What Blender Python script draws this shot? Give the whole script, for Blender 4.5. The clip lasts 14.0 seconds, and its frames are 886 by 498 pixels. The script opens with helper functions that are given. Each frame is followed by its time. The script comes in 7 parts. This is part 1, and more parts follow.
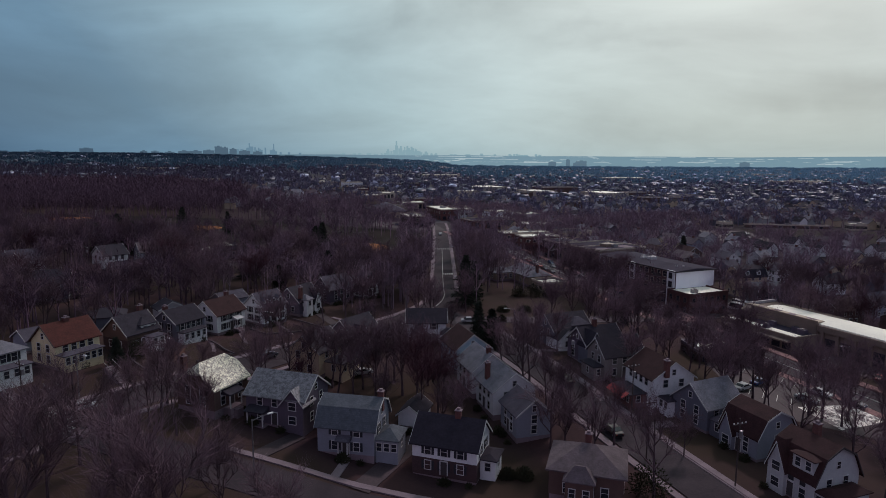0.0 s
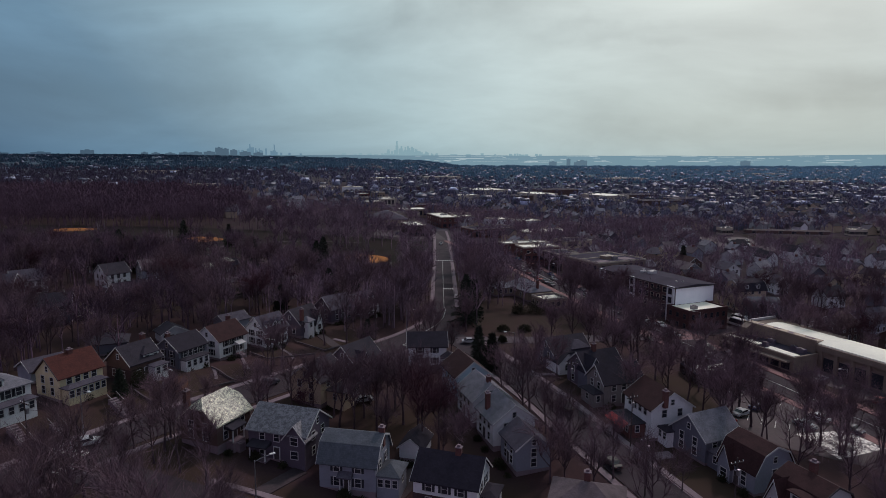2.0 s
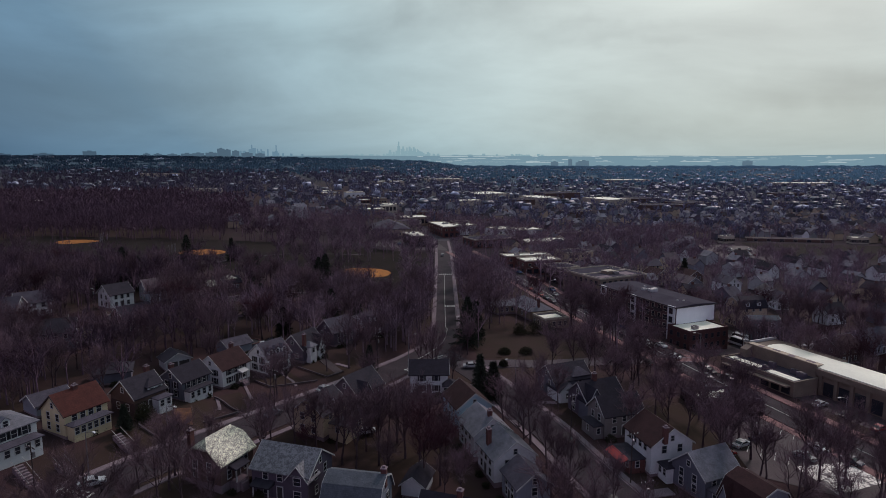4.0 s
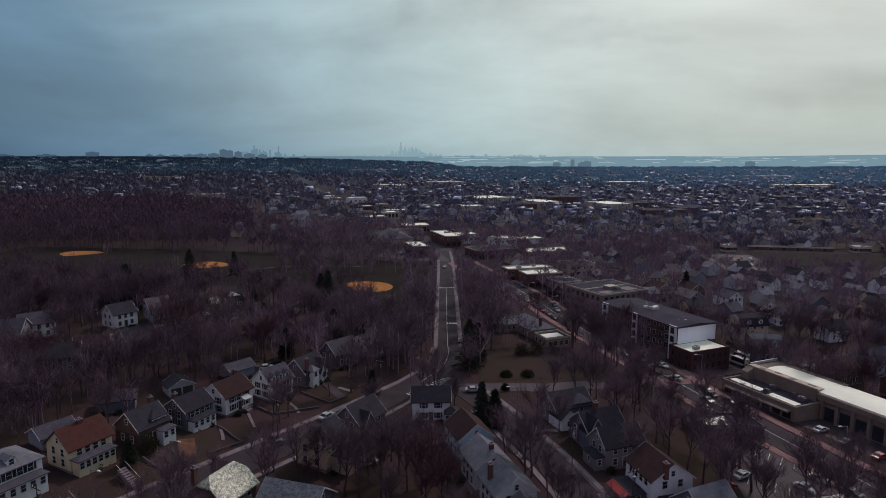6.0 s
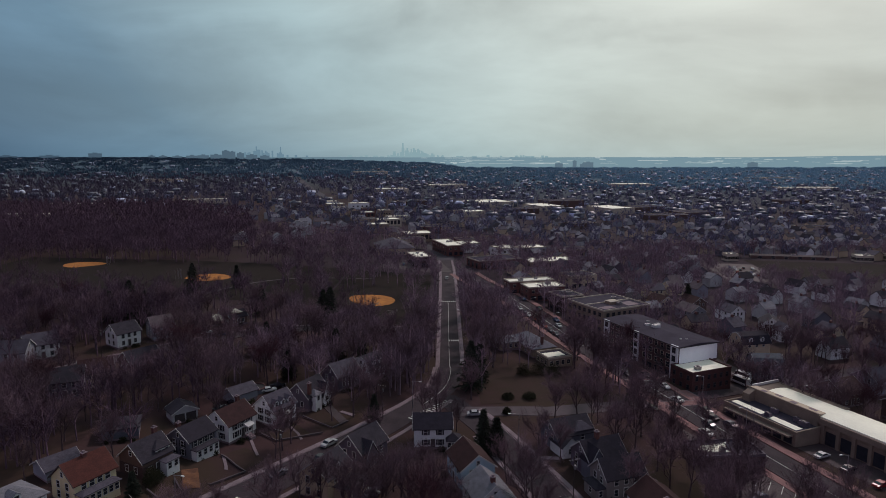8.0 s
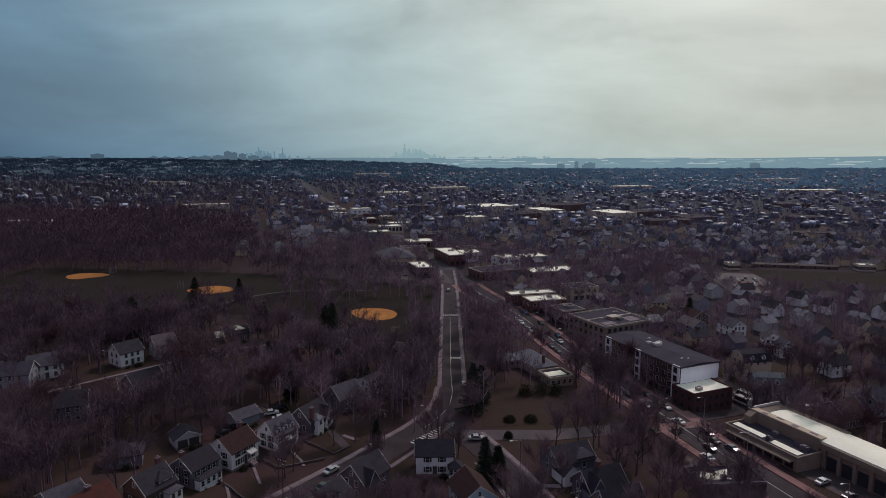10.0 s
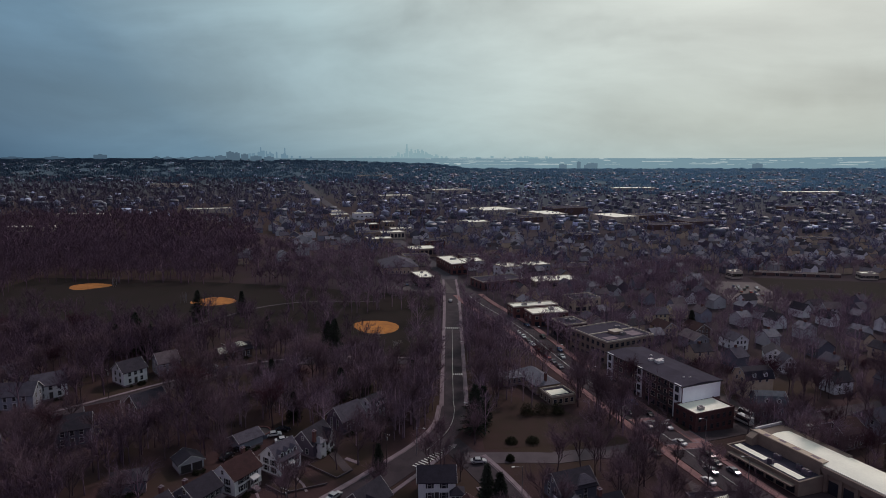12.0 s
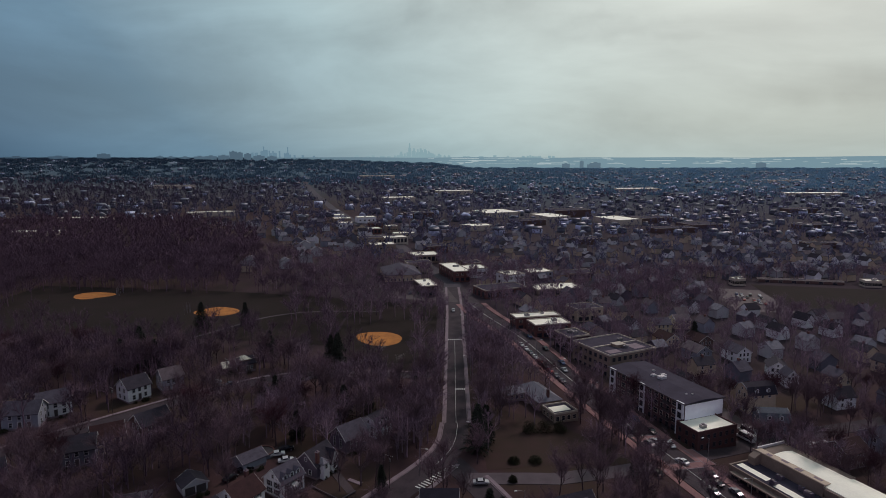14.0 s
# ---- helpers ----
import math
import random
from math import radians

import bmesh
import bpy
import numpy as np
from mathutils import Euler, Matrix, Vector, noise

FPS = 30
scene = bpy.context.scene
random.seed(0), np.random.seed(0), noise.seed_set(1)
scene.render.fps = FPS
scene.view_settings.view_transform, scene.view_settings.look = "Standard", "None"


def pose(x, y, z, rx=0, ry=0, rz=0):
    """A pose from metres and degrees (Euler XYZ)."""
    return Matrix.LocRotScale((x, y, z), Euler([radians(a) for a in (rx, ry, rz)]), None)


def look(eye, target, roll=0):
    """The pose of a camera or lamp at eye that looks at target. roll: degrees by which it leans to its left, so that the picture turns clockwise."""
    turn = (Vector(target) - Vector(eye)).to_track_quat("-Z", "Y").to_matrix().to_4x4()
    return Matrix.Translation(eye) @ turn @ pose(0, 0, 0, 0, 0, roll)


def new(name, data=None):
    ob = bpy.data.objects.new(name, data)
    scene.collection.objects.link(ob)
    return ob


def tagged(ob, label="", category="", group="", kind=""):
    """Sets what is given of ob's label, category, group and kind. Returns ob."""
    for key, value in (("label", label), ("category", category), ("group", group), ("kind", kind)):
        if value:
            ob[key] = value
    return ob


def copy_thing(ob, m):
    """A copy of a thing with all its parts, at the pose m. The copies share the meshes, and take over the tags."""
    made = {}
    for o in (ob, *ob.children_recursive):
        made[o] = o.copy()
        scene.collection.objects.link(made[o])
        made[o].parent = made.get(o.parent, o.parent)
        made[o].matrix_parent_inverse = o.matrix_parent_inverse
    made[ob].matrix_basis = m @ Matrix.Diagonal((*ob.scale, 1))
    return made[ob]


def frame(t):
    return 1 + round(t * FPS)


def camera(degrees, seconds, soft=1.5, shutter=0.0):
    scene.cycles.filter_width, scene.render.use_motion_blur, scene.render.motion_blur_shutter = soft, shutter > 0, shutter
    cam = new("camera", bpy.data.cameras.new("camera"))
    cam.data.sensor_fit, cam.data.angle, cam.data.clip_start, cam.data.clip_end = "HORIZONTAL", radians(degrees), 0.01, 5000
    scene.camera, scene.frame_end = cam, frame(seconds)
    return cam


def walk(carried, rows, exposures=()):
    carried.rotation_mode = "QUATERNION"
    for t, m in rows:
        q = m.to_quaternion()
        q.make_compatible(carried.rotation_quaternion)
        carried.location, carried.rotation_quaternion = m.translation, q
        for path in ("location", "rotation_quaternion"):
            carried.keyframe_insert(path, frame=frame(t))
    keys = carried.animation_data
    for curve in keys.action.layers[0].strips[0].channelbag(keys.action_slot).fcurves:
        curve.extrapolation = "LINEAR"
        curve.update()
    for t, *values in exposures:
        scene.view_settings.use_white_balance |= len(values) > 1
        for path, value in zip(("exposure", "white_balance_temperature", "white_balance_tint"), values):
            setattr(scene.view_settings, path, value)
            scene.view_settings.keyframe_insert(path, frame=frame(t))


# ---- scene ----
cam = camera(70.0, 14.0, soft=0.65)
PATH = [
    (0, (0.49, 2.64, 44.89), (1.58, 101.60, 30.51), 0.38),
    (0.5, (0.54, 2.61, 46.17), (1.61, 101.56, 31.76), 0.30),
    (1, (0.59, 2.58, 47.69), (1.62, 101.53, 33.24), 0.23),
    (1.5, (0.63, 2.57, 49.36), (1.62, 101.51, 34.88), 0.18),
    (2, (0.66, 2.57, 51.11), (1.60, 101.51, 36.60), 0.13),
    (2.5, (0.70, 2.58, 52.91), (1.57, 101.51, 38.38), 0.10),
    (3, (0.72, 2.60, 54.73), (1.52, 101.53, 40.17), 0.07),
    (5.5, (0.81, 2.85, 63.62), (1.21, 101.77, 48.99), 0.00),
    (6, (0.82, 2.92, 65.35), (1.13, 101.85, 50.71), 0.00),
    (6.5, (0.82, 3.01, 67.08), (1.05, 101.93, 52.44), 0.00),
    (7, (0.82, 3.10, 68.81), (0.98, 102.02, 54.17), 0.00),
    (7.5, (0.83, 3.19, 70.55), (0.90, 102.11, 55.90), 0.00),
    (8, (0.83, 3.29, 72.30), (0.82, 102.21, 57.64), 0.00),
    (10.5, (0.80, 3.88, 81.10), (0.43, 102.80, 66.39), 0.00),
    (11, (0.80, 4.01, 82.84), (0.34, 102.92, 68.11), 0.00),
    (11.5, (0.79, 4.15, 84.56), (0.25, 103.05, 69.80), -0.00),
    (12, (0.78, 4.28, 86.26), (0.16, 103.18, 71.46), -0.00),
    (12.5, (0.77, 4.42, 87.93), (0.06, 103.31, 73.08), -0.00),
    (13, (0.77, 4.56, 89.58), (-0.05, 103.44, 74.68), -0.00),
    (13.5, (0.76, 4.70, 91.23), (-0.17, 103.57, 76.26), -0.00),
    (14, (0.75, 4.84, 92.89), (-0.30, 103.70, 77.85), 0.00),
]
walk(cam, [(t, look(eye, target, roll)) for t, eye, target, roll in PATH], [(0, 0.0, 6350, 26), (5.5, 0.0, 6400, 26), (8, 0.0, 6600, 26), (14, -0.02, 6580, 26)])

# ---- light ----
SUN = Vector((0.42, 0.62, 0.64)).normalized()
sun_data = bpy.data.lights.new("sun", "SUN")
sun_data.energy, sun_data.angle, sun_data.color = 1.5, radians(6), (1.0, 0.90, 0.86)
sun = new("sun", sun_data)
sun.matrix_world = look(SUN * 100, (0, 0, 0))


def build_sky():
    w = bpy.data.worlds.new("sky")
    scene.world = w
    w.use_nodes = True
    nt = w.node_tree
    nt.nodes.clear()
    N, L = nt.nodes.new, nt.links.new
    out, bg = N("ShaderNodeOutputWorld"), N("ShaderNodeBackground")
    tc = N("ShaderNodeTexCoord")
    sky = N("ShaderNodeTexSky")
    sky.sky_type, sky.sun_disc = "NISHITA", False
    sky.sun_elevation, sky.sun_rotation = math.asin(SUN.z), math.atan2(SUN.x, SUN.y)
    sky.dust_density = 3.0
    # thin cloud, brighter towards the veiled sun; opposite it, brightened to fill the shade
    dot = N("ShaderNodeVectorMath"); dot.operation = "DOT_PRODUCT"
    dot.inputs[1].default_value = SUN
    L(tc.outputs["Generated"], dot.inputs[0])
    ramp = N("ShaderNodeValToRGB")
    e = ramp.color_ramp.elements
    e[0].position, e[0].color = 0.0, SKY_RAMP[0]
    e[1].position, e[1].color = 1.0, SKY_RAMP[-1]
    for i, c in enumerate(SKY_RAMP[1:-1]):
        k = e.new(SKY_AT[i]); k.color = c
    L(dot.outputs["Value"], ramp.inputs["Fac"])
    stretch = N("ShaderNodeMapping")
    stretch.inputs["Scale"].default_value = (1.0, 1.0, 3.2)
    stretch.inputs["Rotation"].default_value = (0, 0, 0.5)
    L(tc.outputs["Generated"], stretch.inputs["Vector"])
    n1 = N("ShaderNodeTexNoise")
    n1.inputs["Scale"].default_value, n1.inputs["Detail"].default_value, n1.inputs["Roughness"].default_value = 2.3, 7, 0.55
    n1.inputs["Distortion"].default_value = 0.4
    L(stretch.outputs["Vector"], n1.inputs["Vector"])
    cr = N("ShaderNodeMapRange")
    cr.inputs["From Min"].default_value, cr.inputs["From Max"].default_value = 0.36, 0.66
    cr.inputs["To Min"].default_value, cr.inputs["To Max"].default_value = 0.80, 1.12
    L(n1.outputs["Fac"], cr.inputs["Value"])
    # long dull streaks of thicker cloud
    thick = cr.outputs["Result"]
    for (cx, cz, wx, wz, depth) in STREAKS:
        mp = N("ShaderNodeMapping"); mp.vector_type = "TEXTURE"
        mp.inputs["Location"].default_value, mp.inputs["Scale"].default_value = (cx, 1.0, cz), (wx, 9.0, wz)
        n2 = N("ShaderNodeTexNoise")
        n2.inputs["Scale"].default_value, n2.inputs["Detail"].default_value = 14.0, 5
        L(tc.outputs["Generated"], n2.inputs["Vector"])
        wob = N("ShaderNodeVectorMath"); wob.operation = "MULTIPLY_ADD"
        wob.inputs[1].default_value, wob.inputs[2].default_value = (0.07, 0.0, 0.07), (-0.035, 0.0, -0.035)
        L(n2.outputs["Color"], wob.inputs[0])
        bend = N("ShaderNodeVectorMath")
        L(tc.outputs["Generated"], bend.inputs[0]); L(wob.outputs["Vector"], bend.inputs[1])
        L(bend.outputs["Vector"], mp.inputs["Vector"])
        ln = N("ShaderNodeVectorMath"); ln.operation = "LENGTH"
        L(mp.outputs["Vector"], ln.inputs[0])
        fade = N("ShaderNodeMapRange"); fade.interpolation_type = "SMOOTHSTEP"
        fade.inputs["From Min"].default_value, fade.inputs["From Max"].default_value = 0.0, 1.0
        fade.inputs["To Min"].default_value, fade.inputs["To Max"].default_value = 1 - depth, 1.0
        L(ln.outputs["Value"], fade.inputs["Value"])
        times = N("ShaderNodeMath"); times.operation = "MULTIPLY"
        L(thick, times.inputs[0]); L(fade.outputs["Result"], times.inputs[1])
        thick = times.outputs[0]
    shade = N("ShaderNodeVectorMath"); shade.operation = "SCALE"
    L(ramp.outputs["Color"], shade.inputs[0]); L(thick, shade.inputs["Scale"])
    veil = N("ShaderNodeMix"); veil.data_type = "RGBA"
    dim = N("ShaderNodeVectorMath"); dim.operation = "SCALE"
    dim.inputs["Scale"].default_value = 0.1
    L(sky.outputs["Color"], dim.inputs[0])
    veil.inputs["Factor"].default_value = 0.92
    L(dim.outputs["Vector"], veil.inputs["A"]); L(shade.outputs["Vector"], veil.inputs["B"])
    L(veil.outputs["Result"], bg.inputs["Color"])
    bg.inputs["Strength"].default_value = SKY_STRENGTH
    L(bg.outputs["Background"], out.inputs["Surface"])


SKY_STRENGTH = 1.0
STREAKS = [(-0.29, 0.165, 0.26, 0.035, 0.13), (-0.05, 0.215, 0.05, 0.035, 0.16), (0.25, 0.175, 0.16, 0.022, 0.12), (-0.36, 0.09, 0.30, 0.03, 0.05), (0.60, 0.085, 0.34, 0.045, 0.17)]
# the first stop is the unseen sky behind, raised to lift the shade
SKY_RAMP = [(0.42, 0.402, 0.525, 1), (0.055, 0.132, 0.198, 1), (0.140, 0.288, 0.362, 1), (0.372, 0.570, 0.555, 1), (0.485, 0.635, 0.560, 1), (0.64, 0.705, 0.565, 1)]
SKY_AT = [0.24, 0.44, 0.64, 0.78]
build_sky()


# ---- materials ----
def mat(name, c1, c2, size=1.0, rough=0.85, bump=0.2, fine=None, metal=0.0, spec=0.3, pattern="", world=False, spread=0.0, stain=0.35, lo=0.35, hi=0.65):
    """Two colours mixed by large patches and fine grain, in metres; spread varies the value from object to object."""
    c1, c2 = [(c[0], c[1] * 0.935, c[2] * 1.08) if max(c) < 0.3 else c for c in (c1, c2)]
    m = bpy.data.materials.new(name)
    m.use_nodes = True
    nt = m.node_tree
    N, L = nt.nodes.new, nt.links.new
    b = nt.nodes["Principled BSDF"]
    b.inputs["Roughness"].default_value, b.inputs["Metallic"].default_value = rough, metal
    b.inputs["Specular IOR Level"].default_value = spec
    tc = N("ShaderNodeTexCoord")
    if world:
        g = N("ShaderNodeNewGeometry"); vec = g.outputs["Position"]
    else:
        vec = tc.outputs["Object"]
    big, small = N("ShaderNodeTexNoise"), N("ShaderNodeTexNoise")
    big.inputs["Scale"].default_value, big.inputs["Detail"].default_value = 1.0 / size, 5
    small.inputs["Scale"].default_value, small.inputs["Detail"].default_value = 1.0 / (fine or size * 0.08), 3
    L(vec, big.inputs["Vector"]); L(vec, small.inputs["Vector"])
    add = N("ShaderNodeMath"); add.operation = "MULTIPLY_ADD"
    add.inputs[1].default_value = stain
    L(small.outputs["Fac"], add.inputs[0]); 
    sc = N("ShaderNodeMath"); sc.operation = "MULTIPLY"; sc.inputs[1].default_value = 1 - stain
    L(big.outputs["Fac"], sc.inputs[0]); L(sc.outputs[0], add.inputs[2])
    mr = N("ShaderNodeMapRange")
    mr.inputs["From Min"].default_value, mr.inputs["From Max"].default_value = lo, hi
    L(add.outputs[0], mr.inputs["Value"])
    mix = N("ShaderNodeMix"); mix.data_type = "RGBA"
    mix.inputs["A"].default_value, mix.inputs["B"].default_value = (*c1, 1), (*c2, 1)
    L(mr.outputs["Result"], mix.inputs["Factor"])
    col, height = mix.outputs["Result"], small.outputs["Fac"]
    if pattern in ("brick", "shingle"):
        t = N("ShaderNodeTexBrick")
        t.inputs["Scale"].default_value = 1.0
        t.inputs["Brick Width"].default_value, t.inputs["Row Height"].default_value = (0.22, 0.075) if pattern == "brick" else (0.33, 0.16)
        t.inputs["Mortar Size"].default_value = 0.01 if pattern == "brick" else 0.006
        t.inputs["Color1"].default_value, t.inputs["Color2"].default_value, t.inputs["Mortar"].default_value = (1, 1, 1, 1), (0.72, 0.72, 0.72, 1), (0.5, 0.5, 0.5, 1)
        turn = N("ShaderNodeMapping"); turn.inputs["Rotation"].default_value = (radians(90), 0, 0) if pattern == "brick" else (0, 0, 0)
        L(vec, turn.inputs["Vector"]); L(turn.outputs["Vector"], t.inputs["Vector"])
        mul = N("ShaderNodeMix"); mul.data_type, mul.blend_type = "RGBA", "MULTIPLY"
        mul.inputs["Factor"].default_value = 0.7
        L(col, mul.inputs["A"]); L(t.outputs["Color"], mul.inputs["B"])
        col = mul.outputs["Result"]
    if pattern == "siding":
        wv = N("ShaderNodeTexWave"); wv.bands_direction, wv.wave_profile = "Z", "SAW"
        wv.inputs["Scale"].default_value = 2.0
        L(vec, wv.inputs["Vector"])
        height = wv.outputs["Fac"]
    if spread:
        oi = N("ShaderNodeObjectInfo")
        vr = N("ShaderNodeMapRange")
        vr.inputs["To Min"].default_value, vr.inputs["To Max"].default_value = 1 - spread, 1 + spread
        L(oi.outputs["Random"], vr.inputs["Value"])
        s = N("ShaderNodeVectorMath"); s.operation = "SCALE"
        L(col, s.inputs[0]); L(vr.outputs["Result"], s.inputs["Scale"])
        col = s.outputs["Vector"]
    L(col, b.inputs["Base Color"])
    if bump:
        bp = N("ShaderNodeBump"); bp.inputs["Strength"].default_value = bump; bp.inputs["Distance"].default_value = 0.03
        L(height, bp.inputs["Height"]); L(bp.outputs["Normal"], b.inputs["Normal"])
    return m


def islands(m, amount):
    """Varies a material's colour from piece to piece of a joined mesh."""
    nt = m.node_tree
    b = nt.nodes["Principled BSDF"]
    src = b.inputs["Base Color"].links[0].from_socket
    g = nt.nodes.new("ShaderNodeNewGeometry")
    vr = nt.nodes.new("ShaderNodeMapRange")
    vr.inputs["To Min"].default_value, vr.inputs["To Max"].default_value = 1 - amount, 1 + amount
    nt.links.new(g.outputs["Random Per Island"], vr.inputs["Value"])
    s = nt.nodes.new("ShaderNodeVectorMath"); s.operation = "SCALE"
    nt.links.new(src, s.inputs[0]); nt.links.new(vr.outputs["Result"], s.inputs["Scale"])
    nt.links.new(s.outputs["Vector"], b.inputs["Base Color"])
    return m


def speckle(m, low, high, power):
    """Most pieces of a joined mesh stay dull, a few are bright."""
    nt = m.node_tree
    b = nt.nodes["Principled BSDF"]
    src = b.inputs["Base Color"].links[0].from_socket
    g = nt.nodes.new("ShaderNodeNewGeometry")
    pw = nt.nodes.new("ShaderNodeMath"); pw.operation = "POWER"; pw.inputs[1].default_value = power
    nt.links.new(g.outputs["Random Per Island"], pw.inputs[0])
    vr = nt.nodes.new("ShaderNodeMapRange")
    vr.inputs["To Min"].default_value, vr.inputs["To Max"].default_value = low, high
    nt.links.new(pw.outputs[0], vr.inputs["Value"])
    s = nt.nodes.new("ShaderNodeVectorMath"); s.operation = "SCALE"
    nt.links.new(src, s.inputs[0]); nt.links.new(vr.outputs["Result"], s.inputs["Scale"])
    nt.links.new(s.outputs["Vector"], b.inputs["Base Color"])
    return m


def glow(name, c, strength):
    m = bpy.data.materials.new(name)
    m.use_nodes = True
    b = m.node_tree.nodes["Principled BSDF"]
    b.inputs["Base Color"].default_value = (0, 0, 0, 1)
    b.inputs["Roughness"].default_value = 1
    b.inputs["Specular IOR Level"].default_value = 0
    b.inputs["Emission Color"].default_value, b.inputs["Emission Strength"].default_value = (*c, 1), strength
    return m


def ground_material():
    m = mat("winter_ground", (0.056, 0.0325, 0.0280), (0.034, 0.0215, 0.0220), 9, 1.0, 0.5, 0.5, world=True, spec=0.1)
    nt = m.node_tree
    N, L = nt.nodes.new, nt.links.new
    b = nt.nodes["Principled BSDF"]
    src = b.inputs["Base Color"].links[0].from_socket
    g = N("ShaderNodeNewGeometry")
    n = N("ShaderNodeTexNoise"); n.inputs["Scale"].default_value, n.inputs["Detail"].default_value = 0.03, 4
    L(g.outputs["Position"], n.inputs["Vector"])
    r = N("ShaderNodeMapRange"); r.inputs["From Min"].default_value, r.inputs["From Max"].default_value = 0.46, 0.58
    L(n.outputs["Fac"], r.inputs["Value"])
    mx = N("ShaderNodeMix"); mx.data_type = "RGBA"
    mx.inputs["B"].default_value = (0.040, 0.0260, 0.0200, 1)
    L(r.outputs["Result"], mx.inputs["Factor"]); L(src, mx.inputs["A"]); # paler yards and soil towards the town
    sep = N("ShaderNodeSeparateXYZ"); L(g.outputs["Position"], sep.inputs[0])
    fx, fy = N("ShaderNodeMapRange"), N("ShaderNodeMapRange")
    fx.inputs["From Min"].default_value, fx.inputs["From Max"].default_value = -190, -60
    fy.inputs["From Min"].default_value, fy.inputs["From Max"].default_value = 250, 330
    L(sep.outputs["X"], fx.inputs["Value"]); L(sep.outputs["Y"], fy.inputs["Value"])
    both = N("ShaderNodeMath"); both.operation = "MULTIPLY"
    L(fx.outputs["Result"], both.inputs[0]); L(fy.outputs["Result"], both.inputs[1])
    soil = N("ShaderNodeMix"); soil.data_type = "RGBA"
    soil.inputs["B"].default_value = (0.034, 0.0235, 0.0300, 1)
    L(both.outputs[0], soil.inputs["Factor"]); L(mx.outputs["Result"], soil.inputs["A"])
    # Far off the ground goes blue: distance haze put into its colour.
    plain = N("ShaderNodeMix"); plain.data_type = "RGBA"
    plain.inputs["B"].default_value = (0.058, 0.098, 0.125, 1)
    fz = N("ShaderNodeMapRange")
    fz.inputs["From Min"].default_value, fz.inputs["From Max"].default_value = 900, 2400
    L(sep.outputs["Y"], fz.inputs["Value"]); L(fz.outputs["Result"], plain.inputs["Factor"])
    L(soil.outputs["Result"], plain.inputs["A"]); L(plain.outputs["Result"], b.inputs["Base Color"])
    return m


M = {}
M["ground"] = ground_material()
M["grass"] = mat("dull_grass", (0.034, 0.026, 0.017), (0.044, 0.027, 0.022), 6, 1.0, 0.4, 0.4, world=True, spec=0.1)
M["field"] = mat("field_grass", (0.0145, 0.0120, 0.0080), (0.0200, 0.0138, 0.0118), 15, 1.0, 0.4, 0.6, world=True, spec=0.1)
M["sand"] = mat("infield_clay", (0.43, 0.175, 0.047), (0.24, 0.105, 0.034), 4, 1.0, 0.3, 0.3, world=True, spec=0.1)
M["dirt"] = mat("bare_soil", (0.17, 0.085, 0.04), (0.075, 0.042, 0.028), 2, 1.0, 0.3, 0.3, world=True, spec=0.1)
M["asphalt"] = mat("asphalt", (0.047, 0.0375, 0.0385), (0.024, 0.0190, 0.0210), 4.5, 0.92, 0.3, 0.3, world=True, spec=0.18)
M["paleroad"] = mat("pale_worn_asphalt", (0.085, 0.072, 0.070), (0.060, 0.050, 0.050), 5, 0.92, 0.3, 0.3, world=True, spec=0.2)
M["greyroad"] = mat("grey_avenue_asphalt", (0.062, 0.057, 0.060), (0.038, 0.035, 0.038), 9, 0.9, 0.2, 0.6, world=True, spec=0.2)
M["lot"] = mat("worn_asphalt", (0.056, 0.040, 0.040), (0.026, 0.019, 0.020), 9, 0.8, 0.3, 0.4, world=True)
M["concrete"] = mat("concrete", (0.21, 0.17, 0.165), (0.125, 0.10, 0.10), 3, 0.9, 0.2, 0.2, world=True)
M["paver"] = mat("brick_paver", (0.22, 0.115, 0.098), (0.15, 0.080, 0.070), 3, 0.9, 0.2, 0.2, world=True)
M["paint"] = mat("road_paint", (0.55, 0.55, 0.52), (0.34, 0.34, 0.32), 1.2, 0.8, 0, 0.2, world=True)
M["bark"] = mat("bark", (0.084, 0.061, 0.060), (0.056, 0.041, 0.042), 1.0, 1.0, 0.6, 0.1, spec=0.1, spread=0.25)
M["twig"] = mat("twigs", (0.150, 0.103, 0.104), (0.106, 0.073, 0.076), 2.5, 1.0, 0, 0.4, spec=0.1, spread=0.3)
# Town trees are paler than the woods: light and haze put into the colour.
M["towntrees"] = islands(mat("town_trees", (0.200, 0.147, 0.160), (0.140, 0.103, 0.114), 40, 1.0, 0, 4, spec=0.1, world=True), 0.25)
M["woods"] = islands(mat("winter_woods", (0.110, 0.074, 0.089), (0.076, 0.051, 0.063), 40, 1.0, 0, 4, spec=0.1, world=True), 0.25)
# Distance haze is put into the blue of these two woods.
M["farwoods"] = islands(mat("hazy_distant_woods", (0.23, 0.42, 0.53), (0.17, 0.32, 0.41), 120, 1.0, 0, 12, spec=0.1, world=True), 0.12)
M["midwoods"] = islands(mat("hazy_town_woods", (0.112, 0.116, 0.150), (0.072, 0.074, 0.100), 60, 1.0, 0, 6, spec=0.1, world=True), 0.15)
M["budding"] = mat("red_buds", (0.085, 0.038, 0.042), (0.058, 0.029, 0.034), 2.0, 1.0, 0, 0.4, spec=0.1, spread=0.25)
M["blossom"] = mat("white_blossom", (0.42, 0.40, 0.36), (0.28, 0.25, 0.22), 1.0, 1.0, 0, 0.2, spec=0.1)
M["needles"] = mat("needles", (0.022, 0.030, 0.020), (0.032, 0.040, 0.026), 1.2, 1.0, 0, 0.2, spec=0.1, spread=0.3)
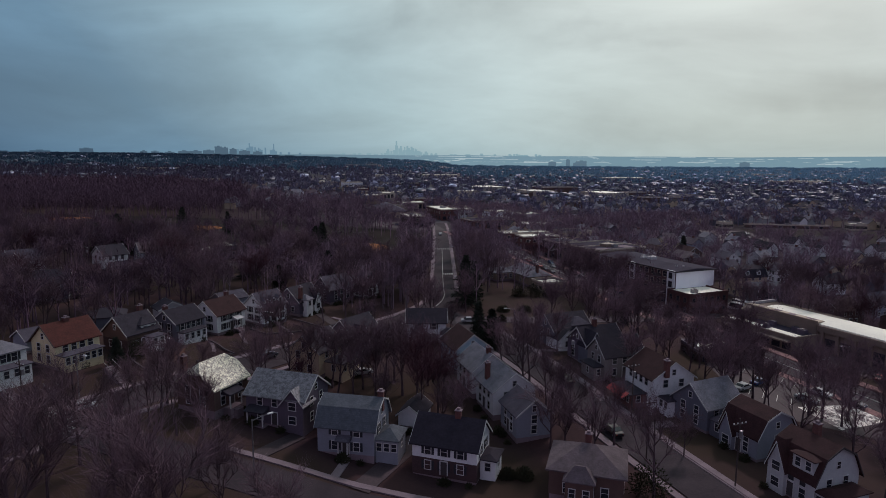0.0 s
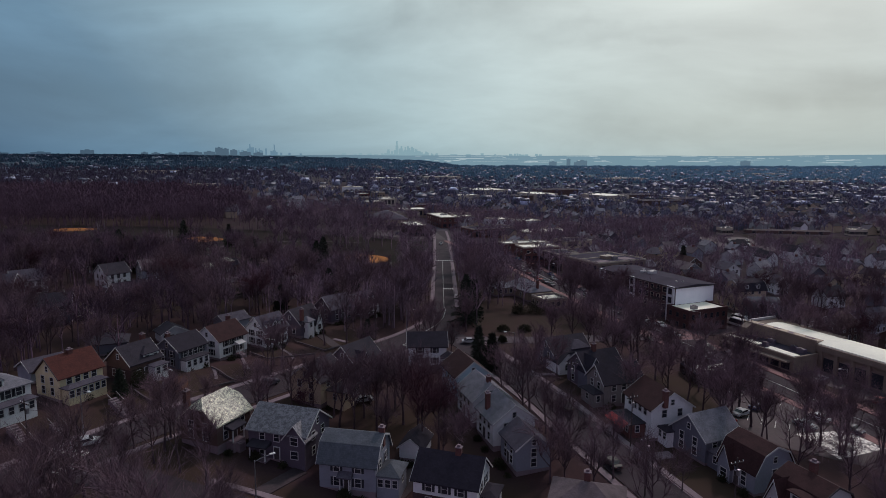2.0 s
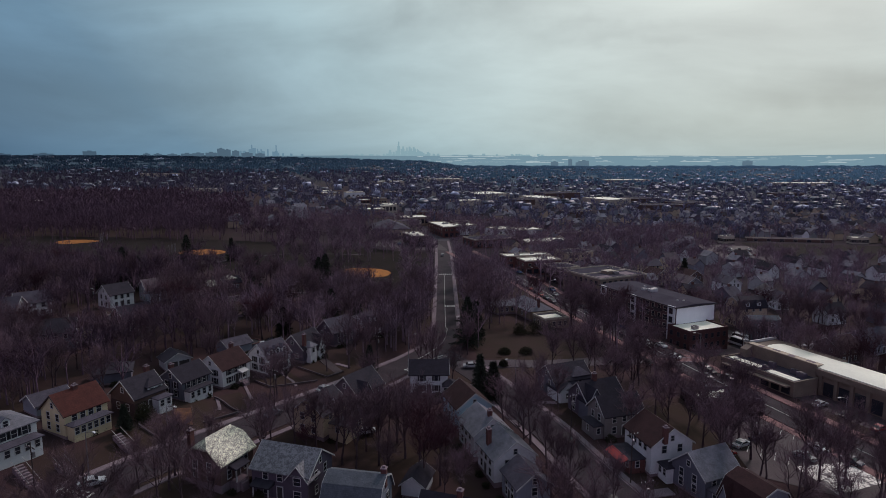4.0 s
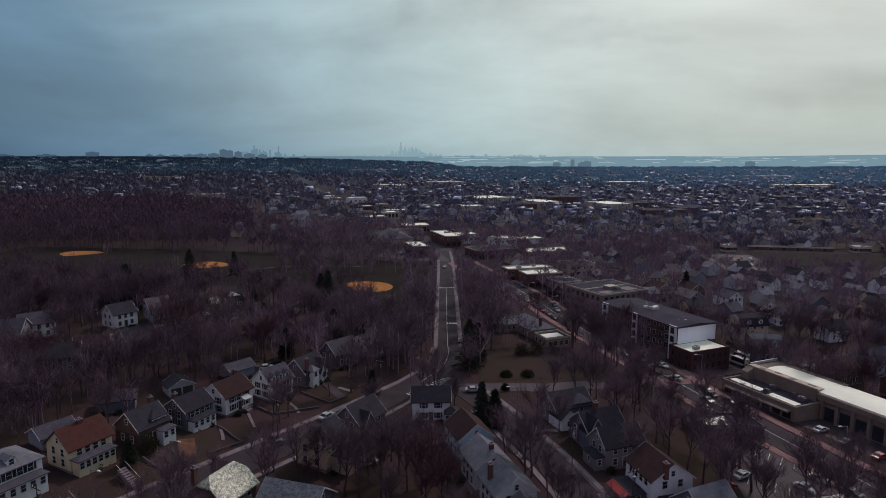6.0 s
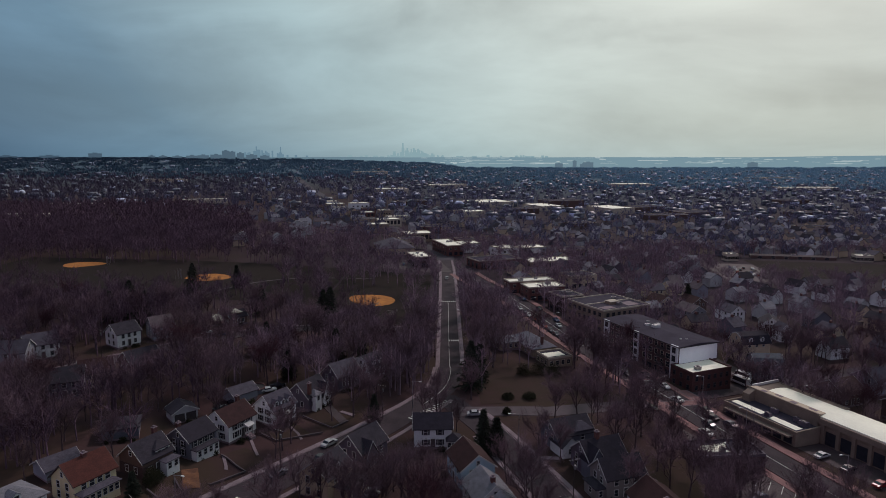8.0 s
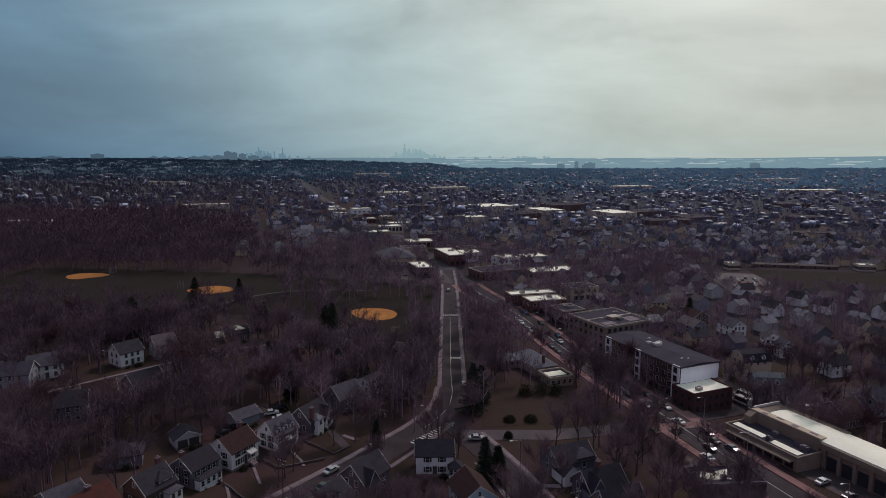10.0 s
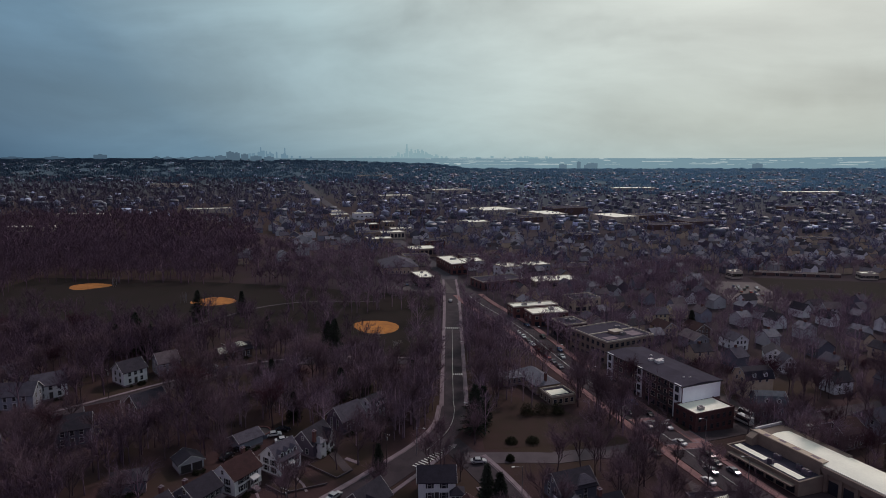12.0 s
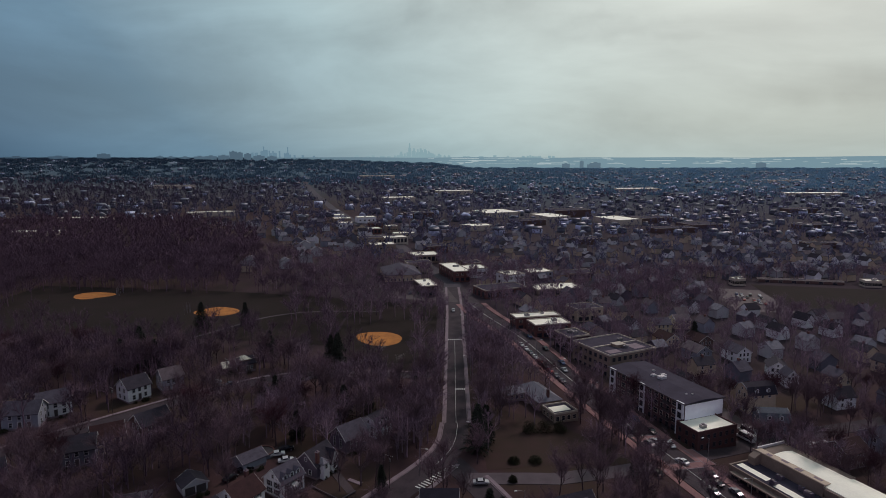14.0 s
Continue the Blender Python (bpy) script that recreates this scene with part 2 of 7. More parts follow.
M["shrub"] = mat("shrub_leaves", (0.020, 0.026, 0.013), (0.036, 0.034, 0.018), 1.0, 1.0, 0, 0.2, spec=0.1, spread=0.3)
for k, a, b_ in [("white", (0.60, 0.615, 0.63), (0.48, 0.495, 0.51)), ("cream", (0.52, 0.45, 0.30), (0.43, 0.37, 0.245)), ("grey", (0.205, 0.235, 0.245), (0.165, 0.188, 0.195)),
                 ("darkgrey", (0.095, 0.082, 0.098), (0.068, 0.060, 0.072)), ("bluewall", (0.30, 0.42, 0.50), (0.25, 0.35, 0.43)), ("dimwhite", (0.38, 0.39, 0.40), (0.30, 0.31, 0.32)), ("tan", (0.46, 0.37, 0.27), (0.36, 0.29, 0.215)),
                 ("brownwall", (0.10, 0.062, 0.046), (0.075, 0.048, 0.038)), ("slatewall", (0.112, 0.126, 0.140), (0.084, 0.094, 0.106)), ("greenwall", (0.19, 0.185, 0.16), (0.145, 0.14, 0.122))]:
    M[k] = mat(k + "_siding", a, b_, 2.5, 0.75, 0.25, 0.3, pattern="siding")
M["redbrick"] = mat("red_brick", (0.15, 0.065, 0.050), (0.105, 0.050, 0.042), 2.0, 0.9, 0.3, 0.15, pattern="brick")
M["flatbrick"] = mat("brown_brick", (0.13, 0.075, 0.068), (0.085, 0.052, 0.05), 2.0, 0.9, 0.3, 0.15, pattern="brick")
M["tanbrick"] = mat("tan_brick", (0.30, 0.24, 0.17), (0.23, 0.185, 0.135), 2.5, 0.9, 0.3, 0.15, pattern="brick")
M["cornerbrick"] = mat("dark_red_brick", (0.095, 0.042, 0.036), (0.065, 0.032, 0.029), 2.0, 0.9, 0.3, 0.15, pattern="brick")
M["darkbrick"] = mat("dark_brick", (0.075, 0.045, 0.040), (0.055, 0.036, 0.034), 2.0, 0.9, 0.3, 0.15, pattern="brick")
for k, a, b_ in [("r_grey", (0.088, 0.084, 0.096), (0.055, 0.052, 0.060)), ("r_black", (0.028, 0.025, 0.033), (0.019, 0.017, 0.023)), ("r_blue", (0.100, 0.120, 0.124), (0.064, 0.078, 0.081)),
                 ("r_brown", (0.046, 0.020, 0.019), (0.029, 0.013, 0.0125)), ("r_orange", (0.092, 0.030, 0.021), (0.060, 0.021, 0.016)), ("r_charcoal", (0.040, 0.037, 0.045), (0.025, 0.023, 0.028)),
                 ("r_light", (0.195, 0.20, 0.205), (0.118, 0.127, 0.125)), ("r_tan", (0.135, 0.112, 0.108), (0.085, 0.071, 0.068))]:
    M[k] = mat(k + "_shingles", a, b_, 1.6, 0.9, 0.3, 0.25, pattern="shingle", spec=0.2)
# Pale mottled shingles, brightened so that sun glare sits in the colour.
M["r_pale"] = mat("pale_mottled_shingles", (0.88, 0.86, 0.64), (0.17, 0.17, 0.125), 0.55, 0.55, 0.6, 0.14, spec=0.5, stain=0.6, lo=0.40, hi=0.57)
M["r_mottled"] = mat("grey_mottled_shingles", (0.165, 0.178, 0.172), (0.060, 0.066, 0.066), 0.6, 0.6, 0.5, 0.2, spec=0.5, stain=0.5, lo=0.42, hi=0.58)
M["membrane"] = mat("white_roof_membrane", (0.86, 0.85, 0.70), (0.74, 0.73, 0.60), 6, 0.7, 0.1, 0.6, spec=0.25)
M["panel"] = mat("white_wall_panels", (0.88, 0.90, 0.92), (0.80, 0.82, 0.85), 3, 0.6, 0.05, 0.4)
# Glare off the stained concrete is put into its pale colour.
M["pad"] = mat("pale_stained_concrete", (0.68, 0.65, 0.60), (0.07, 0.06, 0.058), 3.0, 0.6, 0.1, 0.5, world=True, spec=0.3, lo=0.47, hi=0.55)
M["gravelroof"] = mat("grey_roof_felt", (0.056, 0.052, 0.062), (0.038, 0.035, 0.042), 5, 1.0, 0.2, 0.4, spec=0.08)
M["mallwall"] = mat("tan_render", (0.20, 0.165, 0.115), (0.145, 0.12, 0.085), 3, 0.9, 0.15, 0.3)
M["stucco"] = mat("cream_stucco", (0.42, 0.37, 0.3), (0.34, 0.3, 0.245), 3, 0.9, 0.15, 0.3)
M["trim"] = mat("white_trim", (0.46, 0.46, 0.46), (0.36, 0.36, 0.36), 1.0, 0.6, 0.05, 0.2)
M["darktrim"] = mat("dark_trim", (0.05, 0.045, 0.042), (0.035, 0.032, 0.03), 1.0, 0.6, 0.05, 0.2)
M["glass"] = mat("window_glass", (0.026, 0.030, 0.036), (0.018, 0.021, 0.025), 1.5, 0.08, 0, 0.5, spec=0.6)
M["shutter"] = mat("dark_shutters", (0.020, 0.024, 0.030), (0.014, 0.016, 0.02), 1.0, 0.6, 0.1, 0.2)
M["metal"] = mat("galvanised_metal", (0.30, 0.30, 0.30), (0.22, 0.22, 0.22), 0.8, 0.45, 0.05, 0.2, metal=0.8)
M["wood"] = mat("weathered_pole_wood", (0.055, 0.042, 0.035), (0.035, 0.028, 0.024), 0.8, 0.95, 0.4, 0.1)
M["awning"] = mat("red_awning_cloth", (0.40, 0.055, 0.050), (0.30, 0.045, 0.045), 0.8, 0.9, 0.1, 0.2)
M["tyre"] = mat("rubber", (0.015, 0.015, 0.015), (0.01, 0.01, 0.01), 0.3, 0.9, 0, 0.1)
M["steel"] = mat("wheel_steel", (0.35, 0.35, 0.36), (0.25, 0.25, 0.26), 0.2, 0.35, 0, 0.1, metal=0.9)
for k, a in [("car_white", (0.56, 0.56, 0.56)), ("car_black", (0.015, 0.015, 0.018)), ("car_silver", (0.38, 0.39, 0.40)), ("car_red", (0.25, 0.025, 0.022)), ("car_blue", (0.04, 0.07, 0.14)), ("car_grey", (0.10, 0.10, 0.11))]:
    M[k] = mat(k, a, tuple(v * 0.85 for v in a), 2.0, 0.22, 0, 0.3, spec=0.6)
M["lampglass"] = mat("lamp_glass", (0.65, 0.65, 0.62), (0.5, 0.5, 0.5), 0.3, 0.2, 0, 0.1, spec=0.6)
# Far haze, hazy towers and water glare are painted as glowing colours.
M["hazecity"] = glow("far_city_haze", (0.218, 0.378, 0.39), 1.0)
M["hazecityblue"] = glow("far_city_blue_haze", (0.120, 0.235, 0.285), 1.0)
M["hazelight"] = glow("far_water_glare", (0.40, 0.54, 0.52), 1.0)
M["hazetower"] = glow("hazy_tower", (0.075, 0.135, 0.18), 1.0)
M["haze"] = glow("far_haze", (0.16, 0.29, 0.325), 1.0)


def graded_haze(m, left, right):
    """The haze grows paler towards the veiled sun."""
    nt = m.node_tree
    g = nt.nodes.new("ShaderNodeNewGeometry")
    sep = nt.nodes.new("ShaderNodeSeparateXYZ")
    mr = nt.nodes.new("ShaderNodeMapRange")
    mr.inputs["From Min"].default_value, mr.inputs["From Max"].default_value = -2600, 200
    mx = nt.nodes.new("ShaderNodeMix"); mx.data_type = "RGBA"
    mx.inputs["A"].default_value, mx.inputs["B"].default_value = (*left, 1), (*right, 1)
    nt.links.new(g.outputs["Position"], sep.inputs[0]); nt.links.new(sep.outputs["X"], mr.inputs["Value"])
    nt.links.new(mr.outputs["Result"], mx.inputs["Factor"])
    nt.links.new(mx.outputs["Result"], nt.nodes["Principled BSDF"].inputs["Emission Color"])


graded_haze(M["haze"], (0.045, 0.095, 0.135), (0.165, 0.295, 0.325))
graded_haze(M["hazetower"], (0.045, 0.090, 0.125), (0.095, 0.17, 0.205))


def haze_woods(m, left, right, x0, x1):
    """Puts light and haze into the woods' colour: darker west, paler east."""
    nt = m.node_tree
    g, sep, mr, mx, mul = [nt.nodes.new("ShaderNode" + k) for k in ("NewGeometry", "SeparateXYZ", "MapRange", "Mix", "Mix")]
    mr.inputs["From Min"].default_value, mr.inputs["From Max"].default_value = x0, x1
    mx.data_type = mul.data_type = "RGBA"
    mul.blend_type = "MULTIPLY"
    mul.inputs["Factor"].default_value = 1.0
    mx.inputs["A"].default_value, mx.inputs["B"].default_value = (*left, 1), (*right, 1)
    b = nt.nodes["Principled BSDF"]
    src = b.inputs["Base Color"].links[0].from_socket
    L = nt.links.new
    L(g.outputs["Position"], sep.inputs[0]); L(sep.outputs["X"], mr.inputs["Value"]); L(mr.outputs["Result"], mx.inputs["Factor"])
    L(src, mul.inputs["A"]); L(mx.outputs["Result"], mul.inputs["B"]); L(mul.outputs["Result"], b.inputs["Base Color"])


haze_woods(M["farwoods"], (0.16, 0.16, 0.19), (0.85, 0.85, 0.85), -1300, 1300)
haze_woods(M["midwoods"], (0.62, 0.54, 0.56), (1.15, 1.15, 1.15), -600, 50)


# ---- terrain ----
def ss(a, b, x):
    t = min(1.0, max(0.0, (x - a) / (b - a)))
    return t * t * (3 - 2 * t)


def gz(x, y):
    """Height of the ground: rising to the left of the street, falling to the right and towards the plain."""
    z = -0.5 + 8.5 * math.tanh(0.0095 * max(0, -x - 12))
    z -= 7.5 * ss(20, 120, x)
    z -= 3.0 * ss(150, 90, y) * math.exp(-((x - 5) / 30) ** 2)
    d = -(x + 54.5) * 0.839 + (y - 120) * 0.545
    z += 1.6 * ss(2, 7, d) * ss(70, 90, y) * ss(155, 125, y) * ss(60, 25, d)
    z -= 14 * ss(300, 1500, y) * ss(-150, 250, x)
    z += 40 * ss(1300, 3600, y) * ss(500, -1800, x)
    return z


def mesh(name, verts, faces, material=None, smooth=False):
    me = bpy.data.meshes.new(name)
    me.from_pydata([tuple(v) for v in verts], [], [tuple(f) for f in faces])
    if material:
        me.materials.append(material)
    if smooth:
        me.polygons.foreach_set("use_smooth", [True] * len(me.polygons))
    me.update()
    return me


def tidy(me):
    """Makes a mesh's faces point outwards."""
    bm = bmesh.new()
    bm.from_mesh(me)
    bmesh.ops.recalc_face_normals(bm, faces=bm.faces[:])
    bm.to_mesh(me)
    bm.free()
    return me


def part(name, me, parent, m=None, label=""):
    ob = new(name, me)
    ob.parent = parent
    if m is not None:
        ob.matrix_local = m
    if label:
        ob["label"] = label
    return ob


def thing(name, m, label, category, group="", kind=""):
    ob = new(name)
    ob.empty_display_size = 0.5
    ob.matrix_world = m
    return tagged(ob, label, category, group, kind)


def lines(stops):
    out = []
    for (a, b, step) in stops:
        n = max(1, round((b - a) / step))
        out += [a + (b - a) * i / n for i in range(n)]
    return out + [stops[-1][1]]


def build_ground():
    xs = lines([(-5000, -1500, 250), (-1500, -400, 60), (-400, -160, 15), (-160, 160, 4), (160, 400, 15), (400, 1500, 60), (1500, 5000, 250)])
    ys = lines([(-600, 40, 40), (40, 330, 4), (330, 600, 12), (600, 1600, 50), (1600, 4900, 150)])
    nx = len(xs)
    verts = [(x, y, gz(x, y)) for y in ys for x in xs]
    faces = [(j * nx + i, j * nx + i + 1, (j + 1) * nx + i + 1, (j + 1) * nx + i) for j in range(len(ys) - 1) for i in range(nx - 1)]
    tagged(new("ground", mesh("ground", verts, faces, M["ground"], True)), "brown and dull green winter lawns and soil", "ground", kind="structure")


build_ground()


def resample(pts, step):
    out = []
    for a, b in zip(pts[:-1], pts[1:]):
        n = max(1, round(math.hypot(b[0] - a[0], b[1] - a[1]) / step))
        out += [(a[0] + (b[0] - a[0]) * i / n, a[1] + (b[1] - a[1]) * i / n) for i in range(n)]
    return out + [pts[-1]]


def rounded(pts, times=2):
    for _ in range(times):
        q = [pts[0]]
        for a, b in zip(pts[:-1], pts[1:]):
            q += [(a[0] * 0.75 + b[0] * 0.25, a[1] * 0.75 + b[1] * 0.25), (a[0] * 0.25 + b[0] * 0.75, a[1] * 0.25 + b[1] * 0.75)]
        pts = q + [pts[-1]]
    return pts


def side_of(pts, off):
    """The line at a distance to the right of another."""
    out = []
    for i, p in enumerate(pts):
        a, b = pts[max(0, i - 1)], pts[min(len(pts) - 1, i + 1)]
        l = math.hypot(b[0] - a[0], b[1] - a[1]) or 1
        out.append((p[0] + (b[1] - a[1]) / l * off, p[1] - (b[0] - a[0]) / l * off))
    return out


def strip(pts, width, lift, drop=0.3, cross=4, step=4.0):
    """Verts and faces of a band laid over the ground, with sides going down."""
    pts = resample(pts, step)
    n = cross + 3
    verts, faces = [], []
    rails = [side_of(pts, width * (j / cross - 0.5)) for j in range(cross + 1)]
    for i in range(len(pts)):
        l, r = rails[0][i], rails[-1][i]
        verts.append((*l, gz(*l) + lift - drop))
        for j in range(cross + 1):
            p = rails[j][i]
            verts.append((*p, gz(*p) + lift))
        verts.append((*r, gz(*r) + lift - drop))
    for i in range(len(pts) - 1):
        for j in range(n - 1):
            faces.append((i * n + j, i * n + j + 1, (i + 1) * n + j + 1, (i + 1) * n + j))
    return verts, faces


def lay(name, pts, width, lift, material, label, category, cross=4, step=4.0, kind="structure"):
    v, f = strip(pts, width, lift, 0.3, cross, step)
    return tagged(new(name, mesh(name, v, [g[::-1] for g in f], M[material])), label, category, kind=kind)


def patch(name, corners, lift, material, label, category, n=8):
    """A four-cornered area laid over the ground."""
    a, b, c, d = [Vector(p) for p in corners]
    verts, faces = [], []
    for j in range(n + 1):
        for i in range(n + 1):
            s, t = i / n, j / n
            p = (a * (1 - s) + b * s) * (1 - t) + (d * (1 - s) + c * s) * t
            verts.append((p.x, p.y, gz(p.x, p.y) + lift))
    for j in range(n):
        for i in range(n):
            k = j * (n + 1) + i
            faces.append((k, k + 1, k + n + 2, k + n + 1))
    return tagged(new(name, tidy(mesh(name, verts, faces, M[material]))), label, category, kind="structure")


# ---- streets ----
LEFT = rounded([(-88, 50), (-72, 75), (-62.1, 91.2), (-57.5, 102), (-49.3, 115), (-38.3, 130.8), (-22.5, 153.8), (-11, 172), (-2.5, 186), (2.2, 198), (3.3, 214)])
MAIN = [(3.3, 214), (3.6, 300), (3.8, 360), (3.4, 404), (2.6, 440)]
RIGHT = rounded([(54, 40), (44, 72), (36.5, 95), (33.5, 105), (29.4, 117), (25.3, 131), (20.5, 143), (14.5, 160), (8, 174), (1, 187)])
SIDE = [(6, 176), (32, 176.7), (52, 184), (68, 192)]
NEAR = [(-57, 97), (-46, 93), (-36, 90), (-20, 86), (-8, 82.7), (12, 77), (38, 70), (80, 58)]
SHOPS = rounded([(2.6, 456), (8, 420), (17.5, 374), (28, 345), (40, 313), (51, 265), (62, 229), (71, 202), (79, 178), (90, 148), (101, 118), (114, 82), (125, 50)])
CROSS = [(74, 197), (104, 212.5), (140, 226), (220, 250), (330, 275)]
BACK = rounded([(-190, 95), (-152, 146), (-129.6, 175.9), (-109.7, 201.4), (-87.4, 229.3), (-61.6, 252.2), (-4, 263)])
AVENUE = [(2.6, 440), (2.5, 458), (-18.5, 526), (-54, 641), (-106, 765), (-179, 977), (-250, 1218), (-328, 1500), (-420, 1850)]
ROADS = [(LEFT, 8.5), (MAIN, 7.4), (RIGHT, 7.6), (SIDE, 6.5), (NEAR, 8), (SHOPS, 12), (CROSS, 7.5), (BACK, 6.5), (AVENUE, 12)]
for i, (pts, wd) in enumerate(ROADS):
    lay("road", pts, wd, 0.10 + 0.008 * i, "paleroad" if pts is SIDE else "greyroad" if pts is AVENUE else "asphalt", "worn pale street" if pts is SIDE or pts is AVENUE else "dark grey asphalt street with worn surface", "road")
for pts, off in [(LEFT, -5.3), (LEFT[:-9], 6.2), (MAIN, -4.5), (MAIN, 4.6), (RIGHT[:-5], 5.0), (RIGHT[:-9], -4.9), (NEAR[2:], -5.6), (BACK, -4.6)]:
    lay("pavement", side_of(pts, off), 1.25, 0.20, "concrete", "pale concrete footpath beside the street", "pavement", 2)
KERB = [p for p in SHOPS if p[1] < 402]
lay("pavement", side_of(KERB, -8.2), 3.2, 0.22, "paver", "red brick footpath along the shops", "pavement", 2)
lay("pavement", side_of(KERB, 8.0), 3.0, 0.22, "paver", "red brick footpath along the shops", "pavement", 2)
lay("pavement", side_of(LEFT, -4.4), 0.25, 0.24, "concrete", "concrete kerb", "kerb", 1)
lay("pavement", side_of(MAIN, -3.75), 0.25, 0.24, "concrete", "concrete kerb", "kerb", 1)
lay("pavement", side_of(MAIN, 3.75), 0.25, 0.24, "concrete", "concrete kerb", "kerb", 1)
lay("pavement", side_of(RIGHT[:-5], 4.0), 0.25, 0.24, "concrete", "concrete kerb", "kerb", 1)


def bars(name, a, b, n, w, l, label, lift=0.2):
    """Painted bars across a road from a to b."""
    a, b = Vector(a), Vector(b)
    u = (b - a).normalized()
    v = Vector((-u.y, u.x))
    verts, faces = [], []
    for i in range(n):
        c = a + (b - a) * ((i + 0.5) / n)
        k = len(verts)
        for s, t in ((-1, -1), (1, -1), (1, 1), (-1, 1)):
            p = c + u * (s * w / 2) + v * (t * l / 2)
            verts.append((p.x, p.y, gz(p.x, p.y) + lift))
        faces.append((k, k + 1, k + 2, k + 3))
    return tagged(new(name, tidy(mesh(name, verts, faces, M["paint"]))), label, "road marking", kind="structure")


lay("lane_marking", side_of(LEFT[-12:], 0.4)[:-1] + [(3.1, 215), (3.1, 243), (3.2, 262), (3.4, 311)], 0.13, 0.2, "paint", "pale centre line on the street", "road marking", 1)
lay("lane_marking", KERB[:-6], 0.2, 0.24, "paint", "pale centre line on the street", "road marking", 1)
bars("crossing", (2.9, 246), (7.2, 246), 5, 0.5, 2.0, "white crossing bars on the street")
bars("crossing", (-0.2, 313.8), (7.4, 313.8), 8, 0.5, 2.0, "white crossing bars on the street")
bars("crossing", (-8.2, 170.2), (2.6, 183.6), 14, 0.5, 2.6, "white crossing bars on the street")
bars("crossing", (-62.6, 101.4), (-56.2, 99.4), 6, 0.55, 2.6, "white crossing bars on the street")
bars("crossing", (-56.0, 97.0), (-57.4, 93.2), 4, 0.5, 2.2, "white crossing bars on the street")
# red brick crossings with pale borders at the junction
for a, b in [((63.5, 208), (75, 213)), ((69, 190), (82, 195)), ((80.5, 205), (84.5, 195)), ((66, 198), (69, 187))]:
    lay("crossing", [a, b], 3.0, 0.235, "paver", "red brick crossing at the junction", "crossing", 1)
    for o in (-1.75, 1.75):
        lay("crossing_border", side_of([a, b], o), 0.4, 0.242, "concrete", "pale border of a brick crossing", "crossing", 1)


# ---- builders for houses ----
def box(x0, y0, z0, x1, y1, z1, v=None, f=None):
    v, f = ([], []) if v is None else (v, f)
    k = len(v)
    v += [(x0, y0, z0), (x1, y0, z0), (x1, y1, z0), (x0, y1, z0), (x0, y0, z1), (x1, y0, z1), (x1, y1, z1), (x0, y1, z1)]
    f += [(k, k + 3, k + 2, k + 1), (k + 4, k + 5, k + 6, k + 7), (k, k + 1, k + 5, k + 4), (k + 1, k + 2, k + 6, k + 5), (k + 2, k + 3, k + 7, k + 6), (k + 3, k, k + 4, k + 7)]
    return v, f


def boxes(name, rows, material):
    v, f = [], []
    for r in rows:
        box(*r, v, f)
    return mesh(name, v, f, material)


def prism(name, profile, u0, u1, along, material):
    """A profile of (across, height) drawn out along x or y."""
    n = len(profile)
    v = [((u, p, z) if along == "x" else (p, u, z)) for u in (u0, u1) for p, z in profile]
    f = [tuple(range(n)), tuple(range(2 * n - 1, n - 1, -1))] + [(i, (i + 1) % n, n + (i + 1) % n, n + i) for i in range(n)]
    return tidy(mesh(name, v, f, material))


def roof_line(kind, d, he, rh):
    if kind == "gambrel":
        return [(0, he), (d * 0.17, he + rh * 0.66), (d / 2, he + rh), (d * 0.83, he + rh * 0.66), (d, he)]
    if kind == "shed":
        return [(0, he), (d, he + rh)]
    return [(0, he), (d / 2, he + rh), (d, he)]


def slab(line, over, thick):
    """A roof covering of some thickness over a line of (across, height), with eaves."""
    (a, za), (b, zb) = line[0], line[1]
    k = (zb - za) / (b - a)
    (c, zc), (e, ze) = line[-2], line[-1]
    m = (ze - zc) / (e - c)
    low = [(a - over, za - over * k)] + list(line[1:-1]) + [(e + over, ze + over * m)]
    return low + [(p, z + thick) for p, z in low[::-1]]


WIN = {}


def window_meshes(w, h, trim):
    key = (round(w, 2), round(h, 2), trim)
    if key not in WIN:
        t = 0.11
        WIN[key] = (boxes("window", [(-w / 2 - t, -0.07, -h / 2 - t, -w / 2, 0.02, h / 2 + t), (w / 2, -0.07, -h / 2 - t, w / 2 + t, 0.02, h / 2 + t), (-w / 2, -0.07, h / 2, w / 2, 0.02, h / 2 + t),
                                     (-w / 2, -0.09, -h / 2 - t, w / 2, 0.02, -h / 2), (-w / 2, -0.055, -0.03, w / 2, 0.0, 0.03)], M[trim]),
                    boxes("pane", [(-w / 2, -0.035, -h / 2, w / 2, 0.01, h / 2)], M["glass"]))
    return WIN[key]


def window(parent, x, y, z, turn, w=0.95, h=1.45, trim="trim", shutters=False):
    fr, pn = window_meshes(w, h, trim)
    m = pose(x, y, z, 0, 0, turn)
    wd = part("window", fr, parent, m)
    part("pane", pn, wd)
    if shutters:
        key = ("shutter", round(h, 2))
        if key not in WIN:
            WIN[key] = boxes("shutter", [(-0.2, -0.06, -h / 2, 0.2, 0.0, h / 2)], M["shutter"])
        for s in (-1, 1):
            part("shutter", WIN[key], parent, m @ pose(s * (w / 2 + 0.33), -0.004, 0))


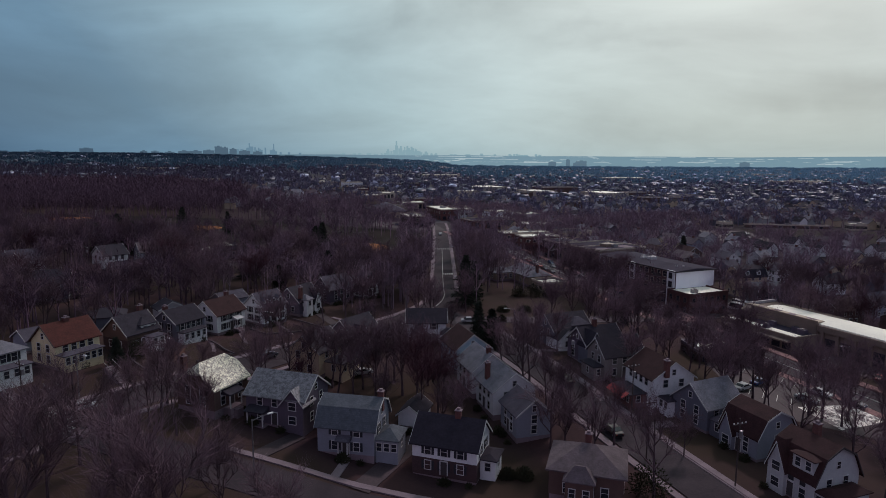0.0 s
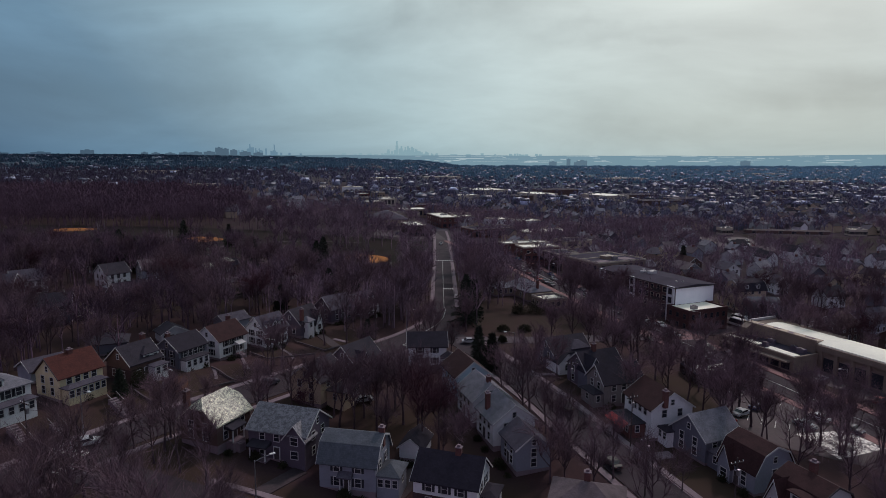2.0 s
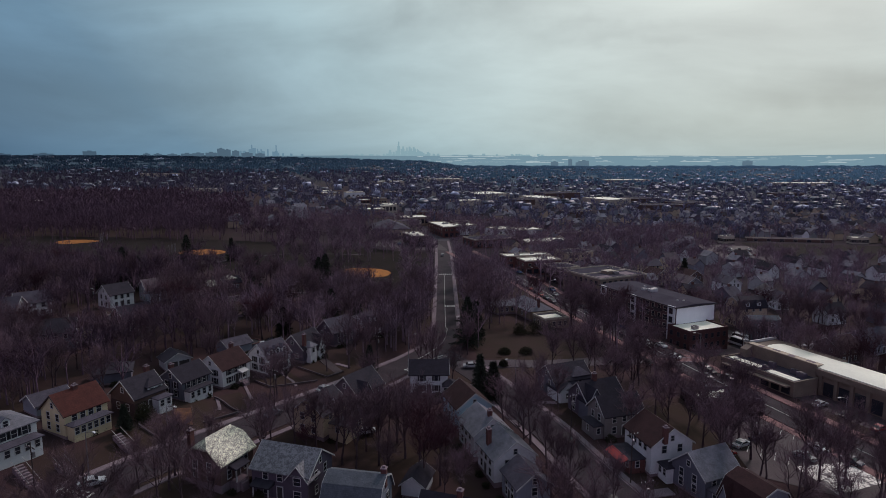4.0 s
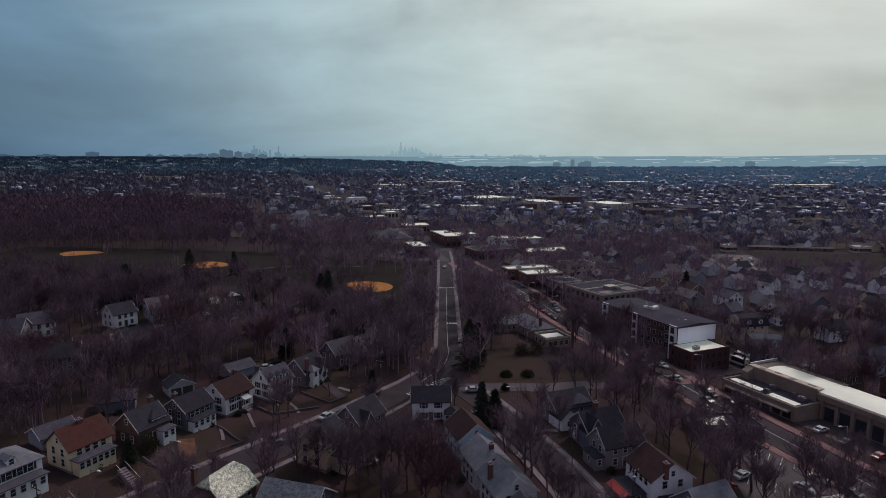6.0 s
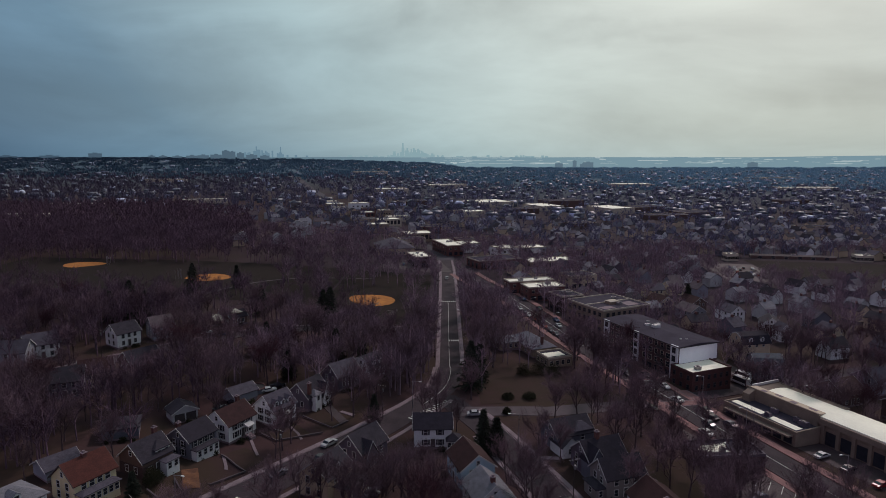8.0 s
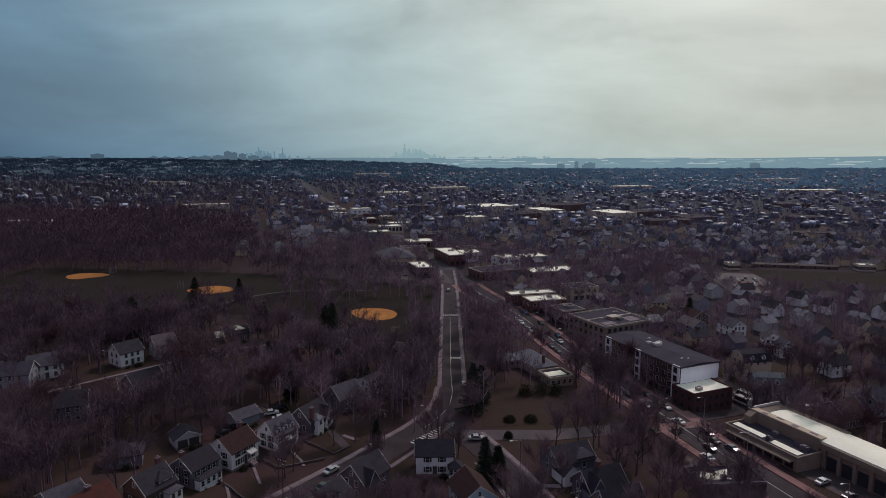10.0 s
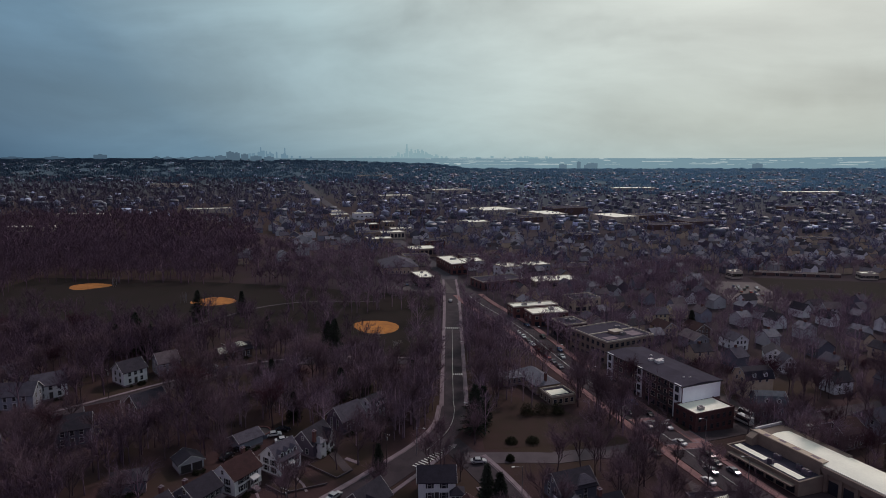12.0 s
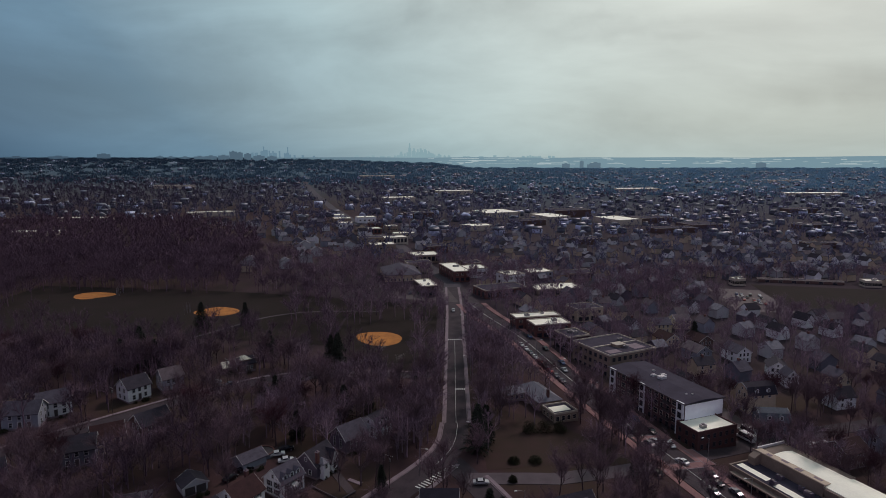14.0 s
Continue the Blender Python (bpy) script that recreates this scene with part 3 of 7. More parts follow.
def windows(parent, face, w, d, zs, n, size=(0.95, 1.45), trim="trim", shutters=False, a=0.12, b=0.88):
    """n windows in a row on one face: S front, N back, W and E the ends."""
    for z in zs:
        for i in range(n):
            s = a + (b - a) * (i + 0.5) / n
            x, y, r = {"S": (w * s, 0, 0), "N": (w * (1 - s), d, 180), "W": (0, d * (1 - s), -90), "E": (w, d * s, 90)}[face]
            window(parent, x, y, z, r, *size, trim, shutters)


HOUSE_SPOTS = []


def house(ox, oy, ang, w, d, label, he=5.4, rh=2.8, roof="gable", ridge="x", wall="white", top="r_grey", trim="trim", lower="", rows=2, front=3, ends=2, shutters=False,
          chimney=None, dormers=0, dormer_wall="", porch=None, wing=None, gablet=None, name="house", base=None, door=0.5, skip="", rake=""):
    """A house whose front-left corner is at (ox, oy) and whose front runs off at the angle ang; the inside lies to the left of that line."""
    ca, sa = math.cos(radians(ang)), math.sin(radians(ang))
    spots = [(ox + ca * u - sa * v, oy + sa * u + ca * v) for u in (0, w) for v in (0, d)]
    zs = [gz(*p) for p in spots]
    z0 = base if base is not None else sum(zs) / 4 + 0.25
    low = min(zs) - z0 - 0.5
    HOUSE_SPOTS.append((sum(p[0] for p in spots) / 4, sum(p[1] for p in spots) / 4, ang, w, d))
    h = thing(name, pose(ox, oy, z0, 0, 0, ang), label, "house" if name == "house" else name)
    part("foundation", boxes("foundation", [(0.08, 0.08, low, w - 0.08, d - 0.08, 0.4)], M["concrete"]), h)
    top_m, wall_m = M[top], M[wall]
    z1 = 0.4
    if lower:
        part("lower_wall", boxes("lower_wall", [(-0.04, -0.04, 0.0, w + 0.04, d + 0.04, 2.75)], M[lower]), h)
        z1 = 2.75
    if roof in ("hip", "flat"):
        part("wall", boxes("wall", [(0, 0, z1, w, d, he)], wall_m), h)
        if roof == "hip":
            o, i = 0.45, min(w, d) / 2
            v = [(-o, -o, he - 0.1), (w + o, -o, he - 0.1), (w + o, d + o, he - 0.1), (-o, d + o, he - 0.1), (-o, -o, he + 0.1), (w + o, -o, he + 0.1), (w + o, d + o, he + 0.1), (-o, d + o, he + 0.1)]
            v += [(i * 0.95, d / 2, he + rh), (w - i * 0.95, d / 2, he + rh)] if w >= d else [(w / 2, i * 0.95, he + rh), (w / 2, d - i * 0.95, he + rh)]
            f = [(0, 3, 2, 1), (0, 1, 5, 4), (1, 2, 6, 5), (2, 3, 7, 6), (3, 0, 4, 7)]
            f += [(4, 5, 9, 8), (5, 6, 9), (6, 7, 8, 9), (7, 4, 8)] if w >= d else [(4, 5, 8), (5, 6, 9, 8), (6, 7, 9), (7, 4, 8, 9)]
            part("roof", tidy(mesh("roof", v, f, top_m)), h)
        else:
            part("roof", boxes("roof", [(0.25, 0.25, he - 0.3, w - 0.25, d - 0.25, he - 0.12)], top_m), h)
            part("parapet", boxes("parapet", [(-0.03, -0.03, he - 0.35, w + 0.03, 0.25, he + 0.35), (-0.03, d - 0.25, he - 0.35, w + 0.03, d + 0.03, he + 0.35), (-0.03, 0.25, he - 0.35, 0.25, d - 0.25, he + 0.35), (w - 0.25, 0.25, he - 0.35, w + 0.03, d - 0.25, he + 0.35)], M[trim]), h)
    elif roof == "jerkin":
        line = [(0, he), (d * 0.3, he + rh * 0.6), (d * 0.7, he + rh * 0.6), (d, he)]
        part("wall", prism("wall", [(0, z1)] + line + [(d, z1)], 0, w, "x", wall_m), h)
        o, k = 0.45, rh / (d / 2)
        v = []
        for t in (-0.12, 0.14):
            for x, s in ((-o, 1), (w + o, -1)):
                v += [(x, -o, he - o * k + t), (x, d * 0.3, he + rh * 0.6 + t), (x + s * 1.5, d / 2, he + rh + t), (x, d * 0.7, he + rh * 0.6 + t), (x, d + o, he - o * k + t)]
        top_f = [(10, 11, 12, 17, 16, 15), (14, 19, 18, 17, 12, 13), (11, 13, 12), (16, 17, 18)]
        low_f = [tuple(i - 10 for i in f[::-1]) for f in top_f]
        rim_ = [(0, 1, 11, 10), (1, 3, 13, 11), (3, 4, 14, 13), (5, 6, 16, 15), (6, 8, 18, 16), (8, 9, 19, 18), (0, 5, 15, 10), (4, 9, 19, 14)]
        part("roof", tidy(mesh("roof", v, top_f + low_f + rim_, top_m)), h)
    else:
        span, run = (d, w) if ridge == "x" else (w, d)
        line = roof_line(roof, span, he, rh)
        prof = [(0, z1)] + line + [(span, z1)]
        part("wall", prism("wall", prof, 0, run, ridge, wall_m), h)
        o = 0.4
        part("roof", prism("roof", slab(line, o, 0.2), -o, run + o, ridge, top_m), h)
        for u0, u1 in ((-o - 0.06, -o), (run + o, run + o + 0.06)):
            part("rake_board", prism("rake_board", [(p, z - 0.1) for p, z in slab(line, o, 0.3)], u0, u1, ridge, M[rake or trim]), h)
        # small attic windows in the gables
        if rh > 2.2 and "attic" not in skip:
            if ridge == "x":
                t = radians(ang)
                if math.cos(t) * ox + math.sin(t) * oy > 0:
                    window(h, 0, d / 2, he + rh * 0.38, -90, 0.7, 1.0, trim)
                else:
                    window(h, w, d / 2, he + rh * 0.38, 90, 0.7, 1.0, trim)
            else:
                window(h, w / 2, 0, he + rh * 0.38, 0, 0.7, 1.0, trim)
    seen = {}
    for face, turn in (("S", -90), ("E", 0), ("N", 90), ("W", 180)):
        t = radians(ang + turn)
        seen[face] = math.cos(t) * ox + math.sin(t) * oy < 0.12 * math.hypot(ox, oy)
    if rows:
        zs2 = [1.65, he - 0.95][:rows] if he > 4.1 else [1.6]
        for face, n in (("S", front), ("W", ends), ("E", ends), ("N", 2)):
            if n and face not in skip and seen[face]:
                windows(h, face, w, d, zs2, n, (0.95, 1.4), trim, shutters)
    if door is not None:
        dr = part("door", boxes("door", [(-0.5, -0.09, -1.05, 0.5, 0.0, 1.05)], M["darktrim"]), h, pose(w * door, -0.02, 1.45))
        part("door_frame", boxes("door_frame", [(-0.65, -0.12, -1.05, -0.5, 0.0, 1.2), (0.5, -0.12, -1.05, 0.65, 0.0, 1.2), (-0.5, -0.12, 1.05, 0.5, 0.0, 1.2)], M[trim]), dr)
    if chimney:
        cx, cy, ch = chimney
        c = part("chimney", boxes("chimney", [(-0.45, -0.4, -3.2, 0.45, 0.4, 0)], M["redbrick"]), h, pose(cx, cy, ch))
        part("chimney_cap", boxes("chimney_cap", [(-0.55, -0.5, 0, 0.55, 0.5, 0.12), (-0.25, -0.22, 0.12, 0.25, 0.22, 0.45)], M["concrete"]), c)
    # dormers on the front slope
    for i in range(dormers):
        cx = w * (i + 0.7) / (dormers + 0.4)
        z = he + 0.35
        dm = part("dormer", prism("dormer", [(-0.75, 0), (-0.75, 1.3), (0, 1.9), (0.75, 1.3), (0.75, 0)], 0, 2.4, "y", M[dormer_wall or wall]), h, pose(cx, 0.1 if roof == "gambrel" else 0.55, z))
        part("dormer_roof", prism("dormer_roof", slab([(-0.75, 1.3), (0, 1.9), (0.75, 1.3)], 0.2, 0.1), -0.2, 2.5, "y", top_m), dm)
        fr, pn = window_meshes(0.75, 1.0, trim)
        part("dormer_window", fr, dm, pose(0, 0, 0.75))
        part("dormer_pane", pn, dm, pose(0, 0.004, 0.75))
    # a low addition: (x0, y0, x1, y1, height, roof rise, wall, roof, windows)
    for x0, y0, x1, y1, wh, wr, wm, tm, nw in ([wing] if wing and not isinstance(wing, list) else wing or []):
        wg = part("wing", boxes("wing", [(x0, y0, low, x1, y1, wh)], M[wm]), h)
        o = 0.35
        cx, cy = (x0 + x1) / 2, (y0 + y1) / 2
        v = [(x0 - o, y0 - o, wh), (x1 + o, y0 - o, wh), (x1 + o, y1 + o, wh), (x0 - o, y1 + o, wh), (x0 - o, y0 - o, wh + 0.15), (x1 + o, y0 - o, wh + 0.15), (x1 + o, y1 + o, wh + 0.15), (x0 - o, y1 + o, wh + 0.15)]
        i = min(x1 - x0, y1 - y0) * 0.45
        v += [(x0 + i, y0 + i, wh + wr), (x1 - i, y0 + i, wh + wr), (x1 - i, y1 - i, wh + wr), (x0 + i, y1 - i, wh + wr)]
        f = [(0, 3, 2, 1), (0, 1, 5, 4), (1, 2, 6, 5), (2, 3, 7, 6), (3, 0, 4, 7), (4, 5, 9, 8), (5, 6, 10, 9), (6, 7, 11, 10), (7, 4, 8, 11), (8, 9, 10, 11)]
        part("wing_roof", tidy(mesh("wing_roof", v, f, M[tm])), wg)
        for k in range(nw):
            fr, pn = window_meshes(0.8, 1.25, trim)
            m = pose(x0 + (x1 - x0) * (k + 0.5) / nw, y0, wh - 0.95 if wh > 4 else min(wh - 0.95, 1.75))
            part("wing_window", fr, wg, m)
            part("wing_pane", pn, wg, m @ pose(0, 0.004, 0))
        if y1 - y0 > 2.2:
            for xx, r in ((x0, -90), (x1, 90)):
                m = pose(xx, cy, min(wh - 0.95, 1.75), 0, 0, r)
                part("wing_window", window_meshes(0.8, 1.25, trim)[0], wg, m)
                part("wing_pane", window_meshes(0.8, 1.25, trim)[1], wg, m @ pose(0, 0.004, 0))
    # an open porch over the door: (x0, x1, depth, roof)
    if porch:
        x0, x1, pd, tm = porch
        pr = part("porch", boxes("porch", [(x0, -pd, low, x1, -0.05, 0.35)], M["concrete"]), h)
        part("porch_roof", prism("porch_roof", [(-pd - 0.3, 2.75), (-pd - 0.3, 2.95), (0, 3.5), (0, 2.75)], x0 - 0.3, x1 + 0.3, "x", M[tm]), pr)
        for k in range(max(2, round((x1 - x0) / 2.2) + 1)):
            n = max(2, round((x1 - x0) / 2.2) + 1)
            x = x0 + 0.15 + (x1 - x0 - 0.3) * k / (n - 1)
            part("porch_post", boxes("porch_post", [(x - 0.09, -pd + 0.06, 0.35, x + 0.09, -pd + 0.24, 2.75)], M[trim]), pr)
        part("porch_step", boxes("porch_step", [((x0 + x1) / 2 - 0.8, -pd - 0.35, low, (x0 + x1) / 2 + 0.8, -pd, 0.18), ((x0 + x1) / 2 - 0.8, -pd - 0.7, low, (x0 + x1) / 2 + 0.8, -pd - 0.35, 0.02)], M["concrete"]), pr)
    # a cross gable standing out of the front: (x centre, width, depth, eave, rise, wall)
    if gablet:
        gx, gw, gd, ge, gr, gm = gablet
        line = [(gx - gw / 2, ge), (gx, ge + gr), (gx + gw / 2, ge)]
        gb = part("cross_gable", prism("cross_gable", [(gx - gw / 2, low)] + line + [(gx + gw / 2, low)], -gd, d * 0.4, "y", M[gm]), h)
        part("gable_roof", prism("gable_roof", slab(line, 0.3, 0.16), -gd - 0.3, d * 0.45, "y", top_m), gb)
        part("gable_board", prism("gable_board", slab(line, 0.3, 0.24), -gd - 0.36, -gd - 0.3, "y", M[trim]), gb)
        for zz in ([1.7, 4.1] if ge > 4 else [1.6]):
            m = pose(gx, -gd, zz)
            part("gable_window", window_meshes(1.3, 1.3, trim)[0], gb, m)
            part("gable_pane", window_meshes(1.3, 1.3, trim)[1], gb, m @ pose(0, 0.004, 0))
    return h


def garage(ox, oy, ang, w, d, label, he=2.5, rh=1.6, wall="grey", top="r_grey", ridge="x"):
    return house(ox, oy, ang, w, d, label, he, rh, "gable", ridge, wall, top, rows=0, front=0, ends=0, name="garage", door=None, skip="attic")


def block(ox, oy, ang, w, d, h, label, wall="redbrick", top="gravelroof", cap="trim", storeys=2, nf=4, ne=3, win=(1.2, 1.5), name="commercial_building", shop=False, units=2, base=None, sash="stucco"):
    """A flat-roofed building with parapet, rows of windows and machines on its roof."""
    ca, sa = math.cos(radians(ang)), math.sin(radians(ang))
    spots = [(ox + ca * u - sa * v, oy + sa * u + ca * v) for u in (0, w) for v in (0, d)]
    zs = [gz(*p) for p in spots]
    z0 = base if base is not None else sum(zs) / 4
    low = min(zs) - z0 - 0.6
    HOUSE_SPOTS.append((sum(p[0] for p in spots) / 4, sum(p[1] for p in spots) / 4, ang, w, d))
    b = thing(name, pose(ox, oy, z0, 0, 0, ang), label, name.replace("_", " "))
    part("wall", boxes("wall", [(0, 0, low, w, d, h - 0.4)], M[wall]), b)
    part("roof", boxes("roof", [(0.3, 0.3, h - 0.4, w - 0.3, d - 0.3, h - 0.25)], M[top]), b)
    part("parapet", boxes("parapet", [(-0.04, -0.04, h - 0.4, w + 0.04, 0.3, h + 0.25), (-0.04, d - 0.3, h - 0.4, w + 0.04, d + 0.04, h + 0.25), (-0.04, 0.3, h - 0.4, 0.3, d - 0.3, h + 0.25), (w - 0.3, 0.3, h - 0.4, w + 0.04, d - 0.3, h + 0.25)], M[cap]), b)
    sh = (h - 0.7) / storeys
    for s in range(storeys):
        z = sh * (s + 0.55)
        for face, n in (("S", nf), ("W", ne if ox > 0 else 0), ("E", ne if ox < 0 else 0)):
            size = (min(2.4, (w if face == "S" else d) / max(n, 1) * 0.7), sh * 0.62) if shop and s == 0 else win
            windows(b, face, w, d, [z], n, size, "darktrim" if shop and s == 0 else sash, a=0.03, b=0.97)
    rnd = random.Random(int(abs(ox * 7 + oy * 13)))
    for i in range(units):
        x, y = w * rnd.uniform(0.2, 0.8), d * rnd.uniform(0.2, 0.8)
        s = rnd.uniform(0.6, 1.3)
        u = part("roof_unit", boxes("roof_unit", [(x - s, y - s * 0.7, h - 0.25, x + s, y + s * 0.7, h + 0.9)], M["metal"]), b)
        part("fan_cover", boxes("fan_cover", [(x - s * 0.5, y - s * 0.5, h + 0.9, x + s * 0.5, y + s * 0.5, h + 1.05)], M["darktrim"]), u)
    return b


# ---- houses on the far side of the left street ----
LW = 62
house(-76.5, 103.2, LW, 9.6, 8.6, "white two-storey house with grey roof and closed porch", he=4.9, rh=2.5, roof="hip", top="r_light", front=4, shutters=True, wing=(0.6, -2.4, 9.0, 0, 2.7, 0.5, "white", "r_grey", 5), dormers=1)
house(-69.3, 115.6, LW, 8.6, 7.4, "cream house with a red-brown gable roof", he=4.6, rh=3.2, wall="cream", top="r_orange", front=4, rake="darktrim", chimney=(4.5, 3.6, 8.4), wing=(0.3, -2.1, 7.8, 0, 2.6, 0.6, "cream", "r_grey", 6), ends=2)
house(-61.8, 127.2, LW, 7.4, 7.6, "brown brick house with dark roof and white dormer", he=3.9, rh=3.2, wall="brownwall", top="r_charcoal", lower="darkbrick", chimney=(6.6, 4.6, 8.2), wing=[(3.6, 0.5, 7.2, 4.0, 5.0, 1.3, "white", "r_charcoal", 2), (4.0, -2.2, 7.2, 0, 2.7, 0.5, "white", "r_grey", 2)])
house(-56.4, 138.0, LW, 7.8, 7.4, "grey-blue house with a dark roof and white window band", he=4.5, rh=2.5, wall="slatewall", top="r_black", front=4, shutters=True, wing=(0.4, -1.8, 6.8, 0, 2.5, 0.5, "white", "r_charcoal", 4), chimney=(1.0, 4.5, 7.8))
house(-51.0, 148.2, LW, 8.9, 8.0, "white house with maroon roof and brick lower storey", he=4.6, rh=3.0, wall="white", lower="", top="r_brown", front=3, shutters=True, porch=(5.0, 6.8, 1.3, "trim"), chimney=(8.2, 5.4, 8.4))
house(-43.0, 159.0, LW - 6, 7.6, 7.4, "white house with grey roof and three dormers", he=4.6, rh=3.2, wall="white", top="r_grey", front=3, shutters=True, dormers=3, porch=(3.4, 4.6, 1.0, "trim"))
house(-36.6, 171.0, LW, 9.0, 7.6, "half-timbered house with dark roof and white gables", he=3.8, rh=3.5, wall="darkgrey", top="r_charcoal", front=2, chimney=(0.8, 0.2, 7.8), gablet=(7.0, 3.2, 0.9, 2.8, 3.4, "white"), wing=(1.4, -1.4, 4.0, 1.6, 4.1, 1.3, "white", "r_light", 1))
house(-31.0, 187.5, LW - 14, 9.0, 8.0, "dark house with a grey shingle roof", he=4.2, rh=3.4, wall="darkgrey", top="r_grey", front=3)
house(-22.6, 198.0, LW - 8, 7.6, 7.5, "white house with gambrel roof and long dormer", he=4.4, rh=2.8, roof="gambrel", wall="white", top="r_charcoal", front=3, dormers=2)
# ---- houses between the left street and the near street ----
house(-36.3, 103.6, 66, 8.2, 8.2, "dark house with a pale mottled shingle roof in glare", he=4.3, rh=3.5, roof="jerkin", wall="brownwall", top="r_pale", front=3, chimney=(1.2, 7.6, 8.6), porch=(2, 5, 1.6, "r_charcoal"), base=2.2)
house(-31.6, 105.4, -18, 11.0, 8.4, "dark grey house with mottled shingle roof", he=5.2, rh=3.0, wall="darkgrey", top="r_mottled", front=3, gablet=(9.0, 4.0, 0.3, 4.4, 2.4, "darkgrey"), porch=(1.0, 4.2, 1.6, "r_charcoal"))
house(-18.2, 98.0, -12, 9.4, 8.0, "grey house with a grey gambrel roof", he=5.0, rh=3.4, roof="gambrel", wall="grey", top="r_blue", front=2, chimney=(9.2, 4.4, 9.4), wing=(9.4, 0.6, 13.0, 5.4, 2.9, 1.4, "grey", "r_blue", 3), porch=(3.6, 5.4, 1.0, "r_grey"), shutters=True)
house(-3.0, 94.0, -19, 10.2, 7.6, "white house with black roof and brick ground floor", he=5.0, rh=3.2, wall="white", lower="darkbrick", top="r_black", front=3, shutters=True, chimney=(6.2, 3.8, 9.3), wing=(10.2, 2.0, 12.6, 6.0, 2.8, 0.6, "white", "r_black", 1))
house(16.5, 86.0, -17, 10.2, 8.8, "brick corner house with grey hip roof", he=4.1, rh=2.5, roof="hip", wall="brownwall", top="r_tan", front=3, rows=1, chimney=(5.0, 5.4, 7.6), wing=(2.4, -1.6, 6.2, 1.0, 3.4, 1.9, "brownwall", "r_tan", 2))
house(-23.0, 125.9, 64, 8.6, 7.6, "pale house with dark roof and dormer", he=5.2, rh=3.0, wall="tan", top="r_charcoal", front=2, dormers=1, dormer_wall="white", wing=(2.0, -4.2, 8.2, 0, 2.8, 1.2, "tan", "r_charcoal", 3))
house(-17.7, 139.1, 56, 9.2, 7.6, "dark shingled house with steep gables and white trim", he=4.8, rh=3.4, wall="darkgrey", top="r_charcoal", front=3, gablet=(2.6, 3.6, 0.8, 4.0, 3.0, "darkgrey"))
house(-6.4, 152.4, 2, 9.4, 7.4, "white house with a black roof", he=5.2, rh=2.6, wall="white", top="r_black", front=2, shutters=True, wing=(8.2, -2.0, 11.4, 1.6, 2.7, 1.4, "white", "r_black", 3))
# ---- houses between the two roads ----
house(1.8, 141.5, -72, 9.5, 8, "white house with brown roof and pale blue gable", he=4.9, rh=3.0, wall="bluewall", top="r_brown", front=3)
# Part of these two roofs' paleness is glare put into the shingle colour.
house(5.0, 129.0, -72, 8.6, 8, "white house with light grey roof", he=4.9, rh=3.0, wall="white", top="r_light", front=3, chimney=(7.0, 4.0, 9.0))
house(8.4, 119.5, -72, 8.2, 8.4, "white house with pale mottled grey roof", he=4.8, rh=3.0, wall="white", top="r_light", front=3, chimney=(3.0, 1.0, 8.6))
house(12.2, 110.0, -74, 7.0, 6.4, "small pale grey house with gable roof", he=4.4, rh=2.4, wall="grey", top="r_grey", front=2, ends=1)
# ---- houses on the right of the right road ----
house(29.0, 150.0, 22, 10.5, 8.0, "grey house with blue-grey roof and white gable", he=4.4, rh=3.0, wall="slatewall", top="r_charcoal", front=2, gablet=(2.2, 4.6, 2.6, 2.8, 2.0, "white"), wing=(5.4, 0.4, 10.2, 4.2, 4.9, 1.7, "white", "r_grey", 4))
house(34.1, 138.0, 22, 10, 7.6, "dark shingled house with steep roof", he=4.6, rh=3.2, wall="darkgrey", top="r_black", front=3, gablet=(1.6, 3.6, 0.8, 4.6, 3.0, "slatewall"), chimney=(4.4, 3.8, 9.4))
house(35.8, 129.4, 18, 9.6, 6.8, "olive house with charcoal roof", he=5.0, rh=3.2, wall="greenwall", top="r_black", front=3, wing=(-2.2, 0.5, 0, 5.5, 2.8, 0.8, "greenwall", "r_charcoal", 1))
house(38.4, 123.6, -76, 9.4, 8.8, "white house with brown roof and tall chimney", he=6.0, rh=3.0, wall="white", top="r_brown", front=4, chimney=(9.7, 2.6, 9.6), wing=[(1.0, -3.4, 7.6, 0, 2.7, 0.5, "redbrick", "r_charcoal", 4), (9.4, 1.6, 12.2, 6.6, 2.7, 0.6, "white", "r_charcoal", 2)])
house(47.3, 105.7, 24, 8.4, 8.0, "dark grey house with a light grey roof", he=4.4, rh=3.4, wall="slatewall", top="r_light", front=3, wing=(0.6, -3.2, 7.6, 0, 2.6, 1.0, "slatewall", "r_grey", 5))
house(48.6, 103.0, -70, 7.4, 8.0, "grey gambrel house with a charcoal roof", he=4.2, rh=3.6, roof="gambrel", wall="grey", top="r_brown", front=2, ends=1, gablet=(1.6, 2.6, 0.7, 3.2, 3.0, "grey"))
house(49.4, 89.2, -70, 7.4, 8.4, "white gambrel house with dark brown roof", he=4.4, rh=4.2, roof="gambrel", wall="dimwhite", top="r_brown", front=3, rake="darktrim", chimney=(2.8, 5.4, 9.9), gablet=(1.7, 2.8, 0.7, 4.2, 3.4, "dimwhite"), wing=[(7.4, 0.4, 10.0, 7.0, 2.8, 0.8, "dimwhite", "r_brown", 3), (3.6, 0.15, 6.9, 3.4, 6.8, 0.45, "dimwhite", "r_brown", 2)])
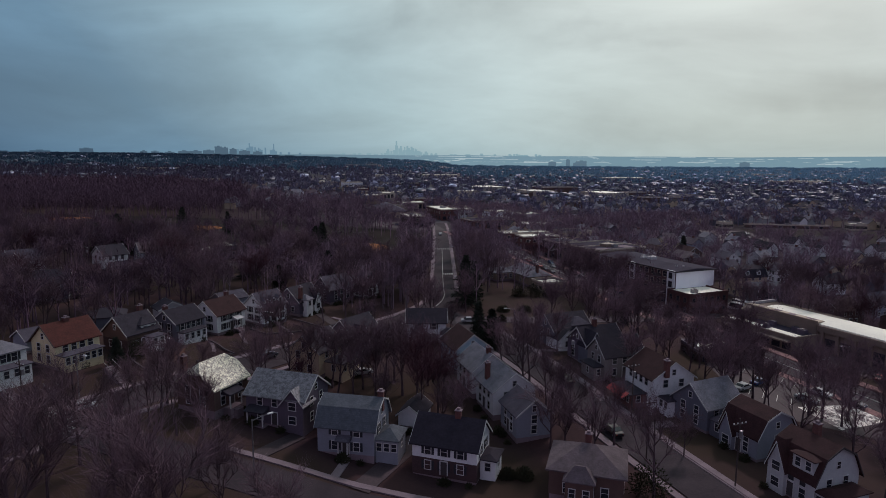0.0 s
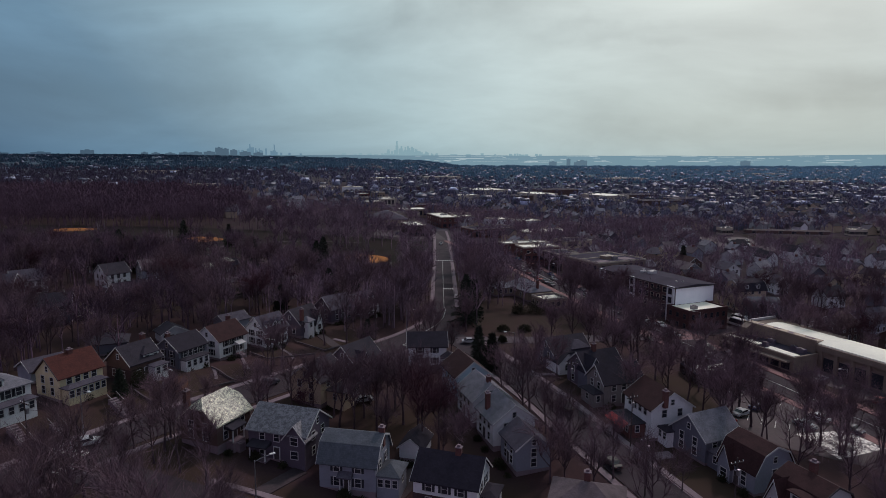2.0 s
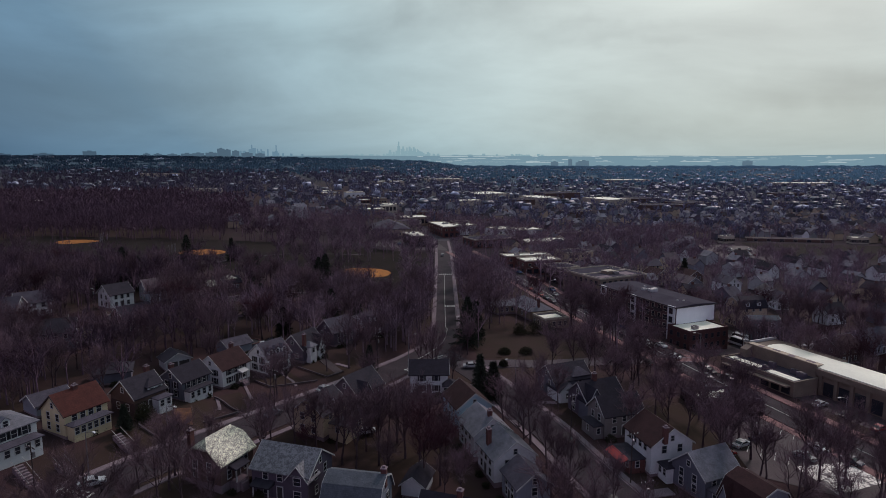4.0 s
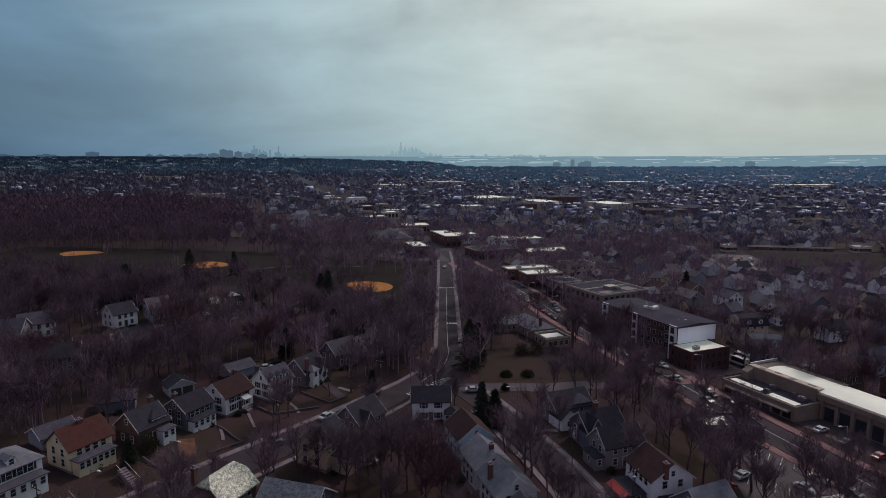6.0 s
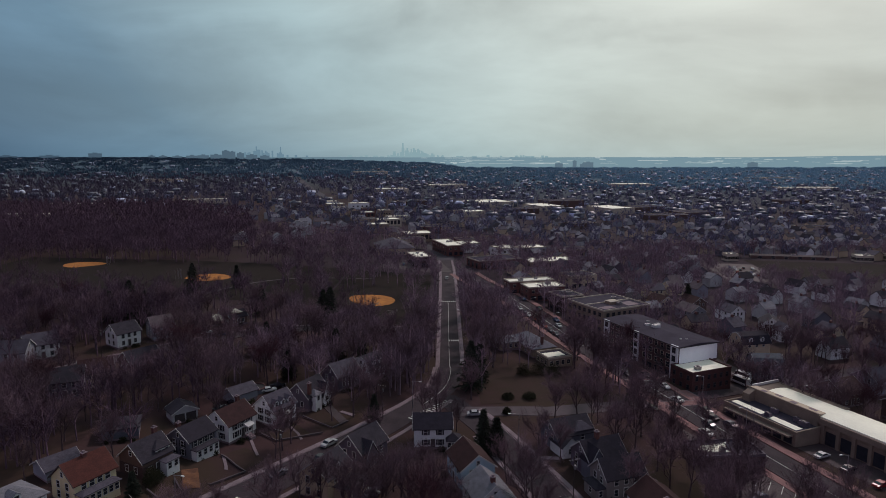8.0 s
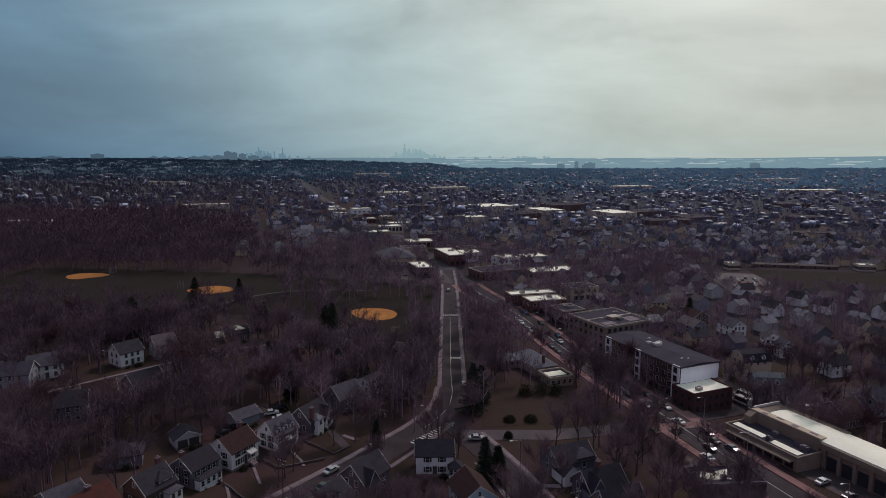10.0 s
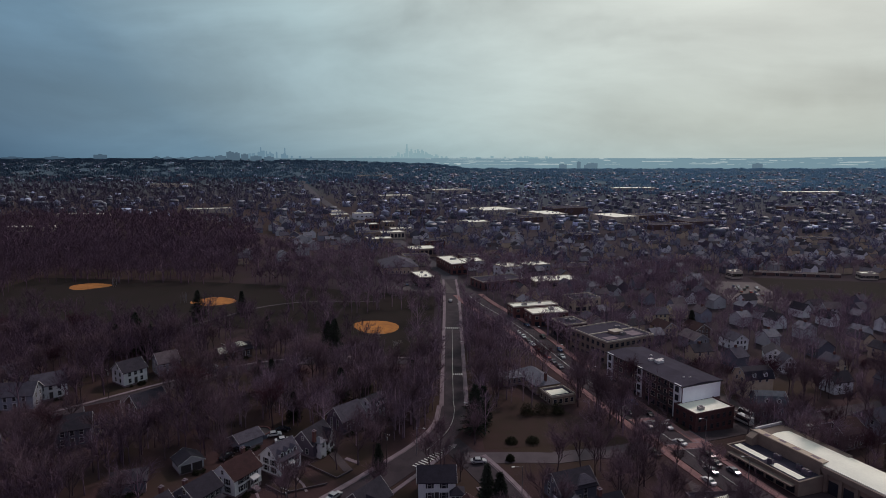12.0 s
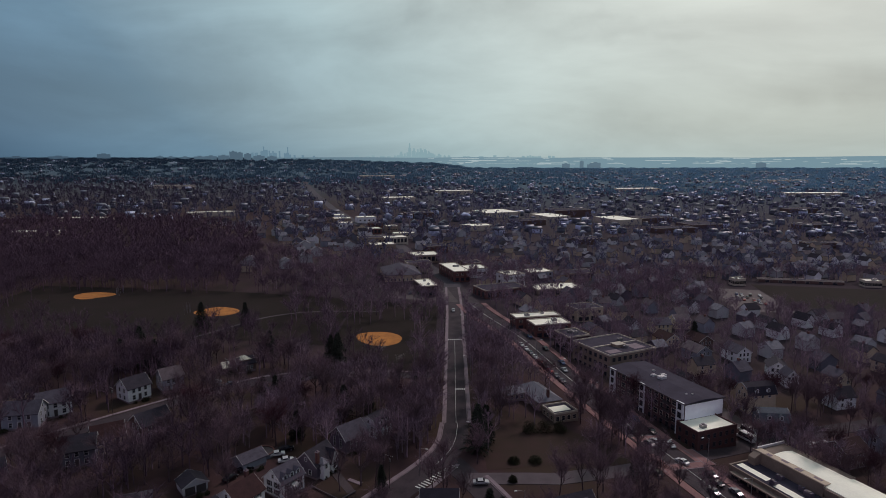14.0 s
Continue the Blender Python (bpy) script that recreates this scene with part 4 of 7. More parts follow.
# ---- houses along the back street ----
for row in [(-139.3, 190.5, 12, 10.5, 8, "grey house with a grey roof by the back street", "grey", "r_grey"), (-132.6, 198.5, 40, 9.6, 8, "white house with grey roof", "white", "r_grey"),
            (-111.5, 214.5, 55, 8.4, 8, "white house with dark roof by the back street", "white", "r_charcoal"), (-104.0, 225.2, 42, 7.5, 8, "grey house among trees with pale gable", "grey", "r_tan"),
             (-107.4, 167.7, 24, 9.2, 8, "dark house with dark roof among trees", "slatewall", "r_charcoal"),
            (-102.1, 175.6, 34, 8.6, 8, "tan house with brown roof among trees", "tan", "r_brown"), (-92.8, 186.0, 52, 9.6, 8, "brown house with dark roof", "brownwall", "r_charcoal"),
            (-120, 150, 40, 9, 8, "grey house with dark roof on the slope", "grey", "r_charcoal"),
            (-140, 160, 50, 9, 8, "white house with brown roof on the slope", "white", "r_brown"), (-150, 205, 45, 9, 8, "tan house with grey roof among trees", "tan", "r_grey")]:
    house(*row[:6], wall=row[6], top=row[7], he=5.0, rh=3.0)
# Outbuilding added so that its pale roof stands for a glaring roof facet.
garage(-90.0, 247.9, 40, 2.6, 3.0, "small outbuilding with a pale glaring roof", he=2.4, rh=1.7, wall="brownwall", top="r_pale")
gar = garage(-68.6, 157.6, 40, 6.4, 5.6, "white garage with two dark doors", he=2.6, rh=1.7, wall="dimwhite", top="r_charcoal", ridge="y")
for gx in (0.5, 3.4):
    part("garage_door", boxes("garage_door", [(gx, -0.06, 0.05, gx + 2.5, 0.0, 2.2)], M["darktrim"]), gar)
garage(-57.5, 172.0, 50, 7.5, 6, "low garage with grey roof", wall="grey", top="r_grey")
house(-80.4, 145.6, 22, 8.0, 7.0, "low grey garage with a dark hip roof", he=2.7, rh=1.8, roof="hip", wall="slatewall", top="r_charcoal", rows=0, front=0, ends=0, name="garage", door=None)
# The raised wing is added to carry glare as pale roof colour.
house(-84.2, 249.0, 42, 7.2, 6.4, "brown house by the park with a pale glaring roof face", he=3.2, rh=2.2, wall="brownwall", top="r_charcoal", front=3, ends=2, wing=(1.4, 1.0, 5.4, 5.0, 4.7, 1.5, "brownwall", "r_pale", 0))
garage(-80, 124, 55, 7, 6, "grey shed roofed garage behind the houses", wall="grey", top="r_grey")
garage(-6.0, 108.5, -15, 4.2, 6, "white garage with dark roof behind the house", wall="white", top="r_charcoal", ridge="y")
# ---- shops and flats along the main street ----


def flats():
    ox, oy, ang, w, d, h = 82.6, 214.7, 23, 17.5, 42.0, 12.4
    z0 = -6.0
    HOUSE_SPOTS.append((ox + 0.92 * w / 2 - 0.39 * d / 2, oy + 0.39 * w / 2 + 0.92 * d / 2, ang, w, d))
    g = thing("apartment_building", pose(ox, oy, z0, 0, 0, ang), "four-storey brick flats with white bays and a dark roof", "apartment building")
    part("wall", boxes("wall", [(0, 0, -2, w, d, h)], M["flatbrick"]), g)
    part("end_wall", boxes("end_wall", [(0.1, -0.06, 6.6, w - 0.1, 0, h - 0.1)], M["panel"]), g, label="white insulated end wall above the neighbour")
    part("roof", prism("roof", [(-0.6, h), (-0.6, h + 0.25), (w * 0.5, h + 0.9), (w + 0.6, h + 0.25), (w + 0.6, h)], -0.5, d + 0.5, "y", M["gravelroof"]), g)
    part("eaves", boxes("eaves", [(-0.66, -0.56, h - 0.08, -0.6, d + 0.56, h + 0.27), (-0.6, -0.56, h - 0.08, w + 0.6, -0.5, h + 0.22)], M["darktrim"]), g)
    for y0, wd in ((0.3, 3.4), (20.5, 2.6), (37.8, 3.4)):
        bay = part("bay", boxes("bay", [(-0.55, y0, 0.2, 0, y0 + wd, h + 0.35)], M["white"]), g, label="white panelled bay")
        for s in range(4):
            m = pose(-0.55, y0 + wd / 2, 1.9 + s * 3.05, 0, 0, -90)
            part("bay_window", window_meshes(1.5, 1.9, "darktrim")[0], bay, m)
            part("bay_pane", window_meshes(1.5, 1.9, "darktrim")[1], bay, m @ pose(0, 0.004, 0))
    for s in range(4):
        for k in range(11):
            y = 5.2 + k * 3.1
            if 19.6 < y < 23.6:
                continue
            window(g, 0, y, 1.9 + s * 3.05, -90, 1.3 if k % 3 else 2.1, 1.8, "stucco" if s else "darktrim")
        for k in (8.5, 28.0):
            bl = part("balcony", boxes("balcony", [(-1.1, k - 1.6, 0.55 + s * 3.05, 0, k + 1.6, 0.7 + s * 3.05)], M["concrete"]), g)
            part("balcony_rail", boxes("balcony_rail", [(-1.1, k - 1.6, 0.7 + s * 3.05, -1.05, k + 1.6, 1.7 + s * 3.05), (-1.1, k - 1.6, 0.7 + s * 3.05, 0, k - 1.55, 1.7 + s * 3.05), (-1.1, k + 1.55, 0.7 + s * 3.05, 0, k + 1.6, 1.7 + s * 3.05)], M["darktrim"]), bl)
    for x, y, s in ((9, 22, 1.4), (11.5, 24, 1.0), (8, 25.5, 0.9), (6, 6, 0.35), (8, 5, 0.35), (12, 30, 0.5)):
        u = part("roof_unit", boxes("roof_unit", [(x - s, y - s * 0.8, h + 0.5, x + s, y + s * 0.8, h + 0.8 + s * 0.7)], M["trim"]), g)
        part("fan_cover", boxes("fan_cover", [(x - s * 0.6, y - s * 0.5, h + 0.8 + s * 0.7, x + s * 0.6, y + s * 0.5, h + 0.9 + s * 0.7)], M["metal"]), u)


flats()
block(83.6, 204.6, 23, 17.2, 10.2, 7.0, "dark red brick corner building with white roof", wall="cornerbrick", top="membrane", cap="cornerbrick", storeys=2, nf=6, ne=3, win=(1.1, 1.5), units=1, sash="darktrim")
off = block(70.4, 270.2, 27, 27, 25.5, 10.6, "tan brick office block with flat roof and pale parapet", wall="mallwall", cap="stucco", storeys=3, nf=8, ne=7, win=(1.5, 1.6), units=2, sash="darktrim")
part("roof_ridge", boxes("roof_ridge", [(1.0, 12.6, 10.35, 26.0, 13.2, 10.75)], M["stucco"]), off)
part("roof_coating", boxes("roof_coating", [(3.0, 3.0, 10.35, 9.5, 7.0, 10.39), (17.5, 3.5, 10.35, 24.0, 10.0, 10.39)], M["concrete"]), off)
ph = part("roof_house", boxes("roof_house", [(11, 8, 10.2, 16, 12, 11.6)], M["tanbrick"]), off)
part("roof_house_cap", boxes("roof_house_cap", [(10.8, 7.8, 11.6, 16.2, 12.2, 11.75)], M["stucco"]), ph)
aw = [o for o in scene.objects if o.get("label", "") == "white house with brown roof and tall chimney"][0]
part("awning", prism("awning", [(-5.0, 2.1), (-5.0, 2.2), (-3.5, 2.95), (-3.5, 2.85)], 1.2, 7.4, "x", M["awning"]), aw, label="red cloth awning over the sun porch")


def mall():
    """The long low store with a white roof beside the main street."""
    b = thing("store_building", pose(88.0, 188.0, -6.9, 0, 0, -67), "long low cream store with a white barrel roof", "store")
    HOUSE_SPOTS.append((107, 164, -67, 72, 27))
    part("lower_wall", boxes("lower_wall", [(-2, 0.5, -2.5, 23, 10, 3.7)], M["mallwall"]), b)
    part("lower_roof", boxes("lower_roof", [(-1.6, 0.9, 3.7, 22.6, 10, 3.8)], M["gravelroof"]), b)
    part("roof_coating", boxes("roof_coating", [(-1.4, 3.0, 3.8, 9.4, 5.4, 3.86), (12.2, 2.4, 3.8, 21.4, 5.0, 3.86)], M["membrane"]), b, label="cream strip of roof coating")
    part("lower_parapet", boxes("lower_parapet", [(-2.1, 0.4, 3.7, 23.1, 0.9, 4.25), (-2.1, 0.9, 3.7, -1.6, 10, 4.25), (22.6, 0.9, 3.7, 23.1, 10, 4.25)], M["mallwall"]), b)
    part("upper_wall", boxes("upper_wall", [(-2, 10, -2.5, 22, 23.4, 6.9)], M["mallwall"]), b)
    part("upper_roof", boxes("upper_roof", [(-1.6, 10.4, 6.9, 22, 13.2, 7.35)], M["tan"]), b)
    part("upper_parapet", boxes("upper_parapet", [(-2.05, 9.95, 6.9, 22.05, 10.4, 7.6), (-2.05, 22.9, 6.9, 22, 23.45, 7.0)], M["mallwall"]), b)
    part("end_parapet", boxes("end_parapet", [(-2.08, 12.0, 7.0, -1.6, 23.5, 7.75)], M["trim"]), b, label="white coping at the end wall")
    part("side_wall", boxes("side_wall", [(22, 10.8, -2.5, 68, 23.2, 6.5)], M["mallwall"]), b)
    wide = [(10.9 + 11.9 * k / 14, 6.6 + 0.85 * math.sin(math.pi * (0.06 + 0.94 * k / 14))) for k in range(15)]
    part("white_roof", prism("white_roof", wide + [(22.8, 6.3), (10.9, 6.3)], 3.0, 66.6, "x", M["membrane"]), b, label="cream-white barrel roof in glare")
    part("end_wall", boxes("end_wall", [(66.6, 10.6, 6.5, 67.9, 23.1, 7.0)], M["mallwall"]), b)
    part("canopy", boxes("canopy", [(0.0, -1.4, 2.6, 22, 0.5, 3.0)], M["mallwall"]), b, label="cream canopy over the shop windows")
    for i in range(7):
        x = -0.8 + i * 3.35
        w = part("shop_window", boxes("shop_window", [(x, 0.4, 0.3, x + 2.6, 0.52, 2.5)], M["darktrim"]), b)
        part("pane", boxes("pane", [(x + 0.12, 0.36, 0.45, x + 2.48, 0.4, 2.4)], M["glass"]), w)
    for i in range(10):
        x = 23.6 + i * 4.4
        part("pilaster", boxes("pilaster", [(x - 0.55, 10.2, -2, x + 0.35, 10.8, 4.9)], M["mallwall"]), b)
        w = part("shop_window", boxes("shop_window", [(x + 0.6, 10.66, -0.6, x + 3.6, 10.82, 3.3)], M["darktrim"]), b)
        part("pane", boxes("pane", [(x + 0.75, 10.6, -0.4, x + 3.45, 10.66, 3.2)], M["glass"]), w)
    part("fascia", boxes("fascia", [(22.1, 10.1, 4.9, 68.1, 10.8, 6.5)], M["mallwall"]), b)
    part("stair_head", prism("stair_head", [(7.4, 3.8), (7.4, 6.2), (10, 7.4), (10, 3.8)], -1.2, 1.2, "x", M["mallwall"]), b)
    for x, y, s in [(10.2, 7.6, 1.0), (11.6, 3.2, 0.8), (20.0, 7.2, 1.2), (17.2, 7.9, 0.8)]:
        u = part("roof_unit", boxes("roof_unit", [(x - s, y - s * 0.6, 3.8, x + s, y + s * 0.6, 5.1)], M["darkgrey"]), b)
        part("fan_cover", boxes("fan_cover", [(x - s * 0.5, y - s * 0.4, 5.1, x + s * 0.5, y + s * 0.4, 5.25)], M["darktrim"]), u)
    for x, y, w, d in [(2, 11.6, 1.8, 1.2), (6.5, 12.4, 2.4, 1.0), (12, 11.8, 2.0, 1.4), (17.5, 12.2, 2.6, 1.0)]:
        part("roof_mat", boxes("roof_mat", [(x, y - d / 2, 7.35, x + w, y + d / 2, 7.4)], M["concrete"]), b)


def along_line(pts, s):
    """The place and heading at s metres along a line."""
    for a, b in zip(pts[:-1], pts[1:]):
        l = math.hypot(b[0] - a[0], b[1] - a[1])
        if s <= l:
            return a[0] + (b[0] - a[0]) * s / l, a[1] + (b[1] - a[1]) * s / l, math.degrees(math.atan2(b[1] - a[1], b[0] - a[0]))
        s -= l
    return (*pts[-1], 0)


mall()
low = block(63.6, 149.2, 4, 17, 9.0, 3.7, "low dark brick building with a flat roof and white patch", wall="darkbrick", top="gravelroof", cap="darkgrey", storeys=1, nf=5, ne=2, win=(1.4, 1.3), units=1, base=-4.6, sash="darktrim")
# Glare on the dark roof, shaped as a thin white patch.
part("roof_patch", tidy(mesh("roof_patch", [(1.8, 4.4, 3.46), (4.2, 2.9, 3.46), (9.6, 2.6, 3.46), (8.8, 4.0, 3.46), (11.0, 8.0, 3.46), (6.2, 6.4, 3.46), (3.6, 6.9, 3.46),
                                     (1.8, 4.4, 3.5), (4.2, 2.9, 3.5), (9.6, 2.6, 3.5), (8.8, 4.0, 3.5), (11.0, 8.0, 3.5), (6.2, 6.4, 3.5), (3.6, 6.9, 3.5)],
                       [tuple(range(7)), tuple(range(7, 14))] + [(i, (i + 1) % 7, 7 + (i + 1) % 7, 7 + i) for i in range(7)], M["membrane"])), low, label="white patch of glare on the roof")
# ---- shops further up the main street ----
for row in [(-17.0, 409, 18, 11, 23, 7.0, "low shop with a glaring white roof", "darkbrick", "membrane"), (4.0, 458, 18, 13, 37, 8.0, "long brick building with white roof strip", "redbrick", "membrane"),
            (-30, 534, 18, 24, 20, 6.5, "low shop building with white roof", "tanbrick", "membrane"), (24.0, 405, 24, 31, 18, 6.2, "brick shop building with grey flat roof", "redbrick", "gravelroof"),
            (42.3, 446, 30, 15, 15, 9.0, "white two-storey shop building", "white", "membrane"), (61, 430, 15, 34, 18, 5.0, "low shop row with patchy white roof", "tanbrick", "membrane"),
            (36.5, 336, 15, 26, 9, 7.2, "brick shops with pale roof", "redbrick", "membrane"), (45.0, 322, 15, 20, 12, 7.4, "brick shop row with white roof", "redbrick", "membrane"),
            (58.0, 300, 22, 12, 13, 8.4, "dark brick three-storey shop", "darkbrick", "gravelroof"), (-70, 623, 25, 32, 16, 6.5, "low store with white roof", "stucco", "membrane"),
            (75, 365, 20, 18, 14, 8, "pale flats among houses", "tan", "gravelroof"), (14, 500, 18, 14, 14, 7, "small brick office with flat roof", "redbrick", "gravelroof"), (62, 480, 20, 20, 16, 7, "grey office with flat roof", "grey", "membrane"),
            (95, 500, 15, 24, 16, 6, "low tan store with flat roof", "tanbrick", "gravelroof"), (-95, 690, 20, 22, 14, 6, "low brick store with flat roof", "redbrick", "membrane"), (-20, 590, 18, 20, 16, 7, "brick shop with grey roof", "redbrick", "gravelroof")]:
    block(*row[:7], wall=row[7], top=row[8], cap="stucco", storeys=1 if row[5] < 6.6 else 2, nf=max(3, int(row[3] / 4)), ne=max(2, int(row[4] / 6)), win=(1.5, 1.4), shop=True, name="shop_building")
rsh = random.Random(17)
for i in range(18):
    s = 40 + i * 21
    x, y, hd = along_line(AVENUE, s)
    side = -1 if i % 2 else 1
    w, dp = rsh.uniform(12, 24), rsh.uniform(12, 18)
    t = radians(hd - 90 * side)
    ox, oy = x + math.cos(t) * (12 + rsh.uniform(0, 16)) - w / 2, y + math.sin(t) * 10 - dp / 2
    if any(abs(ox + w / 2 - q[0]) < (w + q[3]) / 2 + 2 and abs(oy + dp / 2 - q[1]) < (dp + q[4]) / 2 + 2 for q in HOUSE_SPOTS):
        continue
    wl, tp = rsh.choice(["redbrick", "tanbrick", "white", "stucco"]), rsh.choice(["membrane", "membrane", "gravelroof"])
    block(ox, oy, rsh.uniform(12, 22), w, dp, rsh.uniform(5, 8), "flat-roofed shop building along the avenue", wall=wl, top=tp, cap="stucco", storeys=1, nf=4, ne=0, win=(2.0, 1.6), name="shop_building", units=1)
# the hall with the wide hip roof by the park, and the low library
house(-45, 446, 12, 26, 34, "wide hall with a grey hip roof by the park", he=5.0, rh=5.5, roof="hip", wall="tan", top="r_grey", front=7, ends=8, name="hall", rows=1)
house(42.4, 228.9, 111, 18, 9.5, "low library with a pale grey hip roof", he=3.2, rh=3.0, roof="hip", wall="tanbrick", top="r_light", front=6, ends=3, rows=1, name="library", chimney=(1.5, 5.0, 7.2), door=0.3)
house(22.4, 232.6, 21, 8.5, 7.5, "low pale-roofed reading room beside the library", he=2.9, rh=1.8, roof="hip", wall="tanbrick", top="r_light", front=3, ends=2, rows=1, name="library_wing", door=None)
ann = block(37.6, 216.2, 21, 9.6, 8.6, 3.4, "low library annexe with a flat roof and white patch", wall="tanbrick", top="gravelroof", cap="stucco", storeys=1, nf=4, ne=3, name="library_annexe", units=0)
part("roof_patch", boxes("roof_patch", [(1.2, 2.2, 3.15, 8.2, 6.6, 3.2)], M["membrane"]), ann, label="white coated middle of the roof")
# ---- large buildings on the plain ----
for row in [(60, 1010, 25, 62, 60, 8, "white-roofed warehouse on the plain", "membrane"), (160, 1010, 25, 40, 60, 8, "white-roofed store on the plain", "membrane"), (256, 955, 25, 44, 62, 9, "large store with a glaring white roof", "membrane"),
            (185, 1100, 20, 70, 40, 12, "pale long factory with flat roof", "gravelroof"), (300, 985, 20, 55, 30, 9, "grey warehouse with flat roof", "gravelroof"), (276, 850, 10, 62, 24, 7, "pale fronted store row", "gravelroof"),
            (345, 900, 15, 50, 40, 7, "low grey warehouse with flat roof", "gravelroof"), (100, 930, 25, 50, 26, 7, "low pale store with flat roof", "gravelroof"), (-349, 839, 20, 62, 16, 6, "long white roofed school", "membrane"),
            (-547, 760, 5, 60, 16, 6, "long low building with white roof edge", "gravelroof"), (-480, 770, 0, 66, 16, 6, "long low building with pale roof", "membrane"), (-460, 640, 5, 60, 14, 5, "low white-roofed building by the woods", "membrane"),
            (247, 503, -12, 62, 5, 2.6, "long low shed with a grey roof along the field", "gravelroof"), (221, 486, 10, 9, 8, 5.5, "small white-walled shop with a pale roof", "membrane"), (318, 482, -8, 12, 9, 5, "pale-roofed house by the field", "membrane"), (345, 486, -6, 40, 10, 5, "low white building beyond the field", "membrane"), (395, 700, 5, 40, 14, 6, "long low shed with grey roof", "gravelroof"),
            (500, 900, 8, 50, 24, 7, "long grey warehouse with flat roof", "gravelroof"), (640, 1200, 5, 60, 30, 8, "grey warehouse on the plain", "gravelroof"), (-120, 1150, 15, 60, 30, 8, "pale store by the avenue", "membrane"),
            (-60, 900, 18, 40, 24, 7, "grey store near the avenue", "gravelroof"), (20, 780, 18, 36, 22, 7, "brick store with pale roof", "membrane"), (150, 720, 20, 30, 20, 7, "tan store with flat roof", "gravelroof"),
            (-30, 1500, 15, 90, 30, 9, "pale long store with flat roof", "membrane"), (500, 1900, 5, 130, 50, 9, "white warehouse far off", "membrane"), (900, 1700, 0, 160, 40, 9, "white warehouse far off on the plain", "membrane"),
            (-700, 1500, 5, 90, 20, 8, "white-roofed building among trees", "membrane"), (-300, 2100, 5, 120, 30, 8, "pale building among trees far off", "membrane"), (1200, 2500, 0, 200, 40, 9, "long pale roof on the plain", "membrane")]:
    block(*row[:7], wall="stucco" if row[7] == "membrane" else "brownwall", top=row[7], cap="stucco", storeys=1 if row[5] < 9.5 else 3, nf=6 if row[1] < 700 else 0, ne=3 if row[1] < 700 else 0, win=(3.0, 2.0), name="warehouse", units=2)

# ---- open ground ----
patch("field", [(-262, 296), (-58, 292), (-56, 386), (-262, 402)], 0.10, "field", "dull green playing field in the park", "field", 24)
patch("field", [(-56.5, 268), (-7, 267), (-6, 386), (-55.5, 386)], 0.10, "field", "dull grass under the park trees", "field", 14)
patch("lawn", [(25.5, 150), (32, 150.5), (33.5, 138), (29.5, 133.5)], 0.09, "grass", "dull green front lawn beside the street", "lawn", 6)
patch("lawn", [(12, 181), (60, 190), (38, 216), (11, 230)], 0.09, "grass", "rough lawn beside the library", "lawn", 8)
patch("car_park", [(62, 118), (98, 104), (90, 136), (68, 172)], 0.11, "lot", "worn asphalt car park behind the houses", "car park", 12)
patch("yard", [(73.5, 123.6), (76, 113.3), (90.1, 120.5), (91.6, 130)], 0.14, "pad", "pale concrete yard with dark stains", "yard", 6)
patch("car_park", [(6, 395), (-40, 400), (-40, 432), (4, 440)], 0.12, "lot", "small car park by the shops", "car park", 8)
patch("car_park", [(97.6, 166.8), (115.2, 125.4), (124.6, 129.5), (106.9, 170.6)], 0.13, "lot", "worn asphalt parking strip beside the long store", "car park", 10)
patch("car_park", [(103, 226), (114, 229), (110, 246), (101, 240)], 0.12, "lot", "car park behind the flats", "car park", 8)
bars("parking_lines", (66, 131), (86, 119), 9, 0.16, 5.0, "pale parking lines on worn asphalt")
bars("parking_lines", (70, 148), (88, 136), 8, 0.16, 5.0, "pale parking lines on worn asphalt")
patch("field", [(226, 418), (345, 384), (362, 462), (236, 492)], 0.12, "field", "brown winter grass of an open field", "field", 10)
patch("car_park", [(186, 404), (222, 400), (232, 470), (196, 478)], 0.13, "lot", "worn car park beside the open field", "car park", 10)


def infield(x, y, r, a, tip):
    """A worn round of clay drawn out to a tip at the plate."""
    n = 48
    rnd = random.Random(int(abs(x * 3 + y)))
    v = [(x, y, gz(x, y) + 0.16)]
    for k in (0.5, 1.0):
        for i in range(n):
            t = 2 * math.pi * i / n
            q = r * k * (1 + tip * max(0.0, math.cos(t - radians(a))) ** 7 + 0.05 * math.cos(3 * t + x) + (rnd.uniform(-0.02, 0.02) if k == 1.0 else 0))
            p = (x + q * math.cos(t), y + q * math.sin(t))
            v.append((*p, gz(*p) + 0.16))
    f = [(0, 1 + i, 1 + (i + 1) % n) for i in range(n)] + [(1 + i, 1 + n + i, 1 + n + (i + 1) % n, 1 + (i + 1) % n) for i in range(n)]
    tagged(new("infield", tidy(mesh("infield", v, f, M["sand"]))), "orange clay baseball infield in the park", "ball field", kind="structure")
    # the wire backstop: posts and rails
    q = r * (1 + tip) + 3
    bx, by = x + q * math.cos(radians(a)), y + q * math.sin(radians(a))
    bs = thing("backstop", pose(bx, by, gz(bx, by), 0, 0, a - 90), "tall wire backstop behind the ball field", "fence")
    for i in range(6):
        t = radians(-150 + i * 24)
        px, py = 5 * math.cos(t), 3 + 5 * math.sin(t)
        part("post", boxes("post", [(px - 0.06, py - 0.06, -0.3, px + 0.06, py + 0.06, 5)], M["metal"]), bs)


